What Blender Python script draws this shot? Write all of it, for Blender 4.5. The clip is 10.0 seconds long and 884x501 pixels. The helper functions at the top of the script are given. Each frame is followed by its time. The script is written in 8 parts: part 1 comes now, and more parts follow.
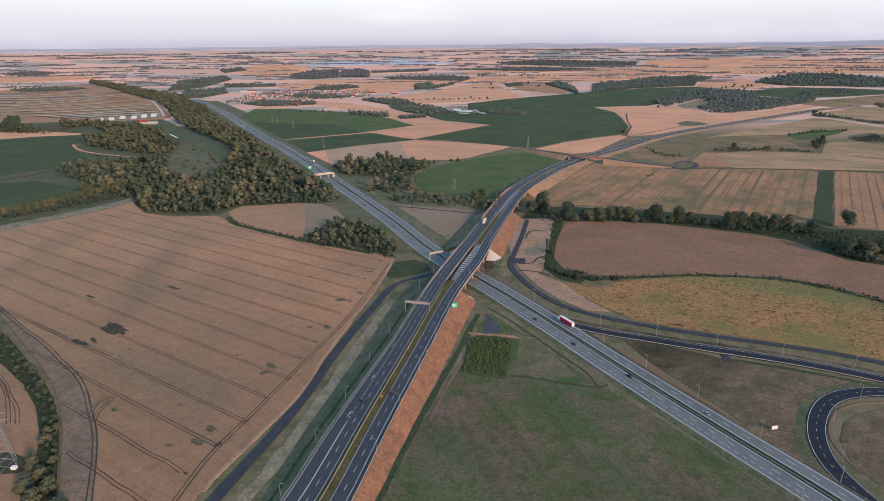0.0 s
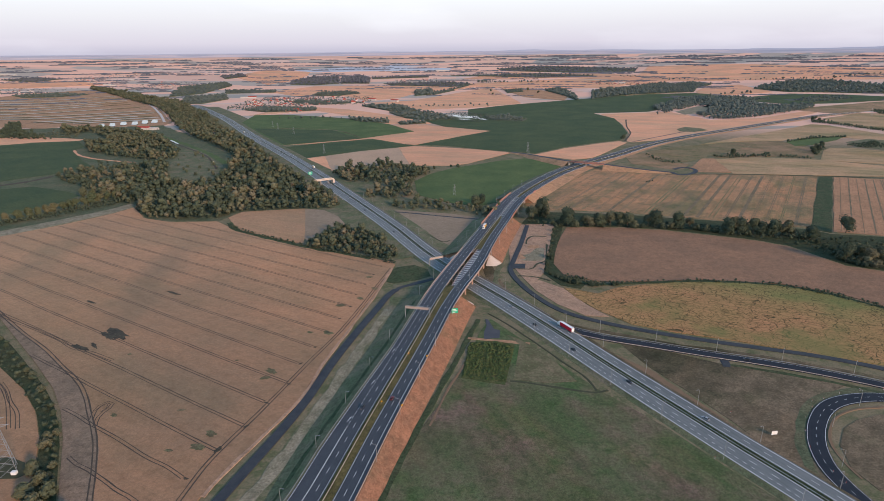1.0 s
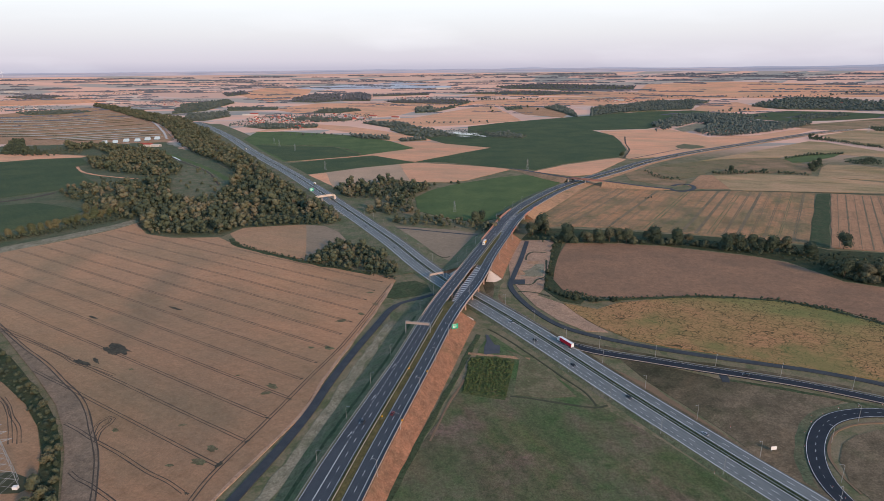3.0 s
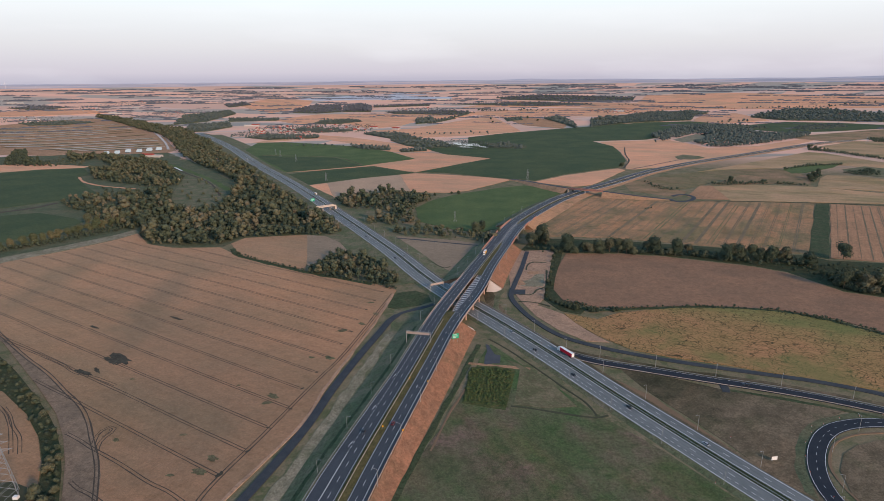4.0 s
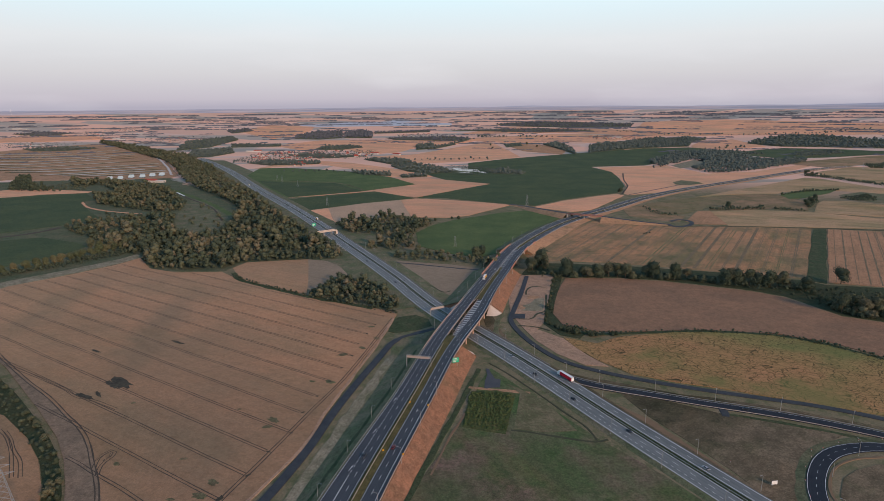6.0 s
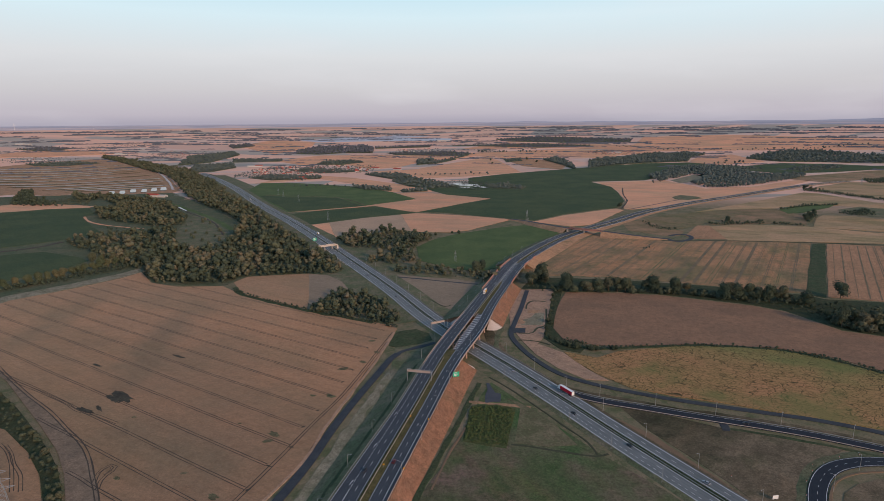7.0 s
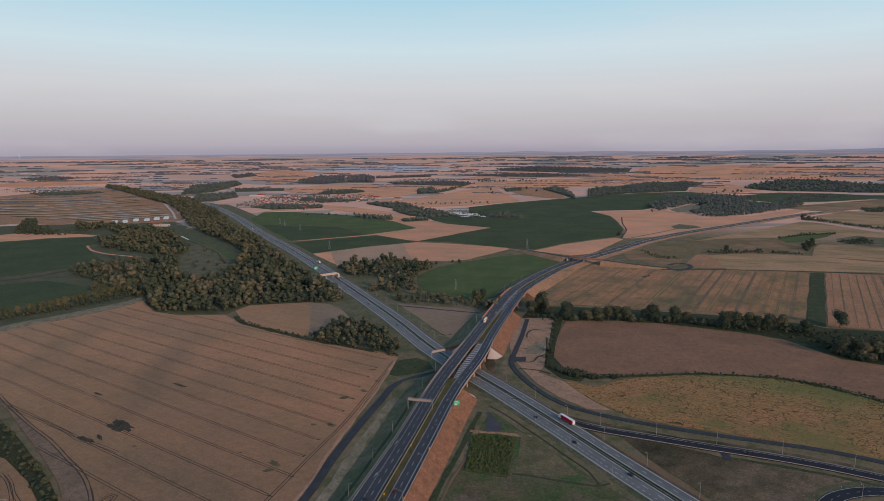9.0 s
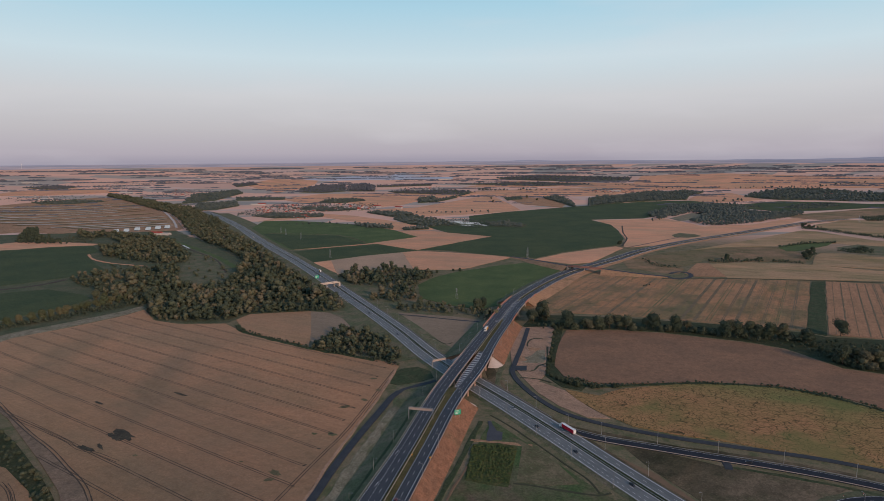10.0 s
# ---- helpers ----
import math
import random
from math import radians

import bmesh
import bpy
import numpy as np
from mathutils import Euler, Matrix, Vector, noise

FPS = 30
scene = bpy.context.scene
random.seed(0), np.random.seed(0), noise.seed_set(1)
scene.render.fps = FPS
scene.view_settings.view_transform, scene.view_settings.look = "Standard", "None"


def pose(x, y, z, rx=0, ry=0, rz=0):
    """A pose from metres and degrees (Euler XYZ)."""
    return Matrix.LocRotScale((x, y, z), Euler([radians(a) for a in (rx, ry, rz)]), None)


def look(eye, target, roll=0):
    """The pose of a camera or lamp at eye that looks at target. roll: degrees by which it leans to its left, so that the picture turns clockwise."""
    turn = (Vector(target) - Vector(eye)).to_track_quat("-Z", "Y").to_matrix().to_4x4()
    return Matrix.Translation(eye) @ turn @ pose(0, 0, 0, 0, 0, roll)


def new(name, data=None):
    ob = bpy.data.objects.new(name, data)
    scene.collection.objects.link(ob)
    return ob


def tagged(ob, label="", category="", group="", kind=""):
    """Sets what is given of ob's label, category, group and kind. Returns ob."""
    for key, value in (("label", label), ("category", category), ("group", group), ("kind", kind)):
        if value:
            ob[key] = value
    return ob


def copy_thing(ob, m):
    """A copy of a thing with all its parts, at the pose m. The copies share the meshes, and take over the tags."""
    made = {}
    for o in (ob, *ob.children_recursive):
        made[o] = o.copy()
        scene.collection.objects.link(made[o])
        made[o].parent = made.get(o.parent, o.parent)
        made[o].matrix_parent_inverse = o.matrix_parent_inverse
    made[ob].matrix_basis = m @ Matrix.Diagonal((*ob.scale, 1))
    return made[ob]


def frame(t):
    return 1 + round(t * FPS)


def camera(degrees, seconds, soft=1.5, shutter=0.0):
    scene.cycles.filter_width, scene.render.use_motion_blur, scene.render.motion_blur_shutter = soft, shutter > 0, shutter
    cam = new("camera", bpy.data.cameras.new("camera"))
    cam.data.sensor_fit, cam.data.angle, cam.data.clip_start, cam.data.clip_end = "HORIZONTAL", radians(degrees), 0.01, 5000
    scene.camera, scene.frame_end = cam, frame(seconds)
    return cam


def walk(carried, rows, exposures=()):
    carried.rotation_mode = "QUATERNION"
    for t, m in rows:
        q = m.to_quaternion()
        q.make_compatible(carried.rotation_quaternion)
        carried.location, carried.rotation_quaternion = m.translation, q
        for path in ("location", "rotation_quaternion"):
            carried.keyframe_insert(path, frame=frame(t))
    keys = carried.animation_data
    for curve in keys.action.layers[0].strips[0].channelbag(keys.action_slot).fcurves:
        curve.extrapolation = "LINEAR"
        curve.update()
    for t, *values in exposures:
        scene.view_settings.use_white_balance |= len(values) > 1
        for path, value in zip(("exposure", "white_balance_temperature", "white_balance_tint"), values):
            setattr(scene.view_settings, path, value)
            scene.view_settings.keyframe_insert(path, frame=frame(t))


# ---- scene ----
from mathutils import geometry

cam = camera(74.44, 10.0, soft=0.75)
PATH = [
    (0, look((-0.00, 0.00, 200.00), (-0.00, 188.42, 132.92), -0.538)),
    (0.5, look((-0.06, -0.57, 200.13), (-0.01, 188.16, 133.96), -0.524)),
    (1, look((-0.05, -1.16, 200.20), (-0.02, 187.91, 134.97), -0.519)),
    (1.5, look((-0.04, -1.86, 200.32), (-0.01, 187.60, 136.26), -0.514)),
    (2, look((-0.08, -2.79, 200.53), (-0.11, 187.07, 137.68), -0.512)),
    (2.5, look((-0.09, -3.85, 200.88), (-0.06, 186.46, 139.40), -0.496)),
    (4, look((-0.30, -6.77, 201.57), (-0.38, 185.05, 144.96), -0.479)),
    (4.5, look((-0.36, -7.86, 201.79), (-0.36, 184.51, 147.09), -0.466)),
    (5, look((-0.37, -9.13, 202.12), (-0.38, 183.78, 149.36), -0.459)),
    (5.5, look((-0.38, -10.52, 202.43), (-0.40, 182.95, 151.76), -0.451)),
    (7, look((-0.58, -14.85, 203.21), (-0.69, 180.36, 159.69), -0.442)),
    (7.5, look((-0.60, -16.33, 203.55), (-0.73, 179.40, 162.45), -0.441)),
    (8, look((-0.70, -17.88, 203.88), (-0.84, 178.35, 165.23), -0.427)),
    (8.5, look((-0.79, -19.40, 204.22), (-0.93, 177.29, 167.97), -0.430)),
    (9, look((-0.82, -20.55, 204.47), (-1.01, 176.57, 170.66), -0.433)),
    (9.5, look((-0.90, -21.39, 204.72), (-1.13, 176.02, 172.66), -0.443)),
    (10, look((-0.95, -21.99, 204.98), (-1.32, 175.61, 174.10), -0.449)),
]
EXPOSURES = [(0.0, 0.48, 6270, 9), (2.5, 0.42, 6330, 9), (5.5, 0.10, 6430, 10), (8.0, -0.21, 6460, 12), (10.0, -0.34, 6460, 13)]
walk(cam, PATH, EXPOSURES)

# ---------------------------------------------------------------- light
SUN_AZ, SUN_EL = 140.0, 19.0            # degrees: clockwise from +y, above the horizon
world = bpy.data.worlds.new("world")
scene.world = world
world.use_nodes = True
wn, wl = world.node_tree.nodes, world.node_tree.links
wn.clear()
w_out, w_bg, w_sky = wn.new("ShaderNodeOutputWorld"), wn.new("ShaderNodeBackground"), wn.new("ShaderNodeTexSky")
w_sky.sky_type, w_sky.sun_disc = "NISHITA", False
w_sky.sun_elevation, w_sky.sun_rotation = radians(SUN_EL), radians(SUN_AZ)
w_sky.air_density, w_sky.dust_density, w_sky.ozone_density = 1.0, 1.0, 2.0
# evening haze: lavender at the rim, milky above it, thinning out to the clear sky
w_co, w_sep, w_haze = wn.new("ShaderNodeTexCoord"), wn.new("ShaderNodeSeparateXYZ"), wn.new("ShaderNodeValToRGB")
wl.new(w_co.outputs["Generated"], w_sep.inputs["Vector"])
wl.new(w_sep.outputs["Z"], w_haze.inputs["Fac"])
w_stops = w_haze.color_ramp.elements
w_stops[0].position, w_stops[0].color = 0.0, (0.46, 0.43, 0.51, 1)
w_stops[1].position, w_stops[1].color = 0.60, (0.17, 0.36, 0.66, 1)
for w_p, w_c in ((0.012, (0.575, 0.530, 0.590)), (0.05, (0.690, 0.672, 0.688)), (0.10, (0.800, 0.822, 0.835)), (0.16, (0.77, 0.95, 1.01)), (0.24, (0.53, 0.85, 1.00)), (0.36, (0.27, 0.50, 0.74))):
    w_e = w_stops.new(w_p)
    w_e.color = (*w_c, 1)
w_dim = wn.new("ShaderNodeMix")
w_dim.data_type, w_dim.blend_type = "RGBA", "MULTIPLY"
w_dim.inputs[0].default_value, w_dim.inputs[7].default_value = 1.0, (0.12, 0.12, 0.12, 1)
wl.new(w_sky.outputs["Color"], w_dim.inputs[6])
w_thin, w_mix = wn.new("ShaderNodeMapRange"), wn.new("ShaderNodeMix")
w_thin.inputs["From Min"].default_value, w_thin.inputs["From Max"].default_value = 0.25, 0.8
w_thin.inputs["To Max"].default_value = 0.6
w_mix.data_type = "RGBA"
wl.new(w_sep.outputs["Z"], w_thin.inputs["Value"])
wl.new(w_thin.outputs["Result"], w_mix.inputs[0])
wl.new(w_haze.outputs["Color"], w_mix.inputs[6])
wl.new(w_dim.outputs[2], w_mix.inputs[7])
# thin veils of cirrus
w_cloud, w_map, w_veil, w_cut = wn.new("ShaderNodeTexNoise"), wn.new("ShaderNodeMapping"), wn.new("ShaderNodeMix"), wn.new("ShaderNodeMapRange")
w_map.inputs["Scale"].default_value, w_map.inputs["Rotation"].default_value = (2.2, 2.2, 11.0), (0.2, 0.15, 0)
w_cloud.inputs["Scale"].default_value, w_cloud.inputs["Detail"].default_value = 1.6, 6.0
wl.new(w_co.outputs["Generated"], w_map.inputs["Vector"])
wl.new(w_map.outputs["Vector"], w_cloud.inputs["Vector"])
w_cut.inputs["From Min"].default_value, w_cut.inputs["From Max"].default_value, w_cut.inputs["To Max"].default_value = 0.52, 0.80, 0.26
wl.new(w_cloud.outputs["Fac"], w_cut.inputs["Value"])
w_veil.data_type = "RGBA"
w_veil.inputs[7].default_value = (0.93, 0.92, 0.94, 1)
wl.new(w_cut.outputs["Result"], w_veil.inputs[0])
wl.new(w_mix.outputs[2], w_veil.inputs[6])
w_bg.inputs["Strength"].default_value = 0.95
wl.new(w_veil.outputs[2], w_bg.inputs["Color"])
wl.new(w_bg.outputs["Background"], w_out.inputs["Surface"])

sun = new("sun", bpy.data.lights.new("sun", "SUN"))
sun.data.energy, sun.data.color, sun.data.angle = 3.0, (1.0, 0.665, 0.45), radians(8)
sa, se = radians(SUN_AZ), radians(SUN_EL)
sun_way = Vector((math.sin(sa) * math.cos(se), math.cos(sa) * math.cos(se), math.sin(se)))
sun.matrix_world = look(sun_way * 300, (0, 0, 0))

# ---------------------------------------------------------------- materials
rng = random.Random(7)


class Nodes:
    """A small builder for procedural surfaces in world metres."""

    def __init__(self, name, rough=0.9, spec=0.2, metal=0.0):
        self.m = bpy.data.materials.new(name)
        self.m.use_nodes = True
        self.n, self.l = self.m.node_tree.nodes, self.m.node_tree.links
        self.bsdf = self.n["Principled BSDF"]
        self.bsdf.inputs["Roughness"].default_value = rough
        self.bsdf.inputs["Specular IOR Level"].default_value = spec
        self.bsdf.inputs["Metallic"].default_value = metal
        self.pos = self.n.new("ShaderNodeNewGeometry").outputs["Position"]

    def put(self, node, slot, value):
        if isinstance(value, bpy.types.NodeSocket):
            self.l.new(value, node.inputs[slot])
        else:
            node.inputs[slot].default_value = value

    def map(self, turn=0.0, stretch=(1, 1, 1)):
        k = self.n.new("ShaderNodeMapping")
        k.vector_type = "TEXTURE"
        k.inputs["Rotation"].default_value = (0, 0, radians(turn))
        k.inputs["Scale"].default_value = stretch
        self.l.new(self.pos, k.inputs["Vector"])
        return k.outputs["Vector"]

    def noise(self, metres, detail=3.0, vector=None, rough=0.55):
        k = self.n.new("ShaderNodeTexNoise")
        k.inputs["Scale"].default_value = 1.0 / metres
        k.inputs["Detail"].default_value = detail
        k.inputs["Roughness"].default_value = rough
        self.l.new(vector or self.pos, k.inputs["Vector"])
        return k.outputs["Fac"]

    def ramp(self, fac, lo, hi):
        k = self.n.new("ShaderNodeMapRange")
        k.inputs["From Min"].default_value, k.inputs["From Max"].default_value = lo, hi
        self.l.new(fac, k.inputs["Value"])
        return k.outputs["Result"]

    def mix(self, fac, a, b, mode="MIX"):
        k = self.n.new("ShaderNodeMix")
        k.data_type, k.blend_type = "RGBA", mode
        self.put(k, 0, fac)
        for slot, v in ((6, a), (7, b)):
            self.put(k, slot, v if isinstance(v, bpy.types.NodeSocket) else (*v, 1))
        return k.outputs[2]

    def math(self, op, a, b=0.0):
        k = self.n.new("ShaderNodeMath")
        k.operation = op
        self.put(k, 0, a)
        self.put(k, 1, b)
        return k.outputs[0]

    def bump(self, fac, strength=0.3, metres=0.1):
        k = self.n.new("ShaderNodeBump")
        k.inputs["Strength"].default_value, k.inputs["Distance"].default_value = strength, metres
        self.l.new(fac, k.inputs["Height"])
        self.l.new(k.outputs["Normal"], self.bsdf.inputs["Normal"])

    def done(self, color):
        self.put(self.bsdf, "Base Color", color if isinstance(color, bpy.types.NodeSocket) else (*color, 1))
        return self.m


def crop(name, a, b, c, turn=0.0, big=70.0, row=0.0, streak=0.5, weeds=None, rough=0.6, sheen=0.0, own=0.0, olive=None, calm=1.0, swaths=()):
    """Field surface: broad patches of two tones, long streaks along the drill rows, tufts, grain and weedy spots."""
    k = Nodes(name, 0.95, 0.1)
    col = k.mix(k.ramp(k.noise(big, 6.0, None, 0.6), 0.40, 0.62), a, b)
    lines = k.noise(1.0, 4.0, k.map(turn, (3.2, 70.0, 1.0)), 0.75)
    col = k.mix(k.math("MULTIPLY", k.ramp(lines, 0.42, 0.68), streak), col, c)
    if row:
        w = k.n.new("ShaderNodeTexWave")
        w.inputs["Scale"].default_value = 0.31416 / row
        w.inputs["Distortion"].default_value = 1.2
        k.l.new(k.map(turn), w.inputs["Vector"])
        col = k.mix(k.math("MULTIPLY", k.ramp(w.outputs["Fac"], 0.5, 0.95), 0.35), col, c)
    if weeds:
        col = k.mix(k.math("MULTIPLY", k.ramp(k.noise(24.0, 6.0, None, 0.62), 0.53, 0.66), 0.75), col, weeds)
    if own:
        info = k.n.new("ShaderNodeObjectInfo").outputs["Random"]
        col = k.mix(own, col, k.mix(info, (0.66, 0.64, 0.64), (1.0, 0.95, 0.93)), "MULTIPLY")
    tuft = k.noise(6.0, 5.0, None, 0.7)
    col = k.mix(k.math("MULTIPLY", k.ramp(tuft, 0.47, 0.66), rough), col, tuple(0.62 * v for v in c))
    pale = k.noise(9.0, 6.0, k.map(turn, (1.0, 3.0, 1.0)), 0.7)
    col = k.mix(k.math("MULTIPLY", k.ramp(pale, 0.52, 0.70), rough * 0.7), col, tuple(min(1.3 * v, 0.9) for v in a))
    grain = k.noise(2.2, 4.0, None, 0.75)
    col = k.mix(k.math("MULTIPLY", k.ramp(grain, 0.44, 0.64), rough), col, tuple(v * 0.45 for v in a))
    speck = k.noise(0.8, 2.0, None, 0.7)
    col = k.mix(k.math("MULTIPLY", k.ramp(speck, 0.50, 0.62), rough * 0.75), col, tuple(v * 0.5 for v in c))
    col = k.mix(k.math("MULTIPLY", k.ramp(k.noise(1.3, 2.0, k.map(turn), 0.7), 0.54, 0.66), rough * 0.6), col, tuple(min(1.45 * v, 0.9) for v in a))
    # broad drifts of ripeness, soil and weeds over the whole plot
    tint = tuple(min(q / p, 1.45) for p, q in zip(a, b))
    col = k.mix(k.math("MULTIPLY", k.ramp(k.noise(big * 0.8, 6.0, None, 0.62), 0.42, 0.60), 0.8 * calm), col, tint, "MULTIPLY")
    if olive:
        drift = k.noise(110.0, 5.0, k.map(turn, (0.7, 2.0, 1.0)), 0.62)
        col = k.mix(k.math("MULTIPLY", k.ramp(drift, 0.45, 0.62), 0.85 * calm), col, tuple(min(q / p, 1.3) for p, q in zip(a, olive)), "MULTIPLY")
        thin = k.noise(22.0, 6.0, k.map(turn, (0.8, 4.5, 1.0)), 0.7)
        col = k.mix(k.math("MULTIPLY", k.ramp(thin, 0.50, 0.66), 0.6 * calm), col, (0.66, 0.70, 0.68), "MULTIPLY")
        warm = k.noise(70.0, 5.0, k.map(turn + 15, (0.8, 2.5, 1.0)), 0.62)
        col = k.mix(k.math("MULTIPLY", k.ramp(warm, 0.50, 0.66), 0.7 * calm), col, (1.18, 1.02, 0.92), "MULTIPLY")
    # long soft swaths that multiply the crop colour, darker or brighter
    for (cx, cy), angle, long, wide, tone in swaths:
        g = k.n.new("ShaderNodeMapping")
        g.vector_type = "TEXTURE"
        g.inputs["Location"].default_value = (cx, cy, 0)
        g.inputs["Rotation"].default_value = (0, 0, radians(angle))
        g.inputs["Scale"].default_value = (long, wide, 10000.0)
        k.l.new(k.pos, g.inputs["Vector"])
        ln = k.n.new("ShaderNodeVectorMath")
        ln.operation = "LENGTH"
        k.l.new(g.outputs["Vector"], ln.inputs[0])
        edge = k.math("ADD", ln.outputs["Value"], k.math("MULTIPLY", k.noise(30.0, 4.0), 0.9))
        col = k.mix(k.math("SUBTRACT", 0.75, k.math("MULTIPLY", k.ramp(edge, 0.75, 1.6), 0.75)), col, tone, "MULTIPLY")
    k.bump(grain, 0.7, 0.5)
    k.bsdf.inputs["Sheen Weight"].default_value = sheen
    k.bsdf.inputs["Sheen Roughness"].default_value = 0.45
    k.bsdf.inputs["Sheen Tint"].default_value = (1.0, 0.75, 0.58, 1)
    return k.done(col)


def plain(name, a, b, metres=3.0, rough=0.85, spec=0.2, metal=0.0, bump=0.1):
    k = Nodes(name, rough, spec, metal)
    big, fine = k.noise(metres, 4.0), k.noise(metres * 0.13, 3.0)
    fac = k.math("ADD", k.math("MULTIPLY", big, 0.65), k.math("MULTIPLY", fine, 0.35))
    if bump:
        k.bump(fine, bump, 0.05)
    return k.done(k.mix(k.ramp(fac, 0.35, 0.65), a, b))


def foliage(name, tones, metres=14.0, depth=0.35):
    """Leaves: tone changes from tree to tree (the mesh's own "tone"), over the stand, and from spray to spray."""
    k = Nodes(name, 0.85, 0.12)
    info = k.n.new("ShaderNodeObjectInfo")
    isl = k.n.new("ShaderNodeNewGeometry").outputs["Random Per Island"]
    attr = k.n.new("ShaderNodeAttribute")
    attr.attribute_name = "tone"
    own = k.math("FRACT", k.math("ADD", attr.outputs["Fac"], info.outputs["Random"]))
    base = k.math("ADD", k.math("MULTIPLY", k.noise(metres, 2.0), 0.5), k.math("MULTIPLY", own, 0.5))
    ramp = k.n.new("ShaderNodeValToRGB")
    e = ramp.color_ramp.elements
    e[0].position, e[1].position = 0.28, 0.74
    e[0].color, e[1].color = (*tones[0], 1), (*tones[-1], 1)
    for i, tone in enumerate(tones[1:-1]):
        x = e.new(0.28 + 0.46 * (i + 1) / (len(tones) - 1))
        x.color = (*tone, 1)
    k.l.new(base, ramp.inputs["Fac"])
    col = k.mix(k.math("MULTIPLY", isl, depth), ramp.outputs["Color"], tuple(v * 0.55 for v in tones[0]))
    return k.done(col)


def far_land(name):
    """Open country: rough grass near by; beyond two kilometres a patchwork of grain, stubble and pasture."""
    k = Nodes(name, 0.95, 0.1)
    grass = k.mix(k.ramp(k.noise(45.0, 6.0), 0.36, 0.64), (0.158, 0.150, 0.084), (0.268, 0.208, 0.134))
    grass = k.mix(k.math("MULTIPLY", k.ramp(k.noise(14.0, 6.0, None, 0.65), 0.46, 0.62), 0.8), grass, (0.092, 0.116, 0.052))
    grass = k.mix(k.math("MULTIPLY", k.ramp(k.noise(5.0, 5.0, None, 0.7), 0.50, 0.64), 0.6), grass, (0.300, 0.220, 0.140))
    fine = k.noise(1.1, 4.0, None, 0.7)
    grass = k.mix(k.math("MULTIPLY", k.ramp(fine, 0.42, 0.66), 0.55), grass, (0.060, 0.062, 0.034))
    v = k.n.new("ShaderNodeTexVoronoi")
    v.inputs["Scale"].default_value = 1 / 190.0
    k.l.new(k.map(8.0, (2.8, 0.6, 1.0)), v.inputs["Vector"])
    ramp = k.n.new("ShaderNodeValToRGB")
    ramp.color_ramp.interpolation = "CONSTANT"
    e = ramp.color_ramp.elements
    # far plots are lifted paler, some distance haze put into their colours
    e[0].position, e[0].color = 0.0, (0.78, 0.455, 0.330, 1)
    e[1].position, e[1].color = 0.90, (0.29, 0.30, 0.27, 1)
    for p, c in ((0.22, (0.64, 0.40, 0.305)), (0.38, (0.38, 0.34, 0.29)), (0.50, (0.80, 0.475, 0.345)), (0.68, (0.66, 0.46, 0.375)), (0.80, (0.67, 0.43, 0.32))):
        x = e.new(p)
        x.color = (*c, 1)
    sep = k.n.new("ShaderNodeSeparateColor")
    k.l.new(v.outputs["Color"], sep.inputs["Color"])
    k.l.new(sep.outputs["Red"], ramp.inputs["Fac"])
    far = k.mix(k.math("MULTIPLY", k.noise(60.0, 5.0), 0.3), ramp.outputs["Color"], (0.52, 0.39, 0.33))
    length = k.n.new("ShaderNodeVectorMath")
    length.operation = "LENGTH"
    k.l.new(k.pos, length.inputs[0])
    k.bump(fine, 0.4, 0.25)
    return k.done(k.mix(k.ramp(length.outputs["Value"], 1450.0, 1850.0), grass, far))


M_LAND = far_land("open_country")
# last two swaths put uneven light into the colour: dim left, bright right
M_WHEAT = crop("ripe_wheat", (0.400, 0.220, 0.124), (0.292, 0.182, 0.110), (0.262, 0.150, 0.084), 58, 130, 0, 0.45, None, 0.32, 0.14, 0.0, (0.219, 0.172, 0.099), 0.45,
               (((-268.0, 497.0), 100.6, 105.0, 24.0, (0.62, 0.76, 0.82)), ((-413.0, 590.0), 99.0, 105.0, 26.0, (0.66, 0.80, 0.84)), ((-345.0, 400.0), 128.0, 240.0, 105.0, (0.80, 0.89, 0.88)), ((-120.0, 500.0), 122.0, 190.0, 110.0, (1.22, 1.12, 1.06))))
M_PASTURE = crop("parched_pasture", (0.349, 0.216, 0.136), (0.226, 0.167, 0.095), (0.184, 0.132, 0.074), 70, 60, 0, 0.45, (0.143, 0.132, 0.061), 0.45, 0.07, 0.5, (0.154, 0.141, 0.066))
M_WHEAT2 = crop("golden_wheat", (0.810, 0.400, 0.238), (0.710, 0.358, 0.217), (0.590, 0.300, 0.178), 70, 120, 0, 0.4, None, 0.24, 0.08, 0.6, (0.470, 0.325, 0.200), 0.6)
M_HAY = crop("pale_mown_hay", (0.520, 0.330, 0.190), (0.430, 0.292, 0.164), (0.340, 0.232, 0.132), 70, 90, 0, 0.5, None, 0.4, 0.05, 0.3, (0.230, 0.210, 0.099))
M_OLIVE = crop("olive_pasture", (0.216, 0.180, 0.098), (0.152, 0.149, 0.072), (0.129, 0.113, 0.060), 60, 60, 0, 0.45, (0.106, 0.122, 0.051), 0.5, 0.05, 0.3, (0.258, 0.180, 0.111))
M_STUBBLE = crop("striped_stubble", (0.504, 0.248, 0.126), (0.347, 0.195, 0.104), (0.250, 0.160, 0.086), -32, 60, 0, 0.7, (0.200, 0.165, 0.075), 0.4, 0.07, 0.0, (0.185, 0.170, 0.080))
M_STUBBLE2 = crop("drilled_stubble", (0.461, 0.241, 0.134), (0.370, 0.204, 0.113), (0.219, 0.129, 0.074), -32, 60, 0, 0.6, None, 0.45, 0.07)
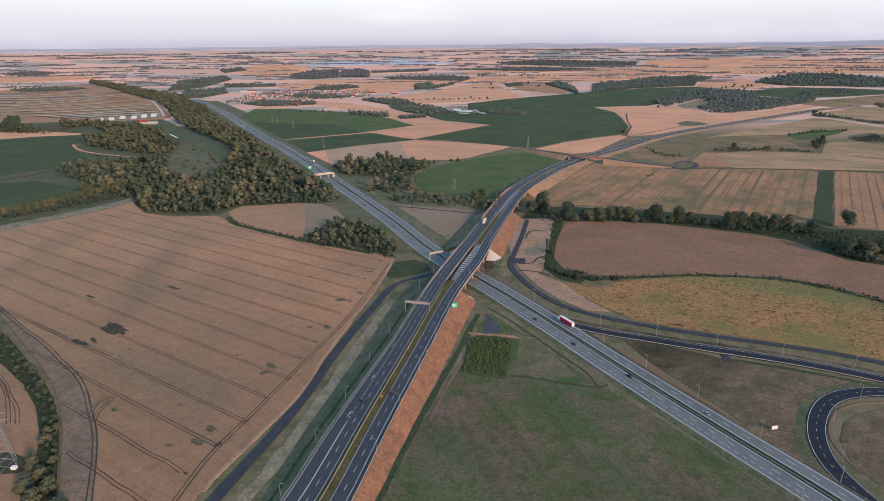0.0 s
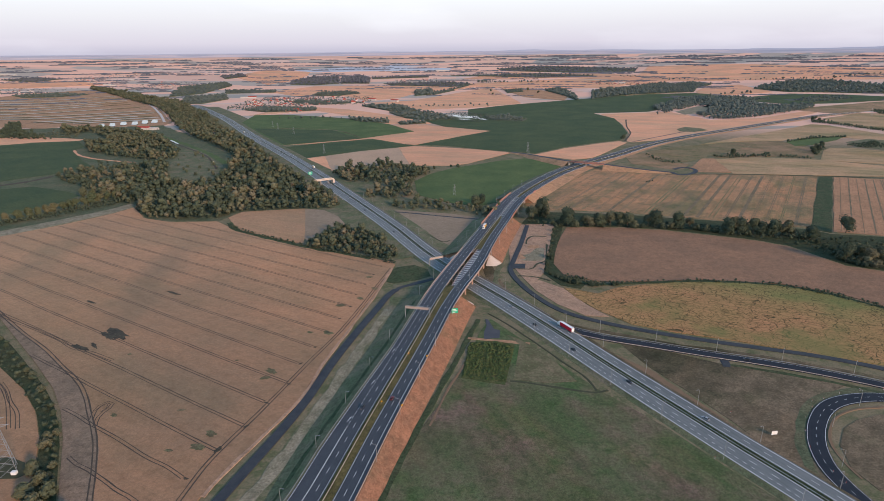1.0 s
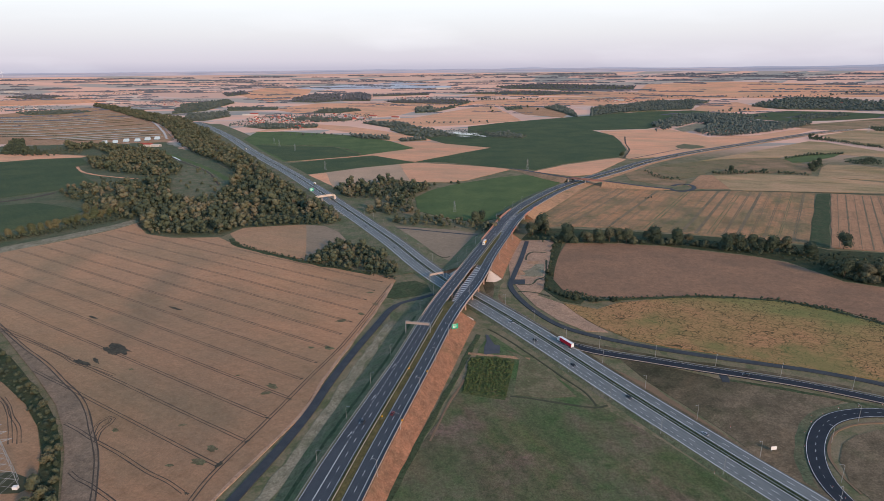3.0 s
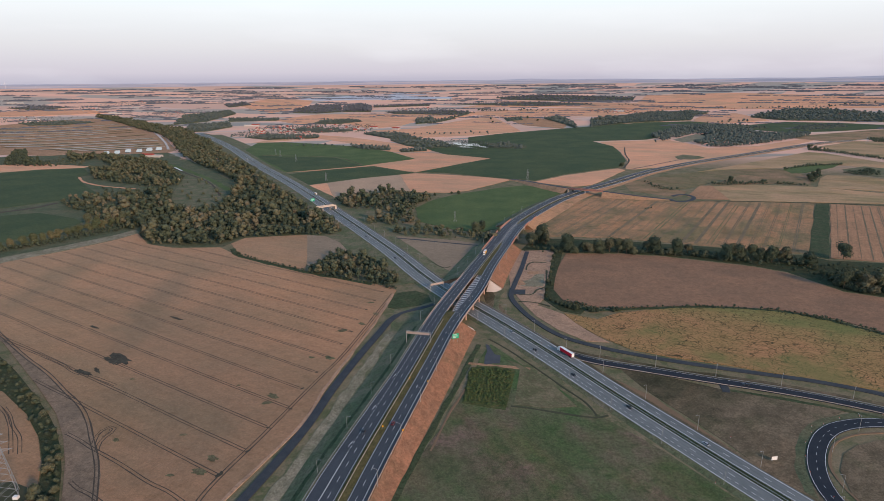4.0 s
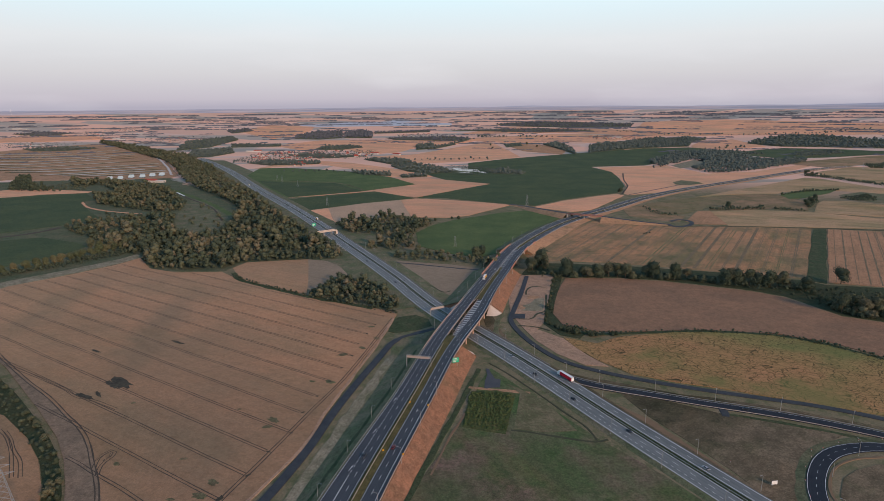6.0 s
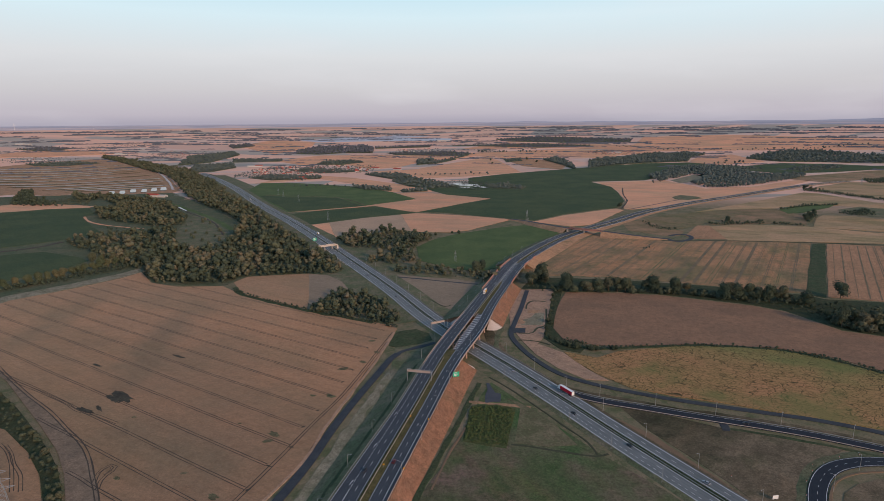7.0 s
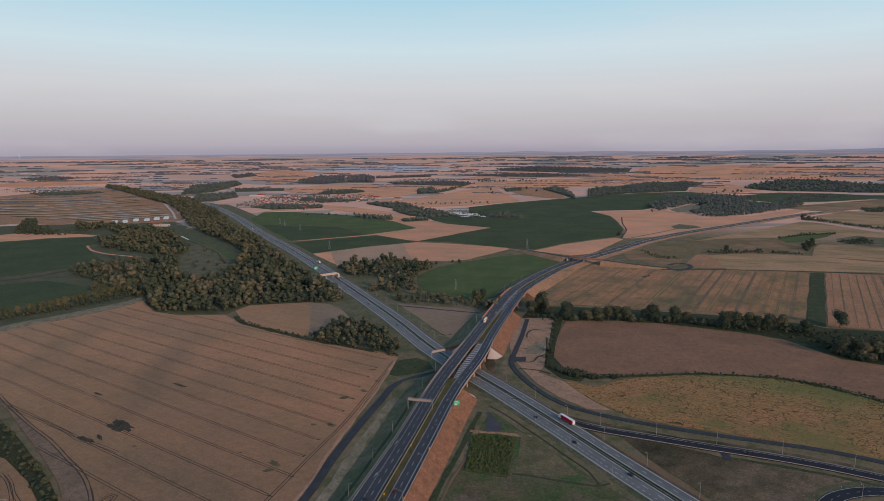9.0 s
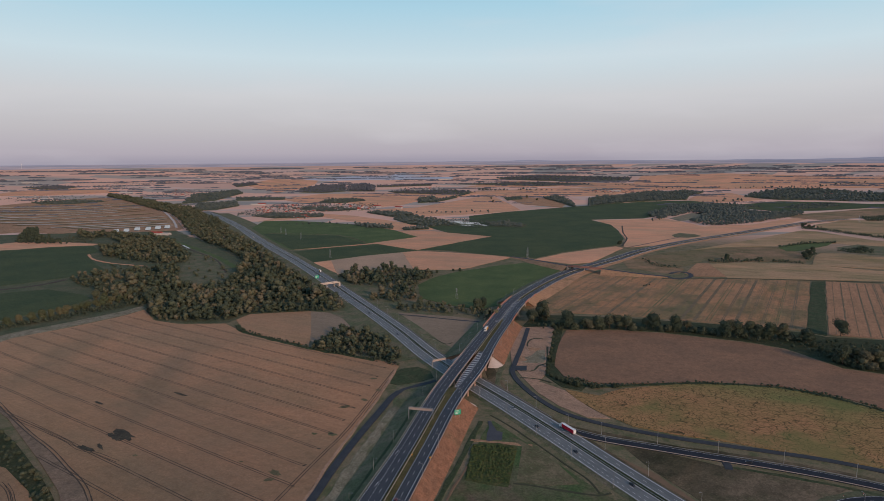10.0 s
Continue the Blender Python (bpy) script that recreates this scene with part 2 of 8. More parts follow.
M_BROWN = crop("brown_oats", (0.315, 0.175, 0.106), (0.240, 0.144, 0.092), (0.190, 0.116, 0.074), 62, 60, 0, 0.3, None, 0.4, 0.05, 0.0, None, 0.6)


def cracked(name):
    """Barley with dark trampled lanes that run through it like cracks."""
    k = Nodes(name, 0.95, 0.1)
    col = k.mix(k.ramp(k.noise(55.0, 5.0), 0.38, 0.62), (0.46, 0.235, 0.112), (0.37, 0.225, 0.095))
    # the crop stays greener along the wet ditch on its north side
    xyz = k.n.new("ShaderNodeSeparateXYZ")
    k.l.new(k.pos, xyz.inputs["Vector"])
    north = k.math("ADD", k.math("MULTIPLY", xyz.outputs["X"], 0.486), k.math("MULTIPLY", xyz.outputs["Y"], 0.875))
    north = k.math("ADD", north, k.math("MULTIPLY", k.math("SUBTRACT", k.noise(40.0, 4.0), 0.5), 90.0))
    col = k.mix(k.math("MULTIPLY", k.ramp(north, 492, 545), 0.8), col, (0.21, 0.215, 0.075))
    warp = k.n.new("ShaderNodeVectorMath")
    warp.operation = "MULTIPLY_ADD"
    nz = k.n.new("ShaderNodeTexNoise")
    nz.inputs["Scale"].default_value = 0.12
    k.l.new(k.pos, nz.inputs["Vector"])
    k.l.new(nz.outputs["Color"], warp.inputs[0])
    warp.inputs[1].default_value = (9, 9, 0)
    k.l.new(k.pos, warp.inputs[2])
    v = k.n.new("ShaderNodeTexVoronoi")
    v.feature = "DISTANCE_TO_EDGE"
    v.inputs["Scale"].default_value = 1 / 2.9
    rows = k.n.new("ShaderNodeMapping")
    rows.vector_type = "TEXTURE"
    rows.inputs["Rotation"].default_value = (0, 0, radians(-28))
    rows.inputs["Scale"].default_value = (1.45, 0.95, 1.0)
    k.l.new(warp.outputs["Vector"], rows.inputs["Vector"])
    k.l.new(rows.outputs["Vector"], v.inputs["Vector"])
    edge = k.math("MULTIPLY", k.math("SUBTRACT", 1.0, k.ramp(v.outputs["Distance"], 0.012, 0.055)), k.ramp(k.noise(11.0, 4.0), 0.30, 0.48))
    w = k.n.new("ShaderNodeTexVoronoi")
    w.feature = "DISTANCE_TO_EDGE"
    w.inputs["Scale"].default_value = 1 / 7.5
    k.l.new(rows.outputs["Vector"], w.inputs["Vector"])
    long = k.math("MULTIPLY", k.math("SUBTRACT", 1.0, k.ramp(w.outputs["Distance"], 0.008, 0.034)), k.ramp(k.noise(26.0, 3.0), 0.40, 0.52))
    edge = k.math("MAXIMUM", edge, long)
    col = k.mix(k.math("MULTIPLY", edge, 0.95), col, (0.040, 0.036, 0.018))
    col = k.mix(k.math("MULTIPLY", k.ramp(k.noise(80.0, 4.0), 0.54, 0.64), 0.65), col, (0.16, 0.175, 0.06))
    lines = k.noise(1.0, 3.0, k.map(62, (2.2, 60.0, 1.0)), 0.7)
    col = k.mix(k.math("MULTIPLY", k.ramp(lines, 0.45, 0.75), 0.5), col, (0.16, 0.12, 0.055))
    grain = k.noise(1.3, 4.0)
    col = k.mix(k.math("MULTIPLY", k.ramp(grain, 0.45, 0.8), 0.35), col, (0.10, 0.09, 0.035))
    k.bump(grain, 0.5, 0.3)
    return k.done(col)


M_LODGED = cracked("lodged_barley")
M_GREEN = crop("sugar_beet", (0.060, 0.090, 0.045), (0.080, 0.106, 0.050), (0.048, 0.074, 0.038), 40, 90, 0, 0.4, None, 0.35)
M_GREEN2 = crop("maize", (0.084, 0.126, 0.050), (0.110, 0.150, 0.058), (0.066, 0.100, 0.042), 40, 60, 0, 0.4, None, 0.35)
M_MEADOW = crop("rough_meadow", (0.106, 0.126, 0.058), (0.170, 0.138, 0.086), (0.084, 0.096, 0.048), 20, 46, 0, 0.35, (0.070, 0.126, 0.042), 0.55, 0.0, 0.0, (0.074, 0.140, 0.046), 1.1)
M_DRY = crop("dry_grass", (0.250, 0.186, 0.122), (0.172, 0.134, 0.088), (0.150, 0.118, 0.076), -50, 28, 0, 0.4, (0.132, 0.130, 0.070), 0.6, 0.0, 0.0, (0.093, 0.084, 0.047))
M_VERGE = crop("green_verge", (0.128, 0.152, 0.078), (0.205, 0.182, 0.110), (0.100, 0.116, 0.064), -15, 22, 0, 0.5, None, 0.6)
M_MEDIAN = crop("yellowed_grass", (0.15, 0.125, 0.05), (0.11, 0.10, 0.042), (0.08, 0.075, 0.035), 70, 12)
M_BARE2 = crop("pale_bare_soil", (0.520, 0.318, 0.205), (0.430, 0.275, 0.184), (0.320, 0.220, 0.152), 40, 25, 0, 0.5, None, 0.5)
M_HEAD = crop("grey_headland", (0.300, 0.212, 0.146), (0.248, 0.182, 0.128), (0.190, 0.142, 0.098), 90, 30, 0, 0.5, None, 0.45)
M_PLOT = crop("weed_plot_ground", (0.060, 0.088, 0.030), (0.120, 0.112, 0.046), (0.044, 0.066, 0.024), 10, 9, 0, 0.4, None, 0.6)
M_STRAW = crop("greyish_straw_grass", (0.350, 0.300, 0.210), (0.280, 0.248, 0.168), (0.200, 0.180, 0.122), 38, 18, 0, 0.5, (0.132, 0.152, 0.069), 0.6)
M_FLOOR = crop("undergrowth", (0.098, 0.126, 0.072), (0.140, 0.146, 0.086), (0.074, 0.092, 0.052), 10, 40, 0, 0.4, None, 0.6)
M_GREYCROP = crop("greyish_crop", (0.290, 0.225, 0.160), (0.250, 0.196, 0.140), (0.205, 0.160, 0.112), 60, 60, 0, 0.4, None, 0.3, 0.05, 0.0, None, 0.6)
M_GREYGOLD = crop("greyish_tan_field", (0.480, 0.330, 0.225), (0.420, 0.295, 0.205), (0.350, 0.250, 0.170), 60, 60, 0, 0.4, None, 0.3, 0.05, 0.0, None, 0.6)
M_FALLOW = crop("straw_coloured_rough_grass", (0.215, 0.180, 0.108), (0.135, 0.138, 0.072), (0.265, 0.195, 0.128), 25, 26, 0, 0.5, (0.100, 0.118, 0.052), 0.6)
M_WEEDY = crop("dark_weedy_grass", (0.058, 0.088, 0.042), (0.082, 0.100, 0.052), (0.046, 0.064, 0.032), 30, 14, 0, 0.4, None, 0.7)
M_BASIN = plain("settled_grey_silt", (0.052, 0.052, 0.062), (0.075, 0.073, 0.080), 6, 0.6)
M_BANK = crop("stream_bank_grass", (0.047, 0.068, 0.035), (0.068, 0.079, 0.042), (0.038, 0.050, 0.026), 70, 16, 0, 0.4, None, 0.6)
M_TRACKS = plain("trodden_soil", (0.055, 0.044, 0.034), (0.085, 0.066, 0.05), 6)
M_SOIL = crop("bare_soil_slope", (0.37, 0.178, 0.104), (0.305, 0.158, 0.096), (0.24, 0.130, 0.082), 17, 14, 0, 0.5, (0.20, 0.14, 0.08), 0.5)
M_ASPHALT = plain("new_asphalt", (0.039, 0.046, 0.057), (0.055, 0.063, 0.074), 9, 0.75, 0.35)


def worn_road(name, a, b, dark, turn):
    """Old asphalt, polished and darkened in streaks along the wheel tracks."""
    k = Nodes(name, 0.75, 0.3)
    col = k.mix(k.ramp(k.noise(12.0, 4.0), 0.35, 0.65), a, b)
    track = k.noise(1.0, 3.0, k.map(turn, (1.1, 140.0, 1.0)), 0.6)
    col = k.mix(k.math("MULTIPLY", k.ramp(track, 0.48, 0.66), 0.6), col, dark)
    stain = k.noise(1.0, 4.0, k.map(turn, (2.5, 18.0, 1.0)), 0.6)
    col = k.mix(k.math("MULTIPLY", k.ramp(stain, 0.56, 0.74), 0.4), col, dark)
    k.bump(k.noise(0.3, 3.0), 0.1, 0.02)
    return k.done(col)


M_ASPHALT2 = worn_road("worn_asphalt", (0.142, 0.155, 0.154), (0.178, 0.191, 0.188), (0.098, 0.108, 0.110), 29)
M_FRESH = plain("fresh_blue_black_asphalt", (0.017, 0.022, 0.032), (0.027, 0.032, 0.042), 9, 0.8, 0.2)
M_OCHRE = crop("ochre_dry_grass", (0.52, 0.295, 0.170), (0.44, 0.26, 0.155), (0.32, 0.20, 0.12), 60, 22, 0, 0.5, (0.20, 0.17, 0.08), 0.5)
M_TAR = plain("dark_tarmac", (0.028, 0.034, 0.043), (0.052, 0.056, 0.062), 7, 0.8, 0.3)
M_PAINT = plain("road_paint", (0.82, 0.82, 0.81), (0.60, 0.60, 0.60), 2, 0.6)
M_STEEL = plain("galvanised_steel", (0.42, 0.41, 0.40), (0.33, 0.33, 0.33), 2, 0.5, 0.4, 0.6)
M_CONCRETE = plain("pale_concrete", (0.52, 0.45, 0.40), (0.43, 0.38, 0.34), 3)
M_RUST = plain("red_brown_panel", (0.42, 0.20, 0.145), (0.34, 0.165, 0.125), 3)
M_PAVING = plain("slope_paving", (0.60, 0.50, 0.43), (0.50, 0.42, 0.36), 2)
# the lake's base colour stands in for the horizon sky it reflects
M_LAKE = plain("sky_toned_lake", (0.40, 0.39, 0.43), (0.44, 0.42, 0.46), 90, 0.4, 0.3, 0, 0)
M_WATER = Nodes("still_water", 0.08, 0.5).done((0.02, 0.028, 0.035))
M_BARK = plain("bark", (0.09, 0.065, 0.045), (0.14, 0.105, 0.075), 0.5)
M_LEAF = foliage("mixed_leaves", [(0.070, 0.088, 0.060), (0.094, 0.110, 0.068), (0.124, 0.130, 0.080), (0.162, 0.148, 0.094)], 20)
M_LEAF2 = foliage("dark_leaves", [(0.050, 0.068, 0.050), (0.068, 0.090, 0.058), (0.094, 0.110, 0.070)], 13)
M_LEAF4 = foliage("tan_leaves", [(0.118, 0.122, 0.080), (0.148, 0.140, 0.092), (0.186, 0.156, 0.108)], 15)
M_LEAF3 = foliage("yellowing_leaves", [(0.076, 0.098, 0.056), (0.104, 0.118, 0.066), (0.150, 0.138, 0.080)], 11)
M_WEED = foliage("green_weeds", [(0.058, 0.088, 0.034), (0.070, 0.098, 0.036), (0.094, 0.108, 0.042)], 11, 0.12)
# far woods: blue-grey distance haze is put into the leaf colours
M_FARWOOD = foliage("lightly_hazed_woodland", [(0.078, 0.104, 0.098), (0.098, 0.122, 0.110), (0.128, 0.144, 0.122)], 60, 0.12)
M_HAZEWOOD = foliage("hazed_distant_woodland", [(0.098, 0.106, 0.126), (0.114, 0.122, 0.140), (0.138, 0.142, 0.152)], 90, 0.12)

# ---------------------------------------------------------------- lie of the land
EYE = 200.0
D0, D1, U1 = 2400.0, 4860.0, 0.0042
SLOPE = -EYE / D0 ** 2
BEND = (U1 - EYE / D0 - SLOPE * (D1 - D0)) / (D1 - D0) ** 2


def site(x, y, z=0.0):
    """The land is level for 2.4 km and then climbs slowly to the far rim; gives the place and the scale there."""
    d = math.hypot(x, y)
    if d <= D0:
        return Vector((x, y, z)), 1.0
    u = max(EYE / d, U1)
    a, b, c = BEND, SLOPE, EYE / D0 - u
    e = (-b - math.sqrt(max(b * b - 4 * a * c, 0))) / (2 * a) if abs(a) > 1e-12 else -c / b
    r = D0 + min(max(e, 0), D1 - D0)
    k = r / d
    return Vector((x * k, y * k, EYE - r * u + z * k)), k


def part(name, bm, material, parent=None, label=""):
    data = bpy.data.meshes.new(name)
    if isinstance(bm, tuple):
        data.from_pydata(*bm)
    else:
        bm.to_mesh(data)
        bm.free()
    data.materials.append(material)
    ob = new(name, data)
    ob.parent = parent
    if label:
        tagged(ob, label)
    return ob


def box(bm, cx, cy, cz, sx, sy, sz, m=None, bevel=0.0):
    made = bmesh.ops.create_cube(bm, size=1.0, matrix=(m or Matrix()) @ Matrix.Translation((cx, cy, cz)) @ Matrix.Diagonal((sx, sy, sz, 1)))
    if bevel:
        edges = list({e for v in made["verts"] for e in v.link_edges})
        bmesh.ops.bevel(bm, geom=edges, offset=bevel, segments=1, affect="EDGES")


def rod(bm, a, b, r0, r1=None, n=6):
    a, b = Vector(a), Vector(b)
    turn = (b - a).to_track_quat("Z", "Y").to_matrix().to_4x4()
    bmesh.ops.create_cone(bm, cap_ends=True, segments=n, radius1=r0, radius2=r0 if r1 is None else r1, depth=(b - a).length,
                          matrix=Matrix.Translation((a + b) / 2) @ turn)


def field(name, corners, material, label, height=0.35, wander=1.2, kind="structure", category="field"):
    """A plot of land: outline with slightly uneven edges, standing a little proud of the ground."""
    out = []
    for i, a in enumerate(corners):
        a, b = Vector(a[:2]), Vector(corners[(i + 1) % len(corners)][:2])
        steps = max(1, min(14, int((b - a).length / 28)))
        way = (b - a).normalized()
        for j in range(steps):
            p = a.lerp(b, j / steps)
            if j:
                p += Vector((-way.y, way.x)) * rng.uniform(-wander, wander)
            out.append(p)
    bm = bmesh.new()
    ring = [bm.verts.new((p.x, p.y, 0)) for p in out]
    for tri in geometry.tessellate_polygon([[Vector((p.x, p.y, 0)) for p in out]]):
        bm.faces.new([ring[i] for i in tri])
    reach = max(p.length for p in out)
    if reach > D0 - 200:
        xs, ys = [p.x for p in out], [p.y for p in out]
        step = 220.0 if reach < 5000 else reach / 16
        for axis, vals in ((0, xs), (1, ys)):
            lo, hi = min(vals), max(vals)
            for i in range(1, int((hi - lo) / step) + 1):
                co, no = [0, 0, 0], [0, 0, 0]
                co[axis], no[axis] = lo + i * step, 1
                bmesh.ops.bisect_plane(bm, geom=bm.verts[:] + bm.edges[:] + bm.faces[:], plane_co=co, plane_no=no)
    bmesh.ops.recalc_face_normals(bm, faces=bm.faces[:])
    if bm.faces[0].normal.z < 0:
        bmesh.ops.reverse_faces(bm, faces=bm.faces[:])
    lift = height
    rim = [e for e in bm.edges if e.is_boundary]
    for v in bm.verts:
        d = math.hypot(v.co.x, v.co.y)
        v.co, s = site(v.co.x, v.co.y, 0)
        v.co.z += lift + min(max((d - D0) / 300.0, 0.0), 1.0)
    skirt = bmesh.ops.extrude_edge_only(bm, edges=rim)
    for v in skirt["geom"]:
        if isinstance(v, bmesh.types.BMVert):
            v.co.z -= lift + 1.6
    return tagged(part(name, bm, material), label, category, kind=kind)


class Line:
    """A smooth centreline through control points (x, y, z), sampled by its length."""

    def __init__(self, pts, step=4.0):
        p = [Vector(q if len(q) > 2 else (*q, 0.0)) for q in pts]
        p = [2 * p[0] - p[1]] + p + [2 * p[-1] - p[-2]]
        out = []
        for i in range(1, len(p) - 2):
            n = max(2, int((p[i + 1] - p[i]).length / step))
            t0, t1 = (p[i + 1] - p[i - 1]), (p[i + 2] - p[i])
            l = (p[i + 1] - p[i]).length
            t0, t1 = t0.normalized() * l, t1.normalized() * l
            for j in range(n):
                s = j / n
                out.append((2 * s ** 3 - 3 * s ** 2 + 1) * p[i] + (s ** 3 - 2 * s ** 2 + s) * t0
                           + (-2 * s ** 3 + 3 * s ** 2) * p[i + 1] + (s ** 3 - s ** 2) * t1)
        out.append(p[-2])
        self.p, self.s = out, [0.0]
        for a, b in zip(out, out[1:]):
            self.s.append(self.s[-1] + (b - a).length)
        self.length = self.s[-1]

    def at(self, s, off=0.0, up=0.0):
        s = min(max(s, 0.0), self.length - 1e-3)
        i = min(int(np.searchsorted(self.s, s, "right")) - 1, len(self.p) - 2)
        f = (s - self.s[i]) / (self.s[i + 1] - self.s[i])
        a, b = self.p[i], self.p[i + 1]
        t0 = (self.p[min(i + 1, len(self.p) - 1)] - self.p[max(i - 1, 0)]).normalized()
        t1 = (self.p[min(i + 2, len(self.p) - 1)] - self.p[i]).normalized()
        t = t0.lerp(t1, f)
        right = Vector((t.y, -t.x, 0)).normalized()
        return a.lerp(b, f) + right * off + Vector((0, 0, up)), t, right

    def near(self, x, y):
        return self.s[min(range(len(self.p)), key=lambda i: (self.p[i].x - x) ** 2 + (self.p[i].y - y) ** 2)]

    def stations(self, s0, s1, step):
        n = max(1, int(math.ceil((s1 - s0) / step)))
        return [s0 + (s1 - s0) * i / n for i in range(n + 1)]


def ribbon(line, s0, s1, profile, step=6.0, closed=False):
    """Sweeps a cross-section [(offset, height), ...] along the line; numbers may be functions of s."""
    verts, faces = [], []
    st = line.stations(s0, s1, step)
    n = len(profile)
    for s in st:
        for off, up in profile:
            off = off(s) if callable(off) else off
            if up == "ground":
                q = line.at(s, off)[0]
                verts.append((q.x, q.y, -0.3))
            else:
                verts.append(tuple(line.at(s, off, up(s) if callable(up) else up)[0]))
    last = n if closed else n - 1
    for i in range(len(st) - 1):
        for j in range(last):
            a, b = i * n + j, i * n + (j + 1) % n
            faces.append((a, b, b + n, a + n))
    if closed:
        faces.append(tuple(range(n)))
        faces.append(tuple(range((len(st) - 1) * n, len(st) * n))[::-1])
    return verts, [], [f[::-1] for f in faces]


def slab(line, s0, s1, o0, o1, up, thick, step=6.0):
    return ribbon(line, s0, s1, [(o0, up), (o1, up), (o1, (lambda s: up - thick)), (o0, (lambda s: up - thick))], step, True)


def dashes(line, s0, s1, off, width, dash, gap, up):
    verts, faces = [], []
    s = s0
    while s + dash <= s1:
        k = len(verts)
        for a, o in ((s, -width / 2), (s, width / 2), (s + dash, width / 2), (s + dash, -width / 2)):
            verts.append(tuple(line.at(a, (off(a) if callable(off) else off) + o, up)[0]))
        faces.append((k, k + 1, k + 2, k + 3))
        s += dash + gap
    return verts, [], faces


# ---------------------------------------------------------------- ground
def ground():
    verts, faces = [(0, 0, 0)], []
    rings = [40, 90, 150, 220, 300, 400, 520, 660, 820, 1000, 1200, 1400, 1600, 1800, 2000, 2200, 2400]
    d = 2400.0
    while d < 60000:
        d *= 1.06
        rings.append(d)
    n = 144
    for r in rings:
        for i in range(n):
            a = 2 * math.pi * i / n
            verts.append(tuple(site(r * math.cos(a), r * math.sin(a))[0]))
    for i in range(n):
        faces.append((0, 1 + i, 1 + (i + 1) % n))
        for k in range(len(rings) - 1):
            a, b = 1 + k * n + i, 1 + k * n + (i + 1) % n
            faces.append((a, a + n, b + n, b))
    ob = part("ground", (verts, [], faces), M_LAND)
    for f in ob.data.polygons:
        f.use_smooth = True
    tagged(ob, "wide level farmland with rough grass reaching the horizon", "ground", kind="structure")


ground()

# ---------------------------------------------------------------- fields
MAIN = [(-510.6, 641.3), (-471.6, 683.3), (-432.1, 738.8), (-419.6, 770.2), (-380.2, 715.5), (-339.3, 696.2), (-279.8, 696.8), (-252.9, 669.2), (-217.3, 641.1), (-149.3, 598.3), (-108.7, 574.9), (-77.4, 560.0), (-53.1, 546.0), (-46.2, 536.1)] + [(-58.8, 462.9), (-69.8, 406.1), (-81.5, 346.3), (-87.1, 305.2), (-97.8, 273.6), (-110.7, 239.4), (-115.8, 222.0)] + [(-120.6, 199.4), (-170.4, 200.0), (-183.4, 222.5), (-208.4, 266.9), (-226.0, 293.4), (-245.7, 317.9), (-281.7, 353.7), (-327.3, 396.8), (-353.7, 421.8), (-421.4, 474.6), (-522.5, 582.7)]
field("wheat_field", MAIN, M_WHEAT, "large ripe wheat field with tramlines beside the dual carriageway", 0.5)
field("wood_floor", [(-1339.0, 1626.4), (-1226.2, 1642.4), (-1064.8, 1540.5), (-1077.6, 1681.3), (-960.7, 1673.0), (-808.6, 1589.9), (-769.4, 1587.2), (-646.6, 1492.1), (-453.1, 1224.2), (-340.5, 1120.0), (-192.6, 873.3), (-136.7, 763.1), (-182.7, 750.1), (-268.2, 736.0), (-277.2, 699.2), (-370.0, 704.8), (-415.0, 764.1), (-473.1, 685.7), (-510.6, 641.3), (-531.3, 601.5)], M_FLOOR, "shaded grass and undergrowth of the woods", 0.14, category="undergrowth")
field("headland", [(-183.4, 222.5), (-170.4, 200.0), (-153.0, 199.8), (-166.6, 222.3), (-183.2, 257.1), (-199.6, 282.0), (-219.7, 308.0), (-237.6, 327.7), (-261.7, 349.5), (-287.9, 372.2), (-318.6, 396.6), (-360.6, 431.4), (-426.4, 481.1), (-421.4, 474.6), (-353.7, 421.8), (-327.3, 396.8), (-281.7, 353.7), (-245.7, 317.9), (-226.0, 293.4), (-208.4, 266.9)], M_HEAD, "greyish trodden headland of the wheat field", 0.515, 0.0, category="headland")
field("wheat_field", [(-271.9, 714.5), (-262.6, 741.4), (-213.0, 751.1), (-183.5, 755.5), (-155.0, 624.0), (-151.8, 604.2), (-194.7, 629.8), (-243.8, 662.0)], M_WHEAT, "small ripe wheat field at the edge of the wood", 0.5)
field("stubble_field", [(-183.5, 755.5), (-155.7, 746.2), (-131.9, 715.1), (-117.0, 679.2), (-131.2, 670.1), (-137.9, 651.9), (-143.5, 630.3), (-150.5, 618.1), (-155.0, 624.0)], M_GREYCROP, "greyish part of the small wheat field", 0.49, 0.0)
field("wheat_field", [(-321.1, 354.4), (-298.8, 345.0), (-265.4, 318.2), (-241.4, 293.7), (-221.5, 267.1), (-206.7, 240.0), (-200.7, 222.8), (-188.2, 197.1), (-207.9, 197.3)], M_WHEAT, "corner of ripe wheat behind the overgrown ditch", 0.5)
field("ditch_bank", [(-412.2, 450.3), (-365.1, 419.0), (-333.3, 393.2), (-313.4, 376.9), (-291.7, 357.0), (-269.2, 335.8), (-249.5, 316.7), (-233.6, 299.3), (-218.8, 279.7), (-207.3, 262.1), (-194.6, 239.8), (-181.1, 216.7), (-168.9, 196.9), (-188.2, 197.1), (-200.7, 222.8), (-206.1, 240.0), (-220.8, 267.1), (-240.8, 293.6), (-264.7, 318.2), (-298.8, 345.0), (-321.1, 354.4), (-349.6, 370.9)], M_BANK, "dark green bank of the overgrown ditch", 0.2, category="bank")
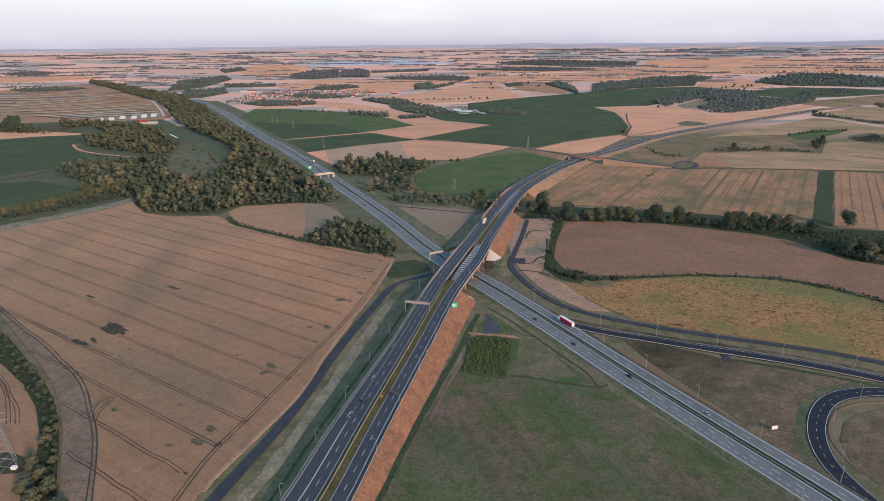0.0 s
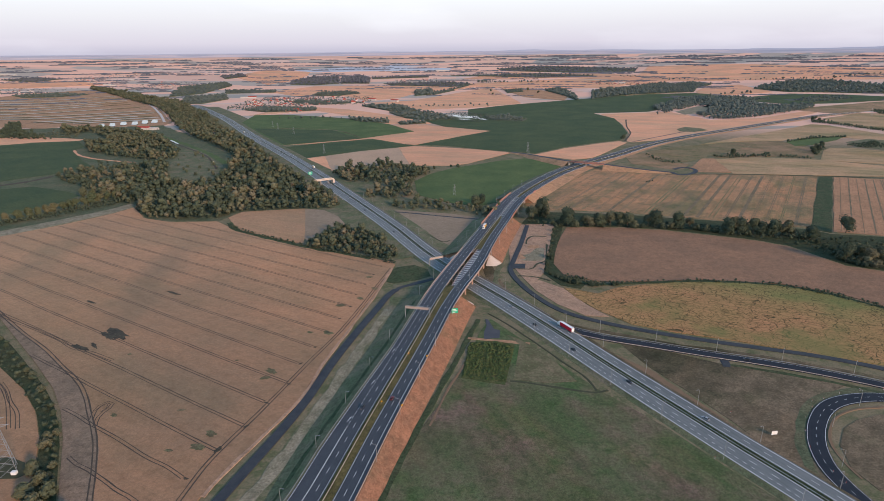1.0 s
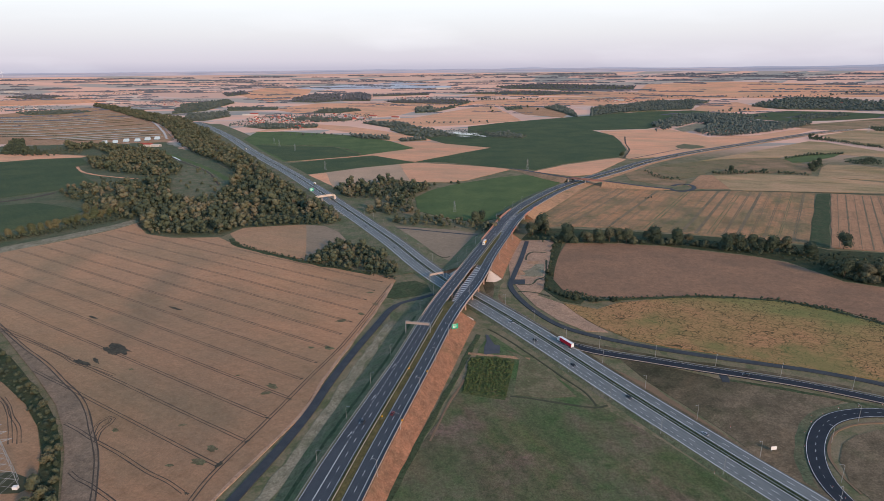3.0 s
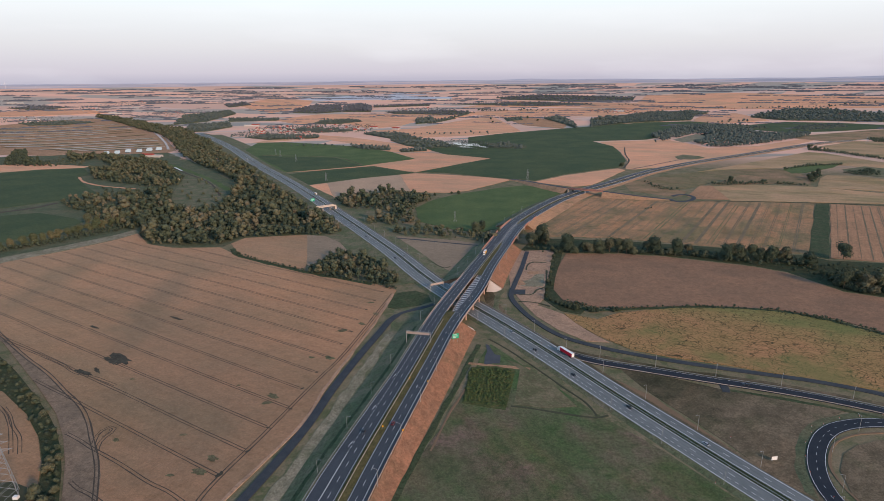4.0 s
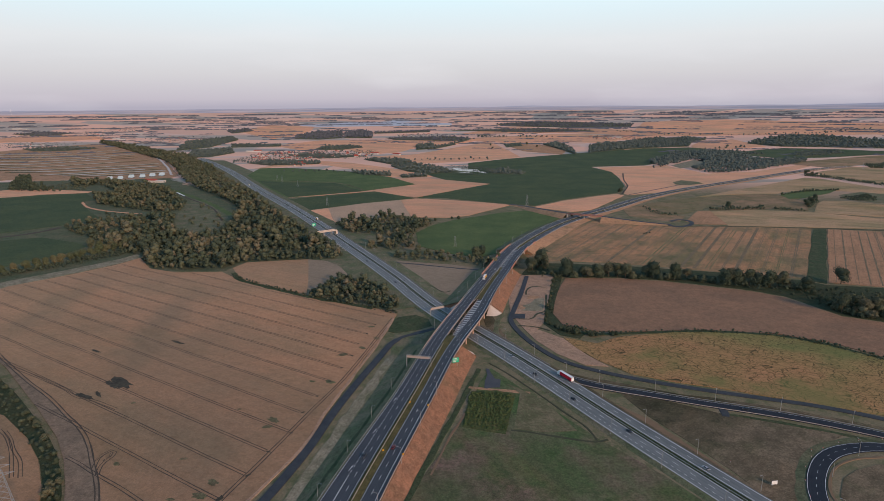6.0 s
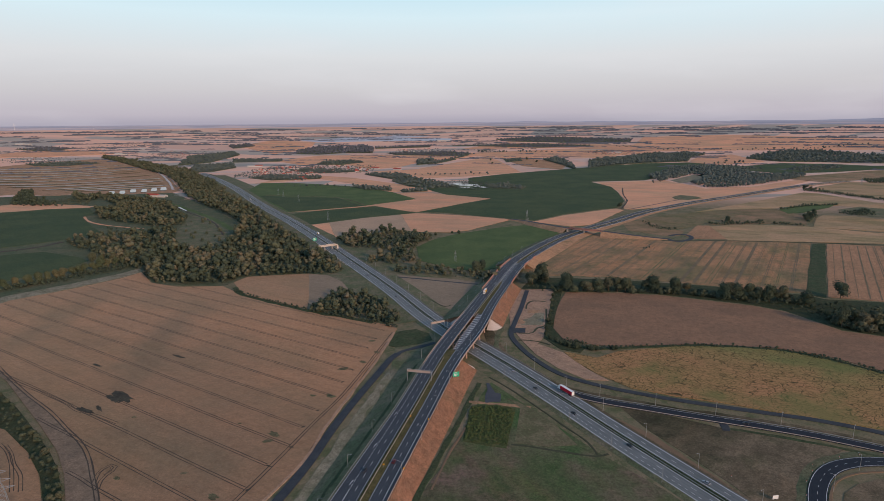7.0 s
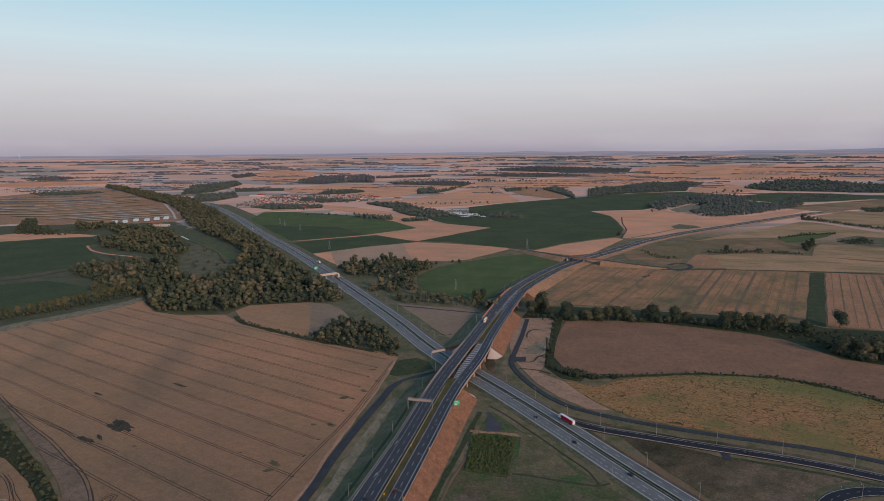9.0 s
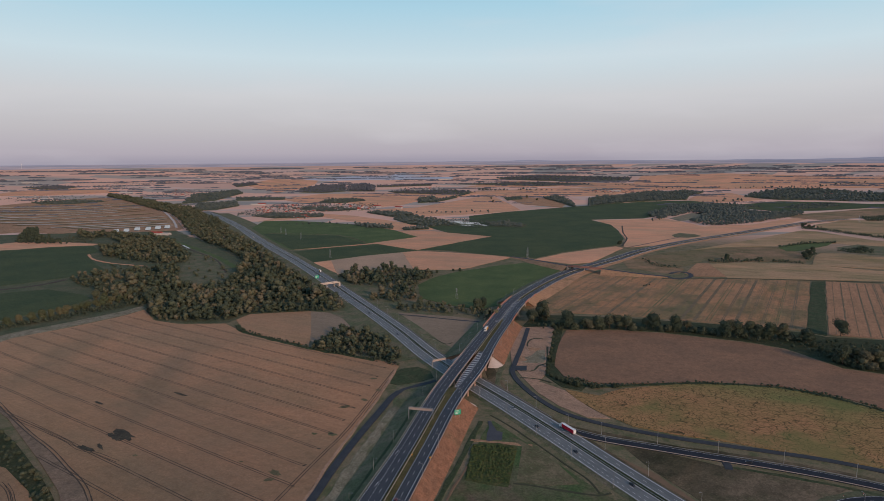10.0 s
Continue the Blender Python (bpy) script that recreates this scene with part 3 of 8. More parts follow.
field("beet_field", [(-1097.8, 1320.4), (-1015.9, 1348.3), (-964.3, 1388.1), (-872.7, 1409.5), (-804.6, 1319.6), (-795.4, 1257.4), (-709.1, 1144.7), (-645.7, 1071.7), (-677.6, 1006.0), (-730.1, 948.4), (-779.8, 916.8)], M_GREEN, "dark green beet field beside the wood", 0.5)
field("beet_field", [(-733.0, 857.4), (-687.8, 889.3), (-647.0, 907.3), (-570.4, 869.4), (-535.9, 842.7), (-541.9, 796.2), (-575.9, 732.7), (-600.9, 689.8)], M_GREEN, "dark green beet field behind the row of trees", 0.5)
field("stubble_field", [(-1167.9, 1409.3), (-1111.2, 1481.5), (-1014.2, 1485.3), (-872.6, 1437.4), (-872.7, 1409.5), (-964.3, 1388.1), (-1015.9, 1348.3), (-1097.8, 1320.4)], M_WHEAT2, "narrow strip of pale stubble above the beet field", 0.45)
field("grass_track", [(-543.9, 617.5), (-526.7, 663.9), (-487.4, 708.6), (-446.1, 765.1), (-435.3, 792.3), (-417.9, 776.2), (-433.7, 741.7), (-473.1, 685.7), (-510.6, 641.3), (-523.8, 591.9)], M_STRAW, "grassy field track between hedge and wheat", 0.3, category="track")
field("barley_field", [(107.6, 475.0), (133.9, 460.6), (157.6, 475.2), (211.1, 484.4), (262.0, 484.6), (306.2, 472.9), (340.7, 449.8), (354.2, 423.6), (387.1, 391.8), (317.0, 308.6), (292.0, 337.4), (256.7, 351.6), (209.2, 373.8), (173.6, 386.9), (144.7, 401.5), (125.4, 427.5), (112.9, 453.8)], M_LODGED, "patchy yellow green barley field with lodged streaks", 0.5)
field("oat_field", [(147.9, 658.9), (210.1, 654.7), (258.5, 641.9), (301.6, 621.2), (342.3, 601.6), (366.8, 579.8), (378.0, 549.4), (388.1, 521.7), (413.7, 506.1), (461.2, 479.7), (391.1, 396.5), (358.8, 430.0), (336.7, 458.4), (299.9, 479.6), (239.1, 490.5), (161.0, 487.0), (141.1, 488.8), (113.6, 504.9), (109.7, 535.2), (127.0, 602.0)], M_BROWN, "reddish brown oat field south of the stream", 0.5)
field("stubble_field", [(112.9, 769.3), (153.2, 848.2), (222.1, 951.7), (283.9, 1027.4), (376.1, 963.4), (485.2, 953.8), (611.3, 930.0), (524.4, 792.1), (429.7, 647.8), (380.6, 663.2), (294.2, 700.8), (230.5, 724.4), (160.5, 738.1), (122.8, 733.7)], M_STUBBLE, "striped stubble field with weedy green patches", 0.25)
field("fallow_strip", [(611.4, 925.6), (631.8, 924.7), (441.8, 627.5), (427.0, 643.3), (524.4, 792.1)], M_WEEDY, "dark green fallow strip between stubble fields", 0.4)
field("stubble_field", [(634.4, 924.6), (701.0, 904.4), (798.0, 879.6), (553.7, 589.6), (492.5, 615.4), (446.4, 631.7)], M_STUBBLE2, "pale stubble field with straight drill rows", 0.3)
field("hay_field", [(518.0, 1094.6), (602.0, 1108.5), (696.1, 1085.5), (780.1, 1014.1), (873.5, 969.3), (814.7, 899.5), (716.1, 925.4), (616.7, 938.8), (487.4, 958.4)], M_HAY, "pale olive mown field beyond the stubble", 0.4)
field("plough_field", [(430.6, 999.8), (496.5, 1101.7), (518.6, 1100.6), (504.8, 1011.6), (495.5, 967.4), (437.8, 974.8)], M_STUBBLE2, "brown ploughed triangle beside the turning loop", 0.3)
field("pasture", [(359.1, 1133.7), (419.9, 1176.7), (422.5, 1075.8), (449.4, 1046.3), (421.0, 1000.3), (392.0, 1006.7), (348.4, 1056.8)], M_PASTURE, "dry rough grass between carriageway and field", 0.28)
field("pasture", [(424.5, 1190.3), (503.0, 1244.3), (574.8, 1271.4), (649.7, 1299.6), (733.7, 1311.3), (662.6, 1250.5), (599.8, 1194.7), (527.8, 1131.2), (451.2, 1068.6), (426.8, 1087.3), (419.8, 1143.4)], M_OLIVE, "greenish faded pasture beside the far carriageway", 0.3)
field("pasture", [(652.1, 1299.4), (736.2, 1311.2), (763.4, 1301.0), (773.6, 1213.8), (708.3, 1096.9), (650.6, 1118.4), (521.2, 1106.5), (598.8, 1187.7), (661.2, 1242.9)], M_PASTURE, "reddish faded pasture with a row of bushes", 0.32)
field("wheat_field", [(565.2, 1271.9), (738.8, 1401.8), (1009.5, 1604.4), (1038.4, 1577.3), (1058.7, 1400.3), (1140.6, 1286.5), (1065.4, 1197.2), (971.9, 1280.1), (935.0, 1351.7), (799.3, 1342.2), (772.6, 1317.5), (653.6, 1307.7)], M_HAY, "rolling tan field beside the far carriageway", 0.4)
field("wheat_field", [(1116.8, 1732.8), (1333.0, 1874.6), (1538.2, 1758.6), (1182.3, 1336.0), (1115.5, 1479.2), (1083.7, 1624.5)], M_HAY, "tan stubble above the hedge", 0.42)
field("pasture", [(763.8, 1292.7), (806.9, 1332.8), (877.7, 1364.5), (944.1, 1369.5), (892.9, 1318.7), (795.7, 1250.5), (752.0, 1237.6)], M_GREEN2, "small green plot among the wheat", 0.55)
field("pasture", [(891.0, 1285.0), (972.9, 1331.3), (989.3, 1304.2), (1057.0, 1275.0), (956.6, 1147.5), (903.2, 1184.8), (873.9, 1223.0)], M_VERGE, "weedy green plot among the wheat", 0.55)
field("wheat_field", [(704.4, 1073.3), (770.6, 1171.2), (809.9, 1211.8), (859.4, 1201.6), (888.7, 1164.7), (969.6, 1083.4), (889.5, 988.3), (791.3, 1029.6)], M_HAY, "pale stubble field behind the tall trees", 0.42)
field("pasture", [(611.0, 1525.6), (650.4, 1569.3), (679.6, 1532.1), (681.1, 1498.4), (631.8, 1469.5), (602.9, 1482.1)], M_VERGE, "small green wedge in the golden field", 0.6)
field("pasture", [(774.3, 1960.2), (927.3, 2147.9), (970.9, 2100.2), (838.4, 1918.3), (770.9, 1872.3)], M_STRAW, "pale reedy hollow before the dark wood", 0.6)
field("stubble_field", [(1173.8, 2019.1), (1321.0, 2087.4), (1679, 2260), (2038, 2353), (1670, 1916), (1457.9, 1953.8), (1238.2, 1865.7), (1201.2, 1921.8)], M_PASTURE, "reddish stubble behind the carriageway", 0.4)
field("beet_field", [(1161, 2606), (1304, 2525), (1565, 2692), (1757, 2599), (1846, 2492), (2151, 2487), (2060, 2378), (1713, 2308), (1458, 2209), (1275, 2181), (1209, 2336), (1074, 2433)], M_GREEN, "green strip behind the dark wood", 0.4)
field("wheat_field", [(514.3, 1911.5), (640.0, 1935.8), (750.9, 1962.3), (777.1, 1822.4), (785.6, 1715.8), (953.2, 1761.1), (1253.0, 1992.0), (1339.3, 2023.5), (1017.2, 1726.2), (757.7, 1526.6), (546.7, 1358.0), (428.0, 1312.9), (423.1, 1330.3), (463.2, 1439.6), (511.3, 1668.1)], M_WHEAT2, "golden field between wood and carriageway", 0.4)
field("beet_field", [(-617.1, 1973.9), (-529.9, 1984.1), (-404.3, 1921.4), (-283.9, 1846.4), (-148.1, 1691.2), (-68.7, 1528.0), (-167.8, 1431.3), (-191.8, 1404.3), (-356.6, 1309.9), (-433.9, 1448.3), (-590.3, 1751.9)], M_GREEN2, "green field beside the motorway", 0.4)
field("beet_field", [(-512.6, 1616.4), (-287.5, 1565.5), (-191.8, 1404.3), (-352.3, 1317.8)], M_GREEN, "darker green plot within the field", 0.6)
field("beet_field", [(-344.1, 1285.2), (-268.7, 1346.4), (-164.6, 1402.6), (-58.9, 1292.5), (-168.5, 1222.9), (-266.9, 1147.2)], M_GREEN, "dark green beet plot", 0.4)
field("wheat_field", [(-356.6, 1309.9), (-191.8, 1404.3), (-167.8, 1431.3), (-107.7, 1362.8), (-58.9, 1292.5), (-164.6, 1402.6), (-268.7, 1346.4)], M_WHEAT2, "pale strip of stubble between green plots", 0.35)
field("wheat_field", [(-167.8, 1431.3), (-68.7, 1528.0), (-145.9, 1664.8), (-34.5, 1656.5), (128.7, 1525.5), (38.1, 1418.1), (-59.2, 1300.6)], M_WHEAT2, "golden wedge of stubble among green plots", 0.3)
field("wheat_field", [(-265.5, 1140.8), (-234.0, 1167.0), (-193.0, 1015.8), (-178.7, 998.1)], M_WHEAT2, "corner of golden wheat beside the motorway", 0.4)
field("stubble_field", [(-234.0, 1167.0), (-168.5, 1222.9), (-92.0, 1265.5), (-58.0, 1066.0), (-98.7, 1096.0), (-178.7, 998.1), (-193.0, 1015.8)], M_GREYGOLD, "greyish tan field behind the copse", 0.39, 0.0)
field("wheat_field", [(-92.0, 1265.5), (-58.5, 1284.5), (21.6, 1256.6), (105.6, 1215.0), (141.0, 1185.0), (96.2, 1128.5), (49.7, 1071.4), (12.8, 1051.1), (-49.1, 1059.5), (-58.0, 1066.0)], M_WHEAT2, "pale golden field behind the copse", 0.4)
field("beet_field", [(-53.5, 1767.6), (87.1, 1896.9), (96.2, 2100.0), (253.0, 2261.1), (502.6, 2440.7), (496.2, 1948.5), (522.7, 1781.0), (497.9, 1617.2), (463.9, 1460.0), (413.1, 1348.4), (336.6, 1301.7), (263.4, 1250.5), (191.3, 1175.4), (103.9, 1222.3), (9.7, 1288.5), (-55.4, 1300.4), (38.1, 1418.1), (130.2, 1525.4), (12.6, 1615.3)], M_GREEN, "broad dark green field curving round the wheat", 0.45)
field("beet_field", [(502.6, 2440.7), (728, 2593), (947, 2734), (1171, 2778), (1224, 2665), (852.9, 2155.2), (687.6, 1968.0), (488.0, 1935.0)], M_GREEN, "green field before the dark wood", 0.42)
field("wheat_field", [(114.3, 1207.3), (189.2, 1162.2), (260.4, 1235.5), (332.6, 1285.7), (405.5, 1331.4), (415.6, 1305.3), (335.5, 1181.3), (291.3, 1118.4), (249.7, 1102.2), (198.3, 1148.6)], M_WHEAT2, "pale stubble strip beside the overpass", 0.35)
field("maize_field", [(-43.3, 919.3), (-17.0, 981.1), (17.5, 1024.3), (103.8, 1091.8), (160.8, 1118.9), (228.8, 1062.7), (173.3, 967.8), (119.1, 864.5), (79.6, 782.9), (49.2, 759.5), (5.4, 785.7), (-33.7, 827.0)], M_GREEN2, "bright green field inside the bend of the carriageway", 0.5)
field("fallow_field", [(-69.9, 749.0), (-32.0, 736.3), (12.1, 723.7), (47.2, 703.9), (39.6, 669.4), (19.4, 609.1), (9.8, 593.8), (-2.3, 609.7), (-28.0, 666.8), (-60.6, 723.4)], M_GREYCROP, "grey brown fallow triangle between the carriageways", 0.3)
field("meadow", [(125.0, 378.0), (161.6, 355.7), (192.1, 337.7), (223.5, 327.3), (251.3, 314.1), (219.7, 296.8), (197.8, 270.9), (189.6, 251.8), (188.3, 226.8), (189.7, 205.4), (182.8, 222.3), (163.5, 277.6), (136.4, 338.7)], M_DRY, "dry brown grass between motorway and slip road", 0.2)
field("meadow", [(250.4, 283.2), (233.9, 278.1), (221.3, 270.5), (210.1, 256.1), (204.4, 238.6), (207.2, 222.8), (224.4, 217.4), (273.9, 280.2)], M_DRY, "dry grass inside the loop of the slip road", 0.2)
field("meadow", [(4.8, 313.7), (17.0, 348.3), (27.3, 389.8), (37.6, 413.7), (68.6, 359.0), (95.9, 312.2), (123.8, 273.5), (142.5, 239.4), (158.8, 213.2), (152.3, 193.2), (-36.2, 195.3), (-27.2, 233.5), (-14.6, 269.0)], M_MEADOW, "rough green meadow between the two roads", 0.2)
field("meadow", [(38.4, 546.9), (48.6, 533.7), (54.1, 489.6), (62.5, 453.8), (78.9, 422.1), (97.6, 403.5), (116.2, 391.7), (102.8, 388.3), (85.7, 397.9), (69.9, 422.3), (55.1, 451.6), (40.4, 498.2)], M_DRY, "dry brown grass between motorway and service road", 0.16)
field("hedge_bank", [(135.2, 666.4), (143.7, 661.4), (127.0, 602.0), (109.7, 535.2), (113.0, 502.0), (129.6, 483.7), (121.9, 472.1), (106.1, 480.3), (95.7, 508.2), (103.6, 545.1), (118.4, 602.2)], M_BANK, "dark green hedge bank round the oat field", 0.45, category="bank")
field("weed_plot", [(19.8, 374.8), (38.7, 376.2), (51.4, 370.0), (39.0, 317.7), (26.5, 321.2), (11.6, 326.8)], M_PLOT, "square plot of tall green weeds in the meadow", 0.35)
field("meadow", [(47, 386), (54, 381), (63, 369), (76, 346), (85, 321), (66, 319.5), (45, 324), (55, 371)], M_FALLOW, "straw-coloured rough grass beside the weed plot", 0.3)
field("reed_basin", [(33.6, 412.7), (35.7, 411.7), (36.9, 404.7), (39.1, 395.1), (43.2, 393.1), (41.5, 380.5), (35.8, 380.6), (31.5, 378.9), (29.9, 379.9), (31.2, 391.5), (33.6, 400.9)], M_BASIN, "dark drained settling basin", 0.3)
field("stream_bank", [(96.9, 677.2), (118.3, 728.3), (164.9, 723.9), (227.3, 713.7), (291.3, 693.2), (352.0, 673.8), (378.1, 658.6), (425.7, 641.1), (439.2, 623.3), (489.6, 611.4), (527.3, 602.2), (442.1, 493.9), (415.7, 508.9), (390.1, 524.8), (380.0, 552.8), (368.9, 583.5), (344.3, 605.6), (303.4, 625.3), (260.1, 646.3), (211.4, 659.3), (148.8, 663.6), (105.0, 662.6)], M_BANK, "dark green grassy bank of the stream", 0.2, category="bank")
field("verge", [(-43.9, 536.1), (-7.6, 505.0), (-19.0, 453.2), (-39.5, 382.1), (-57.7, 308.5), (-68.7, 260.1), (-79.5, 221.2), (-83.5, 199.0), (-95.9, 199.1), (-91.8, 226.6), (-83.2, 270.0), (-70.4, 321.5), (-59.1, 373.8), (-44.5, 442.2)], M_VERGE, "green verge with a ditch beside the carriageway", 0.2)
field("meadow", [(-51.6, 514.8), (-43.5, 529.8), (-27.3, 535.6), (-14.2, 522.9), (-10.7, 505.1), (-25.5, 494.2), (-43.2, 487.9), (-50.7, 492.1)], M_WEEDY, "dark green weedy corner beside the bridge", 0.35)
field("dirt_yard", [(82.1, 668.0), (106.4, 672.0), (136.6, 673.5), (116.2, 583.2), (98.8, 517.0), (84.8, 488.8), (73.8, 503.0), (67.7, 541.2), (72.9, 603.6)], M_BARE2, "bare trodden yard beside the access road", 0.3)
field("dirt_yard", [(73.8, 503.0), (90.3, 491.4), (107.1, 472.5), (118.9, 438.6), (131.0, 414.7), (113.8, 417.2), (95.7, 439.1), (81.7, 469.3)], M_BARE2, "strip of pale bare soil along the access road", 0.36)

# beyond two kilometres
field("wheat_field", [(-1796, 5215), (-1920, 6672), (-1286, 6011), (-1136, 5188), (-1048, 4314), (-1093, 3827), (-1388, 4375)], M_WHEAT2, "distant golden field")
field("wheat_field", [(-881, 3124), (-742, 3594), (-271, 3578), (225, 3502), (25, 3047), (-126, 2906), (-200, 2607), (-313, 2530), (-489, 2877), (-694, 2829)], M_WHEAT2, "distant golden field beyond the village")
field("wheat_field", [(-288.0, 2417.1), (-110, 2508), (277, 3334), (307, 2643), (315.2, 2328.2), (141.1, 2180.6), (-82.5, 2096.2)], M_WHEAT2, "distant golden field")
field("wheat_field", [(-296.0, 1929.3), (-442.2, 2109.1), (-634.6, 1957.9), (-594.8, 2083.3), (-468.6, 2239.7), (-326.9, 2139.4), (-148.6, 1916.8), (-3.0, 1793.1), (-35.0, 1682.7), (-148.1, 1691.2)], M_WHEAT2, "distant stubble strip")
field("wheat_field", [(324, 3182), (513, 3066), (575, 2677), (502.6, 2440.7), (368, 2636)], M_STUBBLE2, "distant stubble")
field("wheat_field", [(1228, 2886), (1391, 3170), (1674, 3386), (1550, 2804), (1295, 2656), (1153, 2674)], M_WHEAT2, "distant golden hillock")
field("wheat_field", [(64, 3642), (857, 4204), (1391, 3738), (1008, 3381), (938, 3141), (671, 3276), (358, 3224)], M_WHEAT2, "distant golden field")
field("wheat_field", [(157, 4337), (612, 5543), (1613, 4702), (1935, 3849), (1414, 3801), (890, 4368)], M_WHEAT2, "distant golden field")
field("wheat_field", [(1470, 4529), (2337, 6841), (3688, 7686), (4248, 5822), (4587, 5379), (3117, 3633), (2813, 3833), (2033, 3831)], M_WHEAT2, "broad distant golden plain")
field("wheat_field", [(-3118, 4290), (-2946, 4654), (-2550, 4343), (-2205, 4004), (-2480, 3685), (-2926, 3641)], M_WHEAT2, "distant golden strip")
field("lake", [(-1590, 6584), (-1034, 7948), (-564, 7541), (122, 6877), (108, 6131), (-692, 6176), (-1228, 5997)], M_LAKE, "distant pale lake", 0.2, category="lake")
field("lake", [(-835, 8156), (-631, 9024), (-153, 7924), (-564, 7541)], M_LAKE, "distant pale lake", 0.2, category="lake")

# ---------------------------------------------------------------- roads
A8 = Line([(-57.3, 205.3, 4.5), (-54.1, 215.4, 5.0), (-42.0, 267.4, 6.2), (-19.6, 357.2, 7.6), (4.0, 454.5, 8.5), (29.6, 539.2, 8.8), (67.5, 665.1, 8.0), (101.6, 773.3, 7.0), (149.0, 876.1, 5.0), (208.9, 980.0, 3.0), (271.8, 1061.0, 2.0), (347.8, 1144.9, 1.5), (449.0, 1263.0, 1.2), (583.2, 1384.1, 1.2), (748.0, 1506.5, 1.2), (995.6, 1688.5, 1.2), (1167.9, 1810.1, 1.2), (1327.9, 1880.5, 1.2)])
A4 = Line([(192.2, 188.8, 1.0), (174.8, 222.8, 1.0), (154.4, 258.9, 1.0), (115.3, 331.0, 1.0), (88.9, 382.1, 1.0), (54.4, 445.8, 1.0), (-8.0, 555.4, 1.0), (-56.2, 664.4, 1.0), (-101.0, 758.1, 1.0), (-158.3, 875.2, 1.0), (-217.1, 994.9, 1.0), (-310.8, 1176.2, 1.0), (-463.0, 1452.8, 1.0), (-652.3, 1820.8, 1.0), (-830.8, 2134.4, 1.0), (-1010, 2428, 1.0), (-1153, 2671, 1.0)])


def carriage(name, line, s0, s1, lo, hi, material, label, lines, up=0.0, step=8.0):
    """One carriageway with its painted lines as parts: lines are (offset, width, dash, gap)."""
    ob = tagged(part(name, slab(line, s0, s1, lo, hi, up, 0.5, step), material), label, "road", kind="structure")
    for off, width, dash, gap in lines:
        if dash:
            mark = dashes(line, s0 + 2, s1 - 2, off, width, dash, gap, up + 0.02)
        else:
            fo = off if callable(off) else (lambda q, o=off: o)
            mark = ribbon(line, s0, s1, [((lambda q: fo(q) - width / 2), up + 0.02), ((lambda q: fo(q) + width / 2), up + 0.02)], step)
        tagged(part("lane_marking", mark, M_PAINT, ob), "white painted lane line")
    return ob


def bank(name, line, s0, s1, o, out, material, label, toe=None):
    """Embankment side falling from the road's edge at offset o to the ground."""
    edge = o if callable(o) else (lambda s: o)
    side = 1 if edge(s0) > 0 else -1
    lean = out if callable(out) else (lambda s: out)
    prof = [(edge, -0.02), ((lambda s: edge(s) + side * 1.2), -0.1), ((lambda s: edge(s) + side * (1.2 + lean(s) * max(line.at(s)[0].z + 0.3, 0.4))), "ground")]
    v, e, f = ribbon(line, s0, s1, prof, 8.0)
    if side < 0:
        f = [q[::-1] for q in f]
    return tagged(part(name, (v, e, f), material), label, "embankment", kind="structure")


E8 = A8.length
B1A, B1B = A8.near(10.8, 439.9), A8.near(37.2, 547.4)
B2A, B2B = A8.near(75.0, 679.7), A8.near(107.8, 779.5)
GAP0, GAP1 = 264.0, 364.0         # where daylight shows between the two decks


def spread(s):
    """How far the right carriageway swings out where the bridge decks part."""
    return 3.6 * math.exp(-((s - 315.0) / 62.0) ** 2)


def entry(s):
    """The entry lane joins from the left at the near end."""
    return -3.2 * min(max((150.0 - s) / 110.0, 0.0), 1.0)


def swing(base):
    return lambda s: base + spread(s)


def joined(base):
    return lambda s: base + entry(s)


carriage("road", A8, 0, E8, swing(2.8), swing(12.6), M_ASPHALT, "new dark asphalt carriageway, two lanes and hard shoulder",
         [(swing(3.4), 0.17, 0, 0), (swing(7.0), 0.2, 4, 8), (swing(10.6), 0.24, 0, 0)])
carriage("road", A8, 0, E8, joined(-14.4), -2.8, M_ASPHALT, "new dark asphalt carriageway with an entry lane",
         [(-3.4, 0.17, 0, 0), (-7.0, 0.2, 4, 8), (-10.5, 0.24, 2, 2.5), (joined(-13.8), 0.2, 0, 0)])
for s0, s1 in ((0, GAP0), (GAP1, B2A), (B2B, E8)):
    tagged(part("median", ribbon(A8, s0, s1, [(-2.8, -0.05), (0, 0.1), (swing(2.8), -0.05)], 8), M_MEDIAN), "yellowed grass median between the carriageways", "median", kind="structure")
for s0, s1 in ((0, B1A), (B1B, B2A), (B2B, E8)):
    bank("embankment", A8, s0, s1, swing(12.6), 1.5 if s1 < E8 else (lambda s: 1.5 + 3.5 * min((s - B2B) / 160.0, 1.0)), M_SOIL if s1 < E8 else M_OCHRE, "bare orange soil slope of the raised road" if s1 < E8 else "ochre dry grass slope of the road")
    bank("embankment", A8, s0, s1, joined(-14.4), 2.6 if s1 < E8 else (lambda s: 2.6 + 1.4 * min((s - B2B) / 160.0, 1.0)), M_VERGE, "green grassy slope of the raised road")

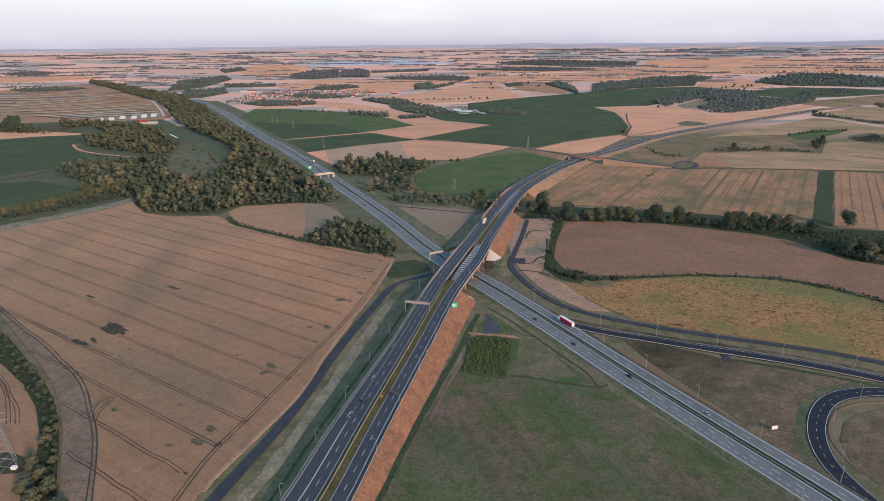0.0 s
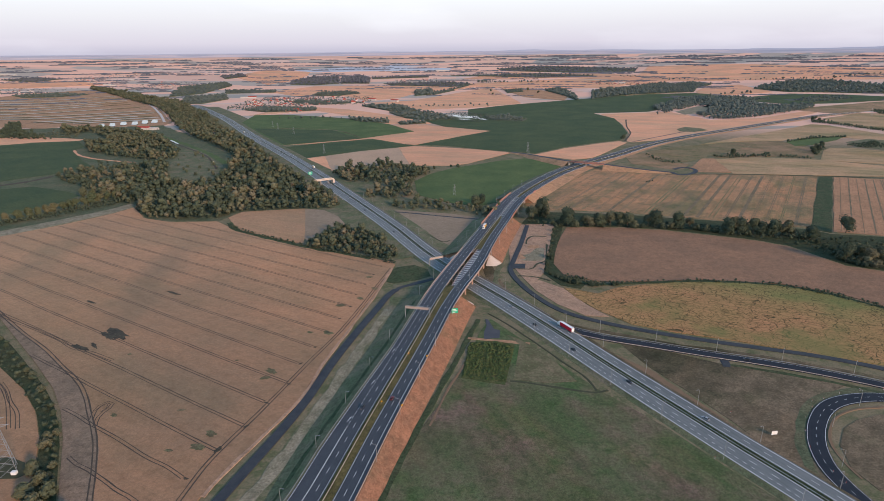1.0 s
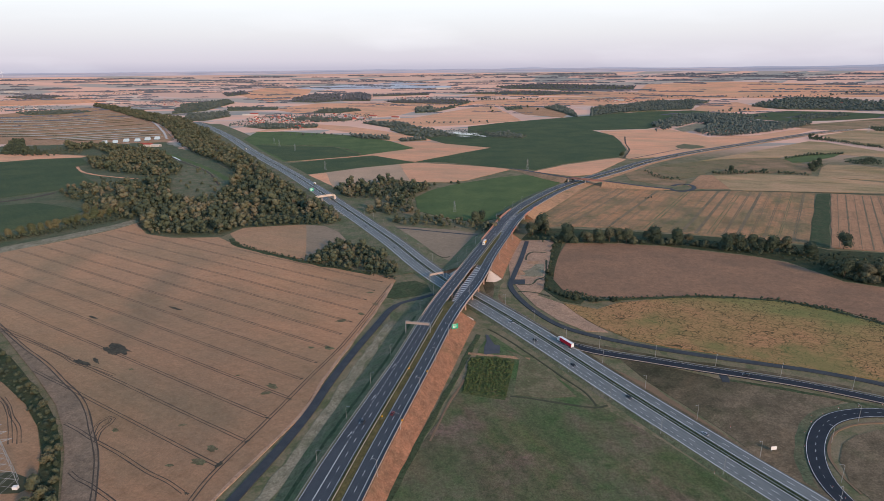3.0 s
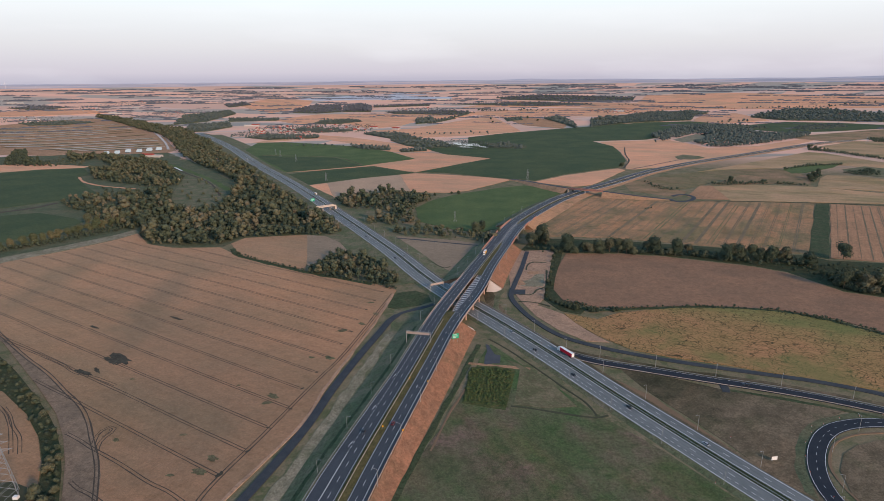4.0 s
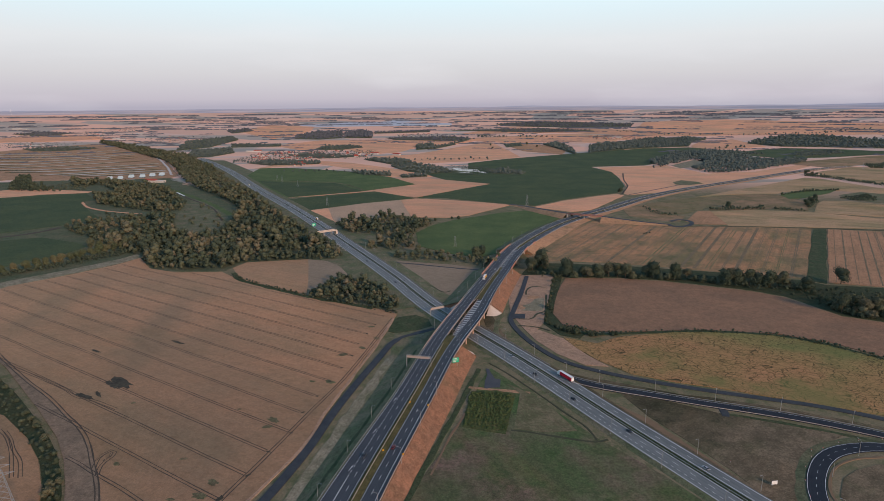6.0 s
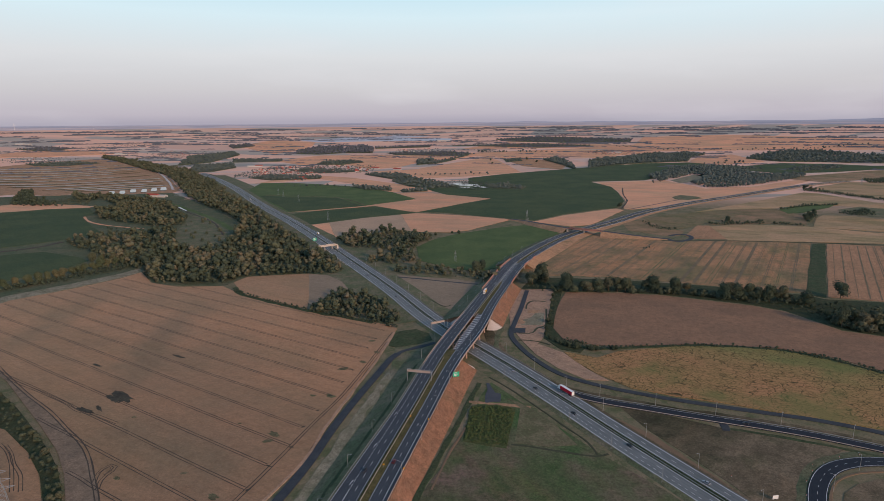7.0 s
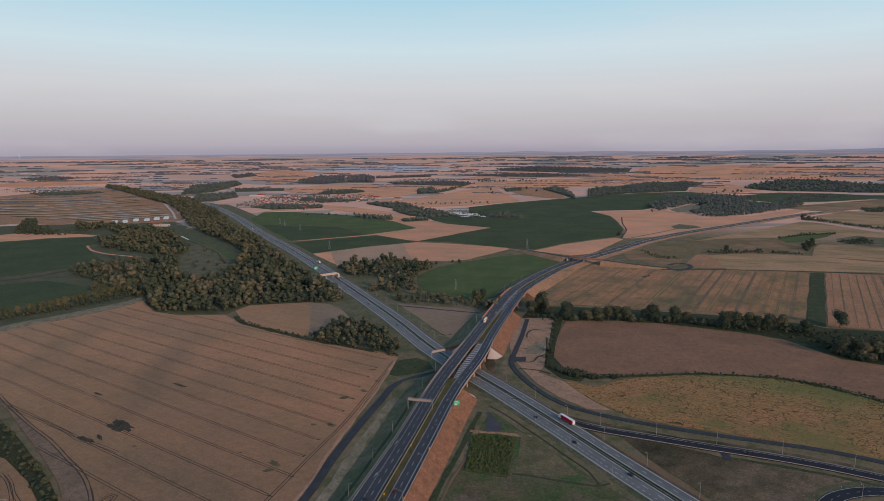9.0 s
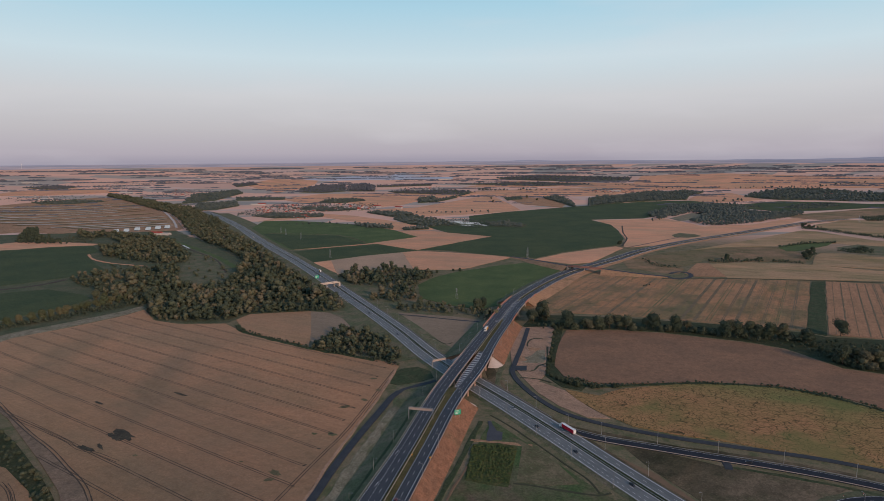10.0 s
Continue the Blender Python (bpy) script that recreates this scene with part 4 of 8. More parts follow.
for s_, face_ in ((B1A, 1), (B1B, -1), (B2A, 1), (B2B, -1)):
    z_ = A8.at(s_)[0].z + 0.3
    ends_ = [(13.8 + spread(s_) + 1.5 * z_, -z_), (12.6 + spread(s_), -0.6), (-14.4, -0.6), (-15.6 - 2.6 * z_, -z_)]
    v_ = [tuple(A8.at(s_ + face_ * (1.0 if up < -1 else 0.0), o, up)[0]) for o, up in ends_]
    tagged(part("embankment", (v_, [], [(0, 1, 2, 3)]), M_SOIL), "bare soil end of the embankment below the bridge", "embankment", kind="structure")



def gully(o):
    """Height below the road of the left slope at a distance beyond its edge."""
    return -0.1 - (o - 1.2) / 2.6


tagged(part("drain", ribbon(A8, 0, B1A - 12, [((lambda s: joined(-14.4)(s) - 8.2 - 0.5 * noise.noise((s * 0.05, 2, 0))), gully(8.2) + 0.05), ((lambda s: joined(-14.4)(s) - 7.0), gully(7.0) + 0.12),
                                              ((lambda s: joined(-14.4)(s) - 5.4 + 0.6 * noise.noise((s * 0.07, 5, 0))), gully(5.4) + 0.05)][::-1], 8), M_WEEDY), "dark overgrown drain along the slope of the raised road", "ditch", kind="structure")

E4 = A4.length
carriage("motorway", A4, 0, E4, 2.0, 11.0, M_ASPHALT2, "worn grey motorway carriageway",
         [(2.6, 0.30, 0, 0), (6.2, 0.24, 4, 8), (9.9, 0.34, 0, 0)])
carriage("motorway", A4, 0, E4, -14.0, -2.0, M_ASPHALT2, "worn grey motorway carriageway with an extra lane",
         [(-2.6, 0.30, 0, 0), (-6.3, 0.24, 4, 8), (-10.0, 0.30, 2, 2.5), (-13.4, 0.34, 0, 0)])
tagged(part("median", ribbon(A4, 0, E4, [(-2.0, -0.05), (0, 0.05), (2.0, -0.05)], 8), M_BANK), "dark overgrown median of the motorway", "median", kind="structure")
bank("verge", A4, 0, E4, 11.0, 3.0, M_DRY, "dry grass verge of the motorway")
bank("verge", A4, 0, E4, -14.0, 3.0, M_VERGE, "green grass verge of the motorway")


tagged(part("verge", ribbon(A4, 430, E4, [(11.0, -0.1), (30.0, -0.75), (62.0, -0.8), (64.0, -1.2)], 12), M_VERGE), "wide green verge beside the motorway", "verge", kind="structure")


tagged(part("verge", ribbon(A4, 430, E4, [(-64.0, -1.2), (-50.0, -0.8), (-30.0, -0.75), (-14.0, -0.1)], 12), M_VERGE), "wide green verge between wood and motorway", "verge", kind="structure")


def lane(name, pts, width, material, label, up=0.5):
    ln = Line([(*p[:2], up) for p in pts])
    ob = tagged(part(name, slab(ln, 0, ln.length, -width / 2, width / 2, 0, 0.8, 6), material), label, "road", kind="structure")
    return ln, ob


LOOP, _o = lane("slip_road", [(195.5, 210.4), (193.9, 217.8), (192.7, 236.7), (198.2, 256.3), (210.2, 275.8), (225.4, 290.9), (241.5, 298.2), (262.5, 300.2), (285.6, 295.1)], 9.4, M_FRESH, "dark asphalt loop of the slip road")
RAMP, _o = lane("slip_road", [(76.9, 409.8), (91.7, 395.9), (113.7, 381.7), (146.4, 368.2), (180.7, 354.6), (213.3, 342.5), (243.2, 329.7), (274.5, 313.1), (304.5, 293.7)], 9, M_FRESH, "dark asphalt slip road leaving the motorway")
SIDE, _o = lane("side_road", [(102.3, 667.4), (87.1, 603.2), (72.6, 549.3), (65.6, 517.8), (71.1, 482.5), (83.3, 448.6), (97.5, 424.9), (120.1, 406.9), (153.4, 389.1), (189.1, 374.2), (223.3, 361.8), (255.7, 350.1), (288.4, 332.4), (317.0, 308.6)], 4.9, M_TAR, "dark narrow service road", 0.6)
LEFT, _o = lane("side_road", [(-40.5, 473.5), (-46.3, 461.6), (-50.8, 444.7), (-56.4, 422.8), (-62.5, 399.9), (-71.0, 365.0), (-76.6, 338.5), (-82.3, 306.0), (-88.6, 279.6), (-95.6, 255.2), (-102.0, 234.5), (-108.4, 213.0)], 5.8, M_TAR, "dark service lane beside the wheat", 0.6)

# ---------------------------------------------------------------- road markings, rails
_o = tagged(part("lane_marking", ribbon(LOOP, 0, LOOP.length, [(-4.35, 0.02), (-4.15, 0.02)]), M_PAINT), "white painted edge line of the loop", "marking", kind="structure")
tagged(part("lane_marking", ribbon(LOOP, 0, LOOP.length, [(4.15, 0.02), (4.35, 0.02)]), M_PAINT), "white painted edge line of the loop", "marking", kind="structure")
tagged(part("lane_marking", dashes(LOOP, 2, LOOP.length, 0.0, 0.13, 2.5, 5, 0.02), M_PAINT), "white painted dashes of the loop", "marking", kind="structure")
for o_, d_ in ((-3.4, 0), (3.4, 0)):
    tagged(part("lane_marking", ribbon(RAMP, 10, RAMP.length, [(o_ - 0.1, 0.02), (o_ + 0.1, 0.02)]), M_PAINT), "white painted edge line of the slip road", "marking", kind="structure")


def hatch(line, s0, s1, lo, hi, step, label):
    """Diagonal white hatching on a paved gore."""
    verts, faces = [], []
    s = s0
    while s < s1:
        k = len(verts)
        a, b = (lo(s), hi(s))
        for q, o in ((s, a), (s + 1.4, a), (s + 5.4, b), (s + 4.0, b)):
            verts.append(tuple(line.at(q, o, 0.03)[0]))
        faces.append((k, k + 3, k + 2, k + 1))
        s += step
    tagged(part("lane_marking", (verts, [], faces), M_PAINT), label, "marking", kind="structure")


GORE0, GORE1 = GAP0, GAP1


def gore_edge(s):
    return 1.0 + 1.2 * min(max((292.0 - s) / 26.0, 0.0), 1.0)


def rail(line, s0, s1, off, label, material=None, high=0.75, posts=4.0):
    """Crash barrier: a ribbed beam on posts."""
    top = tagged(new("guard_rail"), label, "guard rail", "guard rails")
    fo = off if callable(off) else (lambda s: off)
    z = high
    prof = [((lambda s: fo(s) - 0.06), z - 0.3), ((lambda s: fo(s) - 0.1), z - 0.22), ((lambda s: fo(s) - 0.02), z - 0.15), ((lambda s: fo(s) - 0.1), z - 0.08),
            ((lambda s: fo(s) - 0.06), z), ((lambda s: fo(s) + 0.08), z), ((lambda s: fo(s) + 0.08), z - 0.3)]
    part("beam", ribbon(line, s0, s1, prof, 8.0, True), material or M_STEEL, top)
    verts, faces = [], []
    s = s0 + 1
    while s < s1:
        p, t, r = line.at(s, fo(s))
        k = len(verts)
        for zz in (-0.4, z - 0.05):
            for a, b in ((-0.08, -0.05), (0.08, -0.05), (0.08, 0.05), (-0.08, 0.05)):
                q = p + t * b + r * a
                verts.append((q.x, q.y, q.z + zz))
        for i in range(4):
            faces.append((k + i, k + (i + 1) % 4, k + 4 + (i + 1) % 4, k + 4 + i))
        faces.append((k + 4, k + 5, k + 6, k + 7))
        s += posts
    tagged(part("post", (verts, [], faces), M_STEEL, top), kind="stuff")
    return top


M_RAILWARM = plain("weathered_steel_rail", (0.62, 0.52, 0.45), (0.50, 0.42, 0.36), 3, 0.55, 0.3, 0.0)
rail(A8, 0, B1A, -1.0, "steel crash barrier along the median", M_RAILWARM)
rail(A8, B1B, E8, -1.0, "steel crash barrier along the median", M_RAILWARM)
rail(A8, 0, E8, swing(13.3), "steel crash barrier at the top of the soil slope", M_RAILWARM, 0.9)
rail(A8, 0, E8, joined(-15.0), "steel crash barrier beside the entry lane")
rail(A4, 0, E4, -1.2, "steel crash barrier in the motorway median")
rail(A4, 0, E4, 1.2, "steel crash barrier in the motorway median")
rail(A4, 120, E4, -14.8, "steel crash barrier at the motorway edge")
rail(A4, 250, E4, 11.8, "steel crash barrier at the motorway edge")
rail(RAMP, 20, RAMP.length, 4.8, "pale crash barrier along the slip road", M_RAILWARM)
rail(RAMP, 20, RAMP.length, -4.6, "crash barrier along the slip road")


# ---------------------------------------------------------------- bridges
def girder_bridge():
    """The long bridge that carries the new road over the motorway."""
    top = tagged(new("road_bridge"), "concrete girder bridge with two parted decks on columns", "bridge")
    for lo, hi in (((lambda s: -14.9), (lambda s: -2.8)), (gore_edge, swing(13.2))):
        part("deck", ribbon(A8, B1A - 4, B1B + 4, [(lo, -0.52), (hi, -0.52), (hi, -1.0), ((lambda s: hi(s) - 1.6), -2.0), ((lambda s: lo(s) + 1.6), -2.0), (lo, -1.0)], 8, True), M_CONCRETE, top)
    part("gore_paving", ribbon(A8, GORE0, GORE1, [(gore_edge, -0.03), (swing(2.8), -0.03), (swing(2.8), -0.5), (gore_edge, -0.5)], 6, True), M_ASPHALT, top, "paved gore with white hatching")
    for off, pan, q0, q1 in ((-14.9, 0.85, B1A - 14, B1B + 14), (-2.75, 0.35, GAP0, GAP1), (gore_edge, 0.35, GAP0, GAP1), (swing(13.4), 1.1, B1A - 14, B1B + 14)):
        fo = off if callable(off) else (lambda s, o=off: o)
        part("parapet", ribbon(A8, q0, q1, [((lambda s: fo(s) - 0.15), -0.6), ((lambda s: fo(s) - 0.15), pan), ((lambda s: fo(s) + 0.15), pan), ((lambda s: fo(s) + 0.15), -0.6)], 8, True), M_PARAPET, top, "pinkish concrete parapet")
    span = B1B - B1A
    for f in (0.22, 0.42, 0.62, 0.82):
        for off in (-12.2, -8.6, -5.0, 3.0, 7.0, 11.0):
            s = B1A + span * f
            p = A8.at(s, off + (spread(s) if off > 0 else 0))[0]
            bm = bmesh.new()
            rod(bm, (p.x, p.y, 0), (p.x, p.y, p.z - 1.9), 0.75, 0.7, 12)
            rod(bm, (p.x, p.y, p.z - 2.3), (p.x, p.y, p.z - 1.95), 0.8, 1.2, 12)
            part("column", bm, M_PIER, top, "reddish lit concrete column")
    for s in (B1A - 1, B1B + 1):
        for lo, hi in ((-14.6, -2.2), (0.6 + spread(s), 13.0 + spread(s))):
            a, t, r = A8.at(s, (lo + hi) / 2)
            m = Matrix.Translation((a.x, a.y, 0)) @ Matrix.Rotation(math.atan2(t.y, t.x), 4, "Z")
            bm = bmesh.new()
            box(bm, 0, 0, (a.z - 1.2) / 2 - 0.3, 1.6, hi - lo, a.z - 1.2, m)
            part("abutment", bm, M_CONCRETE, top)
    return top


def paved_cone(s, off, start, turn, reach, label):
    """Quarter cone of paving where the slope wraps round an abutment."""
    p, t, r = A8.at(s, off)
    ang = math.atan2(t.y, t.x)
    bm = bmesh.new()
    rings, n = 5, 12
    grid = []
    for i in range(rings + 1):
        row = []
        for j in range(n + 1):
            a = ang + radians(start + turn * j / n)
            d = reach * i / rings
            row.append(bm.verts.new((p.x + d * math.cos(a), p.y + d * math.sin(a), (p.z - 0.6) * (1 - i / rings) - 0.1)))
        grid.append(row)
    for i in range(rings):
        for j in range(n):
            if i == 0:
                if len({grid[0][j], grid[1][j], grid[1][j + 1]}) == 3:
                    bm.faces.new((grid[0][j], grid[1][j], grid[1][j + 1]))
            else:
                bm.faces.new((grid[i][j], grid[i + 1][j], grid[i + 1][j + 1], grid[i][j + 1]))
    bmesh.ops.recalc_face_normals(bm, faces=bm.faces[:])
    tagged(part("slope_paving", bm, M_PAVING), label, "paving", kind="structure")


# pink and red of the low sun are mixed into both concrete colours
M_PARAPET = plain("warm_parapet", (0.40, 0.31, 0.27), (0.34, 0.27, 0.235), 3)
M_PIER = plain("column_concrete", (0.52, 0.33, 0.26), (0.45, 0.30, 0.24), 2)
girder_bridge()
hatch(A8, GORE0 + 1, GORE1 - 7, (lambda s: gore_edge(s) + 0.4), swing(3.0), 5.6, "white diagonal hatching on the bridge gore")
paved_cone(B1B + 1, 13.2 + spread(B1B), 176, 94, 13.5, "pale paved cone below the far abutment")
paved_cone(B1A - 1, 13.2 + spread(B1A), 270, 94, 12.0, "pale paved cone below the near abutment")
paved_cone(B1A - 1, -14.9, 12, 78, 12.0, "pale paved cone below the near abutment")
paved_cone(B1B + 1, -14.9, 90, 75, 12.0, "pale paved cone below the far abutment")


def stream_bridge():
    top = tagged(new("road_bridge"), "concrete bridge over the stream with red brown noise screens", "bridge")
    part("deck", ribbon(A8, B2A - 4, B2B + 4, [(-14.9, -0.5), (13.2, -0.5), (13.2, -1.2), (11.0, -2.0), (-12.6, -2.0), (-14.9, -1.2)], 8, True), M_CONCRETE, top)
    part("gore_paving", ribbon(A8, B2A - 20, B2B + 20, [(-2.8, 0.0), (2.8, 0.0), (2.8, -0.5), (-2.8, -0.5)], 6, True), M_ASPHALT, top, "paved median with white hatching")
    for s in (B2A + 2, (B2A + B2B) / 2, B2B - 2):
        for off in (-12, -5, 4, 11):
            p = A8.at(s, off)[0]
            bm = bmesh.new()
            rod(bm, (p.x, p.y, -0.2), (p.x, p.y, p.z - 1.9), 0.7, 0.7, 10)
            part("column", bm, M_CONCRETE, top)
    for off, s0, s1 in ((-15.2, B2A - 40, B2B + 20), (13.6, B2A - 6, B2A + 32), (13.6, B2B - 14, B2B + 14), (13.6, B2B + 34, B2B + 50)):
        s = s0
        while s < s1 - 1:
            part("screen_panel", ribbon(A8, s, min(s + 3.85, s1), [(off - 0.1, -0.6), (off - 0.1, 2.3), (off + 0.1, 2.3), (off + 0.1, -0.6)], 4, True), M_RUST, top)
            p = A8.at(s, off)[0]
            bm = bmesh.new()
            box(bm, p.x, p.y, p.z + 0.9, 0.24, 0.24, 3.1)
            part("screen_post", bm, M_STEEL, top)
            s += 4


stream_bridge()
hatch(A8, B2A - 16, B2B + 12, (lambda s: -2.4), (lambda s: 2.4), 9.0, "white diagonal hatching in the paved median")


def crossing_bridge(name, line, s0, s1, half, label, panel, slabs, piers, deep=1.3):
    """A small bridge over a road: deck, two railings, columns and abutments."""
    top = tagged(new(name), label, "bridge")
    part("deck", ribbon(line, s0, s1, [(-half, 0), (half, 0), (half, -deep * 0.5), (half * 0.6, -deep), (-half * 0.6, -deep), (-half, -deep * 0.5)], 5, True), slabs, top)
    part("roadway", ribbon(line, s0, s1, [(-half + 0.8, 0.05), (half - 0.8, 0.05)], 5), M_TAR, top)
    for o in (-half, half):
        part("parapet", ribbon(line, s0, s1, [(o - 0.15, -0.7), (o - 0.15, 1.1), (o + 0.15, 1.1), (o + 0.15, -0.7)], 5, True), panel, top)
    for f in piers:
        s = s0 + (s1 - s0) * f
        for o in (-half * 0.5, half * 0.5):
            p = line.at(s, o)[0]
            bm = bmesh.new()
            rod(bm, (p.x, p.y, -0.2), (p.x, p.y, p.z - deep + 0.1), 0.6, 0.6, 10)
            part("column", bm, M_CONCRETE, top)
    for s in (s0, s1):
        p, t, r = line.at(s)
        m = Matrix.Translation((p.x, p.y, 0)) @ Matrix.Rotation(math.atan2(t.y, t.x), 4, "Z")
        bm = bmesh.new()
        box(bm, 0, 0, p.z / 2 - 0.4, 3.0, half * 2.1, p.z - 0.4, m, 0.15)
        part("abutment", bm, M_PAVING, top)


OVER = Line([(141.9, 1192.7, 1.0), (166.1, 1159.0, 3.0), (191.3, 1107.9, 6.0), (230.3, 1047.2, 8.0), (253.1, 1027.2, 8.4), (286.1, 1011.5, 8.0), (318.7, 994.5, 6.0), (353.2, 980.6, 3.5), (388.8, 972.1, 1.0)])
oa, ob_ = OVER.near(234.3, 1047.0), OVER.near(284.1, 1011.6)
crossing_bridge("overpass", OVER, oa, ob_, 5.0, "farm road overpass with red brown parapets", M_RUST, M_CONCRETE, (0.5,))
for s0, s1 in ((0, oa), (ob_, OVER.length)):
    bank("embankment", OVER, s0, s1, 4.6, 1.6, M_OCHRE, "ochre dry grass ramp of the overpass")
    bank("embankment", OVER, s0, s1, -4.6, 1.6, M_OCHRE, "ochre dry grass ramp of the overpass")
    tagged(part("road", slab(OVER, s0, s1, -4.6, 4.6, 0, 0.5), M_TAR), "narrow asphalt road on the ramp", "road", kind="structure")
TURN, _o = lane("side_road", [(390.7, 977.0), (395.8, 953.2), (413.3, 957.0), (434.1, 979.8), (438.4, 1004.5), (427.0, 1015.3), (404.6, 1001.0)], 7, M_TAR, "asphalt turning loop at the ramp's foot", 0.6)

FOOT = Line([(-209.5, 894.3, 7.0), (-200.9, 895.7, 7.5), (-187.3, 903.2, 8.0), (-173.5, 915.6, 7.5), (-167.4, 922.1, 7.0)])
crossing_bridge("overpass", FOOT, FOOT.near(-202.7, 895.8), FOOT.near(-171.7, 915.6), 3.2, "pale concrete overpass above the motorway", M_PAVING, M_PAVING, (0.35, 0.75), 1.6)
s4 = A4.near(-129.2, 806.1)
for k_ in range(4):
    p_, t_, r_ = A4.at(s4 + k_ * 14, -15.6)
    bm = bmesh.new()
    box(bm, 0, 0, 0.2, 5.0, 1.6, 1.6, Matrix.Translation(p_ - Vector((0, 0, 1))) @ Matrix.Rotation(math.atan2(t_.y, t_.x), 4, "Z"), 0.1)
    tagged(part("culvert_wall", bm, M_PAVING), "pale concrete wing wall beside the motorway", "wall", "culvert walls")

# ---------------------------------------------------------------- gantries, signs, lamps
M_SIGNGREEN = plain("green_sign", (0.02, 0.42, 0.24), (0.02, 0.37, 0.21), 2, 0.5)
M_WHITE = plain("white_paint", (0.80, 0.79, 0.77), (0.72, 0.71, 0.70), 2, 0.5)
M_YELLOW = plain("yellow_board", (0.70, 0.36, 0.02), (0.60, 0.30, 0.02), 1, 0.5)
M_SIGNBACK = plain("sign_back", (0.46, 0.36, 0.31), (0.40, 0.32, 0.28), 2, 0.6, 0.3, 0.2)
M_RED = plain("red_tarpaulin", (0.55, 0.015, 0.035), (0.46, 0.012, 0.03), 2, 0.5)
M_GLASSDARK = Nodes("dark_glass", 0.1, 0.5).done((0.02, 0.025, 0.03))
M_RUBBER = Nodes("rubber", 0.85, 0.2).done((0.02, 0.02, 0.021))
M_LAMP = plain("lamp_pole", (0.50, 0.48, 0.45), (0.42, 0.41, 0.39), 2, 0.5, 0.4, 0.4)


def gantry(line, s, lo, hi, high, label):
    top = tagged(new("sign_gantry"), label, "gantry", "sign gantries")
    p, t, r = line.at(s)
    m = Matrix.Translation(p) @ Matrix.Rotation(math.atan2(r.y, r.x), 4, "Z")
    for o in (lo, hi):
        bm = bmesh.new()
        box(bm, o, 0, high / 2 - 1.0, 0.45, 0.45, high + 2, m)
        part("leg", bm, M_STEEL, top)
    bm = bmesh.new()
    for yy, zz in ((-0.6, -0.8), (0.6, -0.8), (-0.6, 0.6), (0.6, 0.6)):
        box(bm, (lo + hi) / 2, yy, high + zz, hi - lo, 0.22, 0.22, m)
    n = int((hi - lo) / 1.5)
    for i in range(n):
        x = lo + (hi - lo) * i / n
        for yy in (-0.6, 0.6):
            rod(bm, m @ Vector((x, yy, high + (-0.8 if i % 2 else 0.6))), m @ Vector((x + (hi - lo) / n, yy, high + (0.6 if i % 2 else -0.8))), 0.07)
    part("truss", bm, M_STEEL, top)
    bm = bmesh.new()
    box(bm, (lo + hi) / 2 - 0.3, -0.85, high - 0.1, (hi - lo) * 0.93, 0.12, 1.9, m)
    part("sign_panel", bm, M_SIGNBACK, top, "warm grey back of the sign panels")


gantry(A8, A8.near(-10.8, 401.8), -19.6, -0.2, 7.4, "portal gantry with sign panels over the carriageway")
gantry(A4, A4.near(0.5, 538.6), -15.8, -0.6, 7.5, "portal gantry over the motorway carriageway")


def road_sign(x, y, z, w, h, high, face, label, material, bars=True):
    top = tagged(new("road_sign"), label, "road sign", "road signs")
    m = Matrix.Translation((x, y, z)) @ Matrix.Rotation(radians(face), 4, "Z")
    for o in (-w * 0.33, w * 0.33):
        bm = bmesh.new()
        rod(bm, m @ Vector((o, 0.1, -0.5)), m @ Vector((o, 0.1, high)), 0.09)
        part("post", bm, M_STEEL, top)
    bm = bmesh.new()
    box(bm, 0, 0, high, w, 0.1, h, m)
    board = part("board", bm, material, top)
    if bars:
        for i, (bw, bx) in enumerate(((0.55, -0.1), (0.7, 0.0), (0.4, -0.15))):
            bm = bmesh.new()
            box(bm, bx * w, -0.07, high + h * (0.28 - 0.28 * i), bw * w, 0.03, h * 0.12, m)
            part("lettering_bar", bm, M_WHITE, board)
    return top


p_ = A8.at(209.8, 17.2)[0]
road_sign(p_.x, p_.y, p_.z - 1.6, 5.0, 4.0, 4.6, 12, "green direction sign with white lettering bars", M_SIGNGREEN)
px_, py_ = -221.0, 971.4
road_sign(px_, py_, 0, 7.0, 5.0, 5.0, 35, "green direction sign beside the motorway", M_SIGNGREEN)
px_, py_ = 179.7, 264.7
road_sign(px_, py_, 0, 3.4, 2.2, 2.0, 8, "white information board in the grass", M_WHITE, False)


def marker(p, label):
    """Yellow warning board on a post."""
    top = tagged(new("warning_board"), label, "warning board", "warning boards")
    top.location = p
    bm = bmesh.new()
    rod(bm, (0, 0, -0.4), (0, 0, 1.2), 0.06)
    part("post", bm, M_STEEL, top)
    bm = bmesh.new()
    box(bm, 0, 0, 1.7, 1.0, 0.12, 1.0, Matrix.Rotation(radians(15), 4, "Z"), 0.03)
    part("board", bm, M_YELLOW, top)


for x_, y_, z_ in [(-35.8, 288.9, 6.4), (-22.9, 343.9, 7.2), (-23.8, 285.0, 6.3), (-10.7, 339.9, 7.2)]:
    marker((x_, y_, z_), "yellow warning board on a steel post by the carriageway")


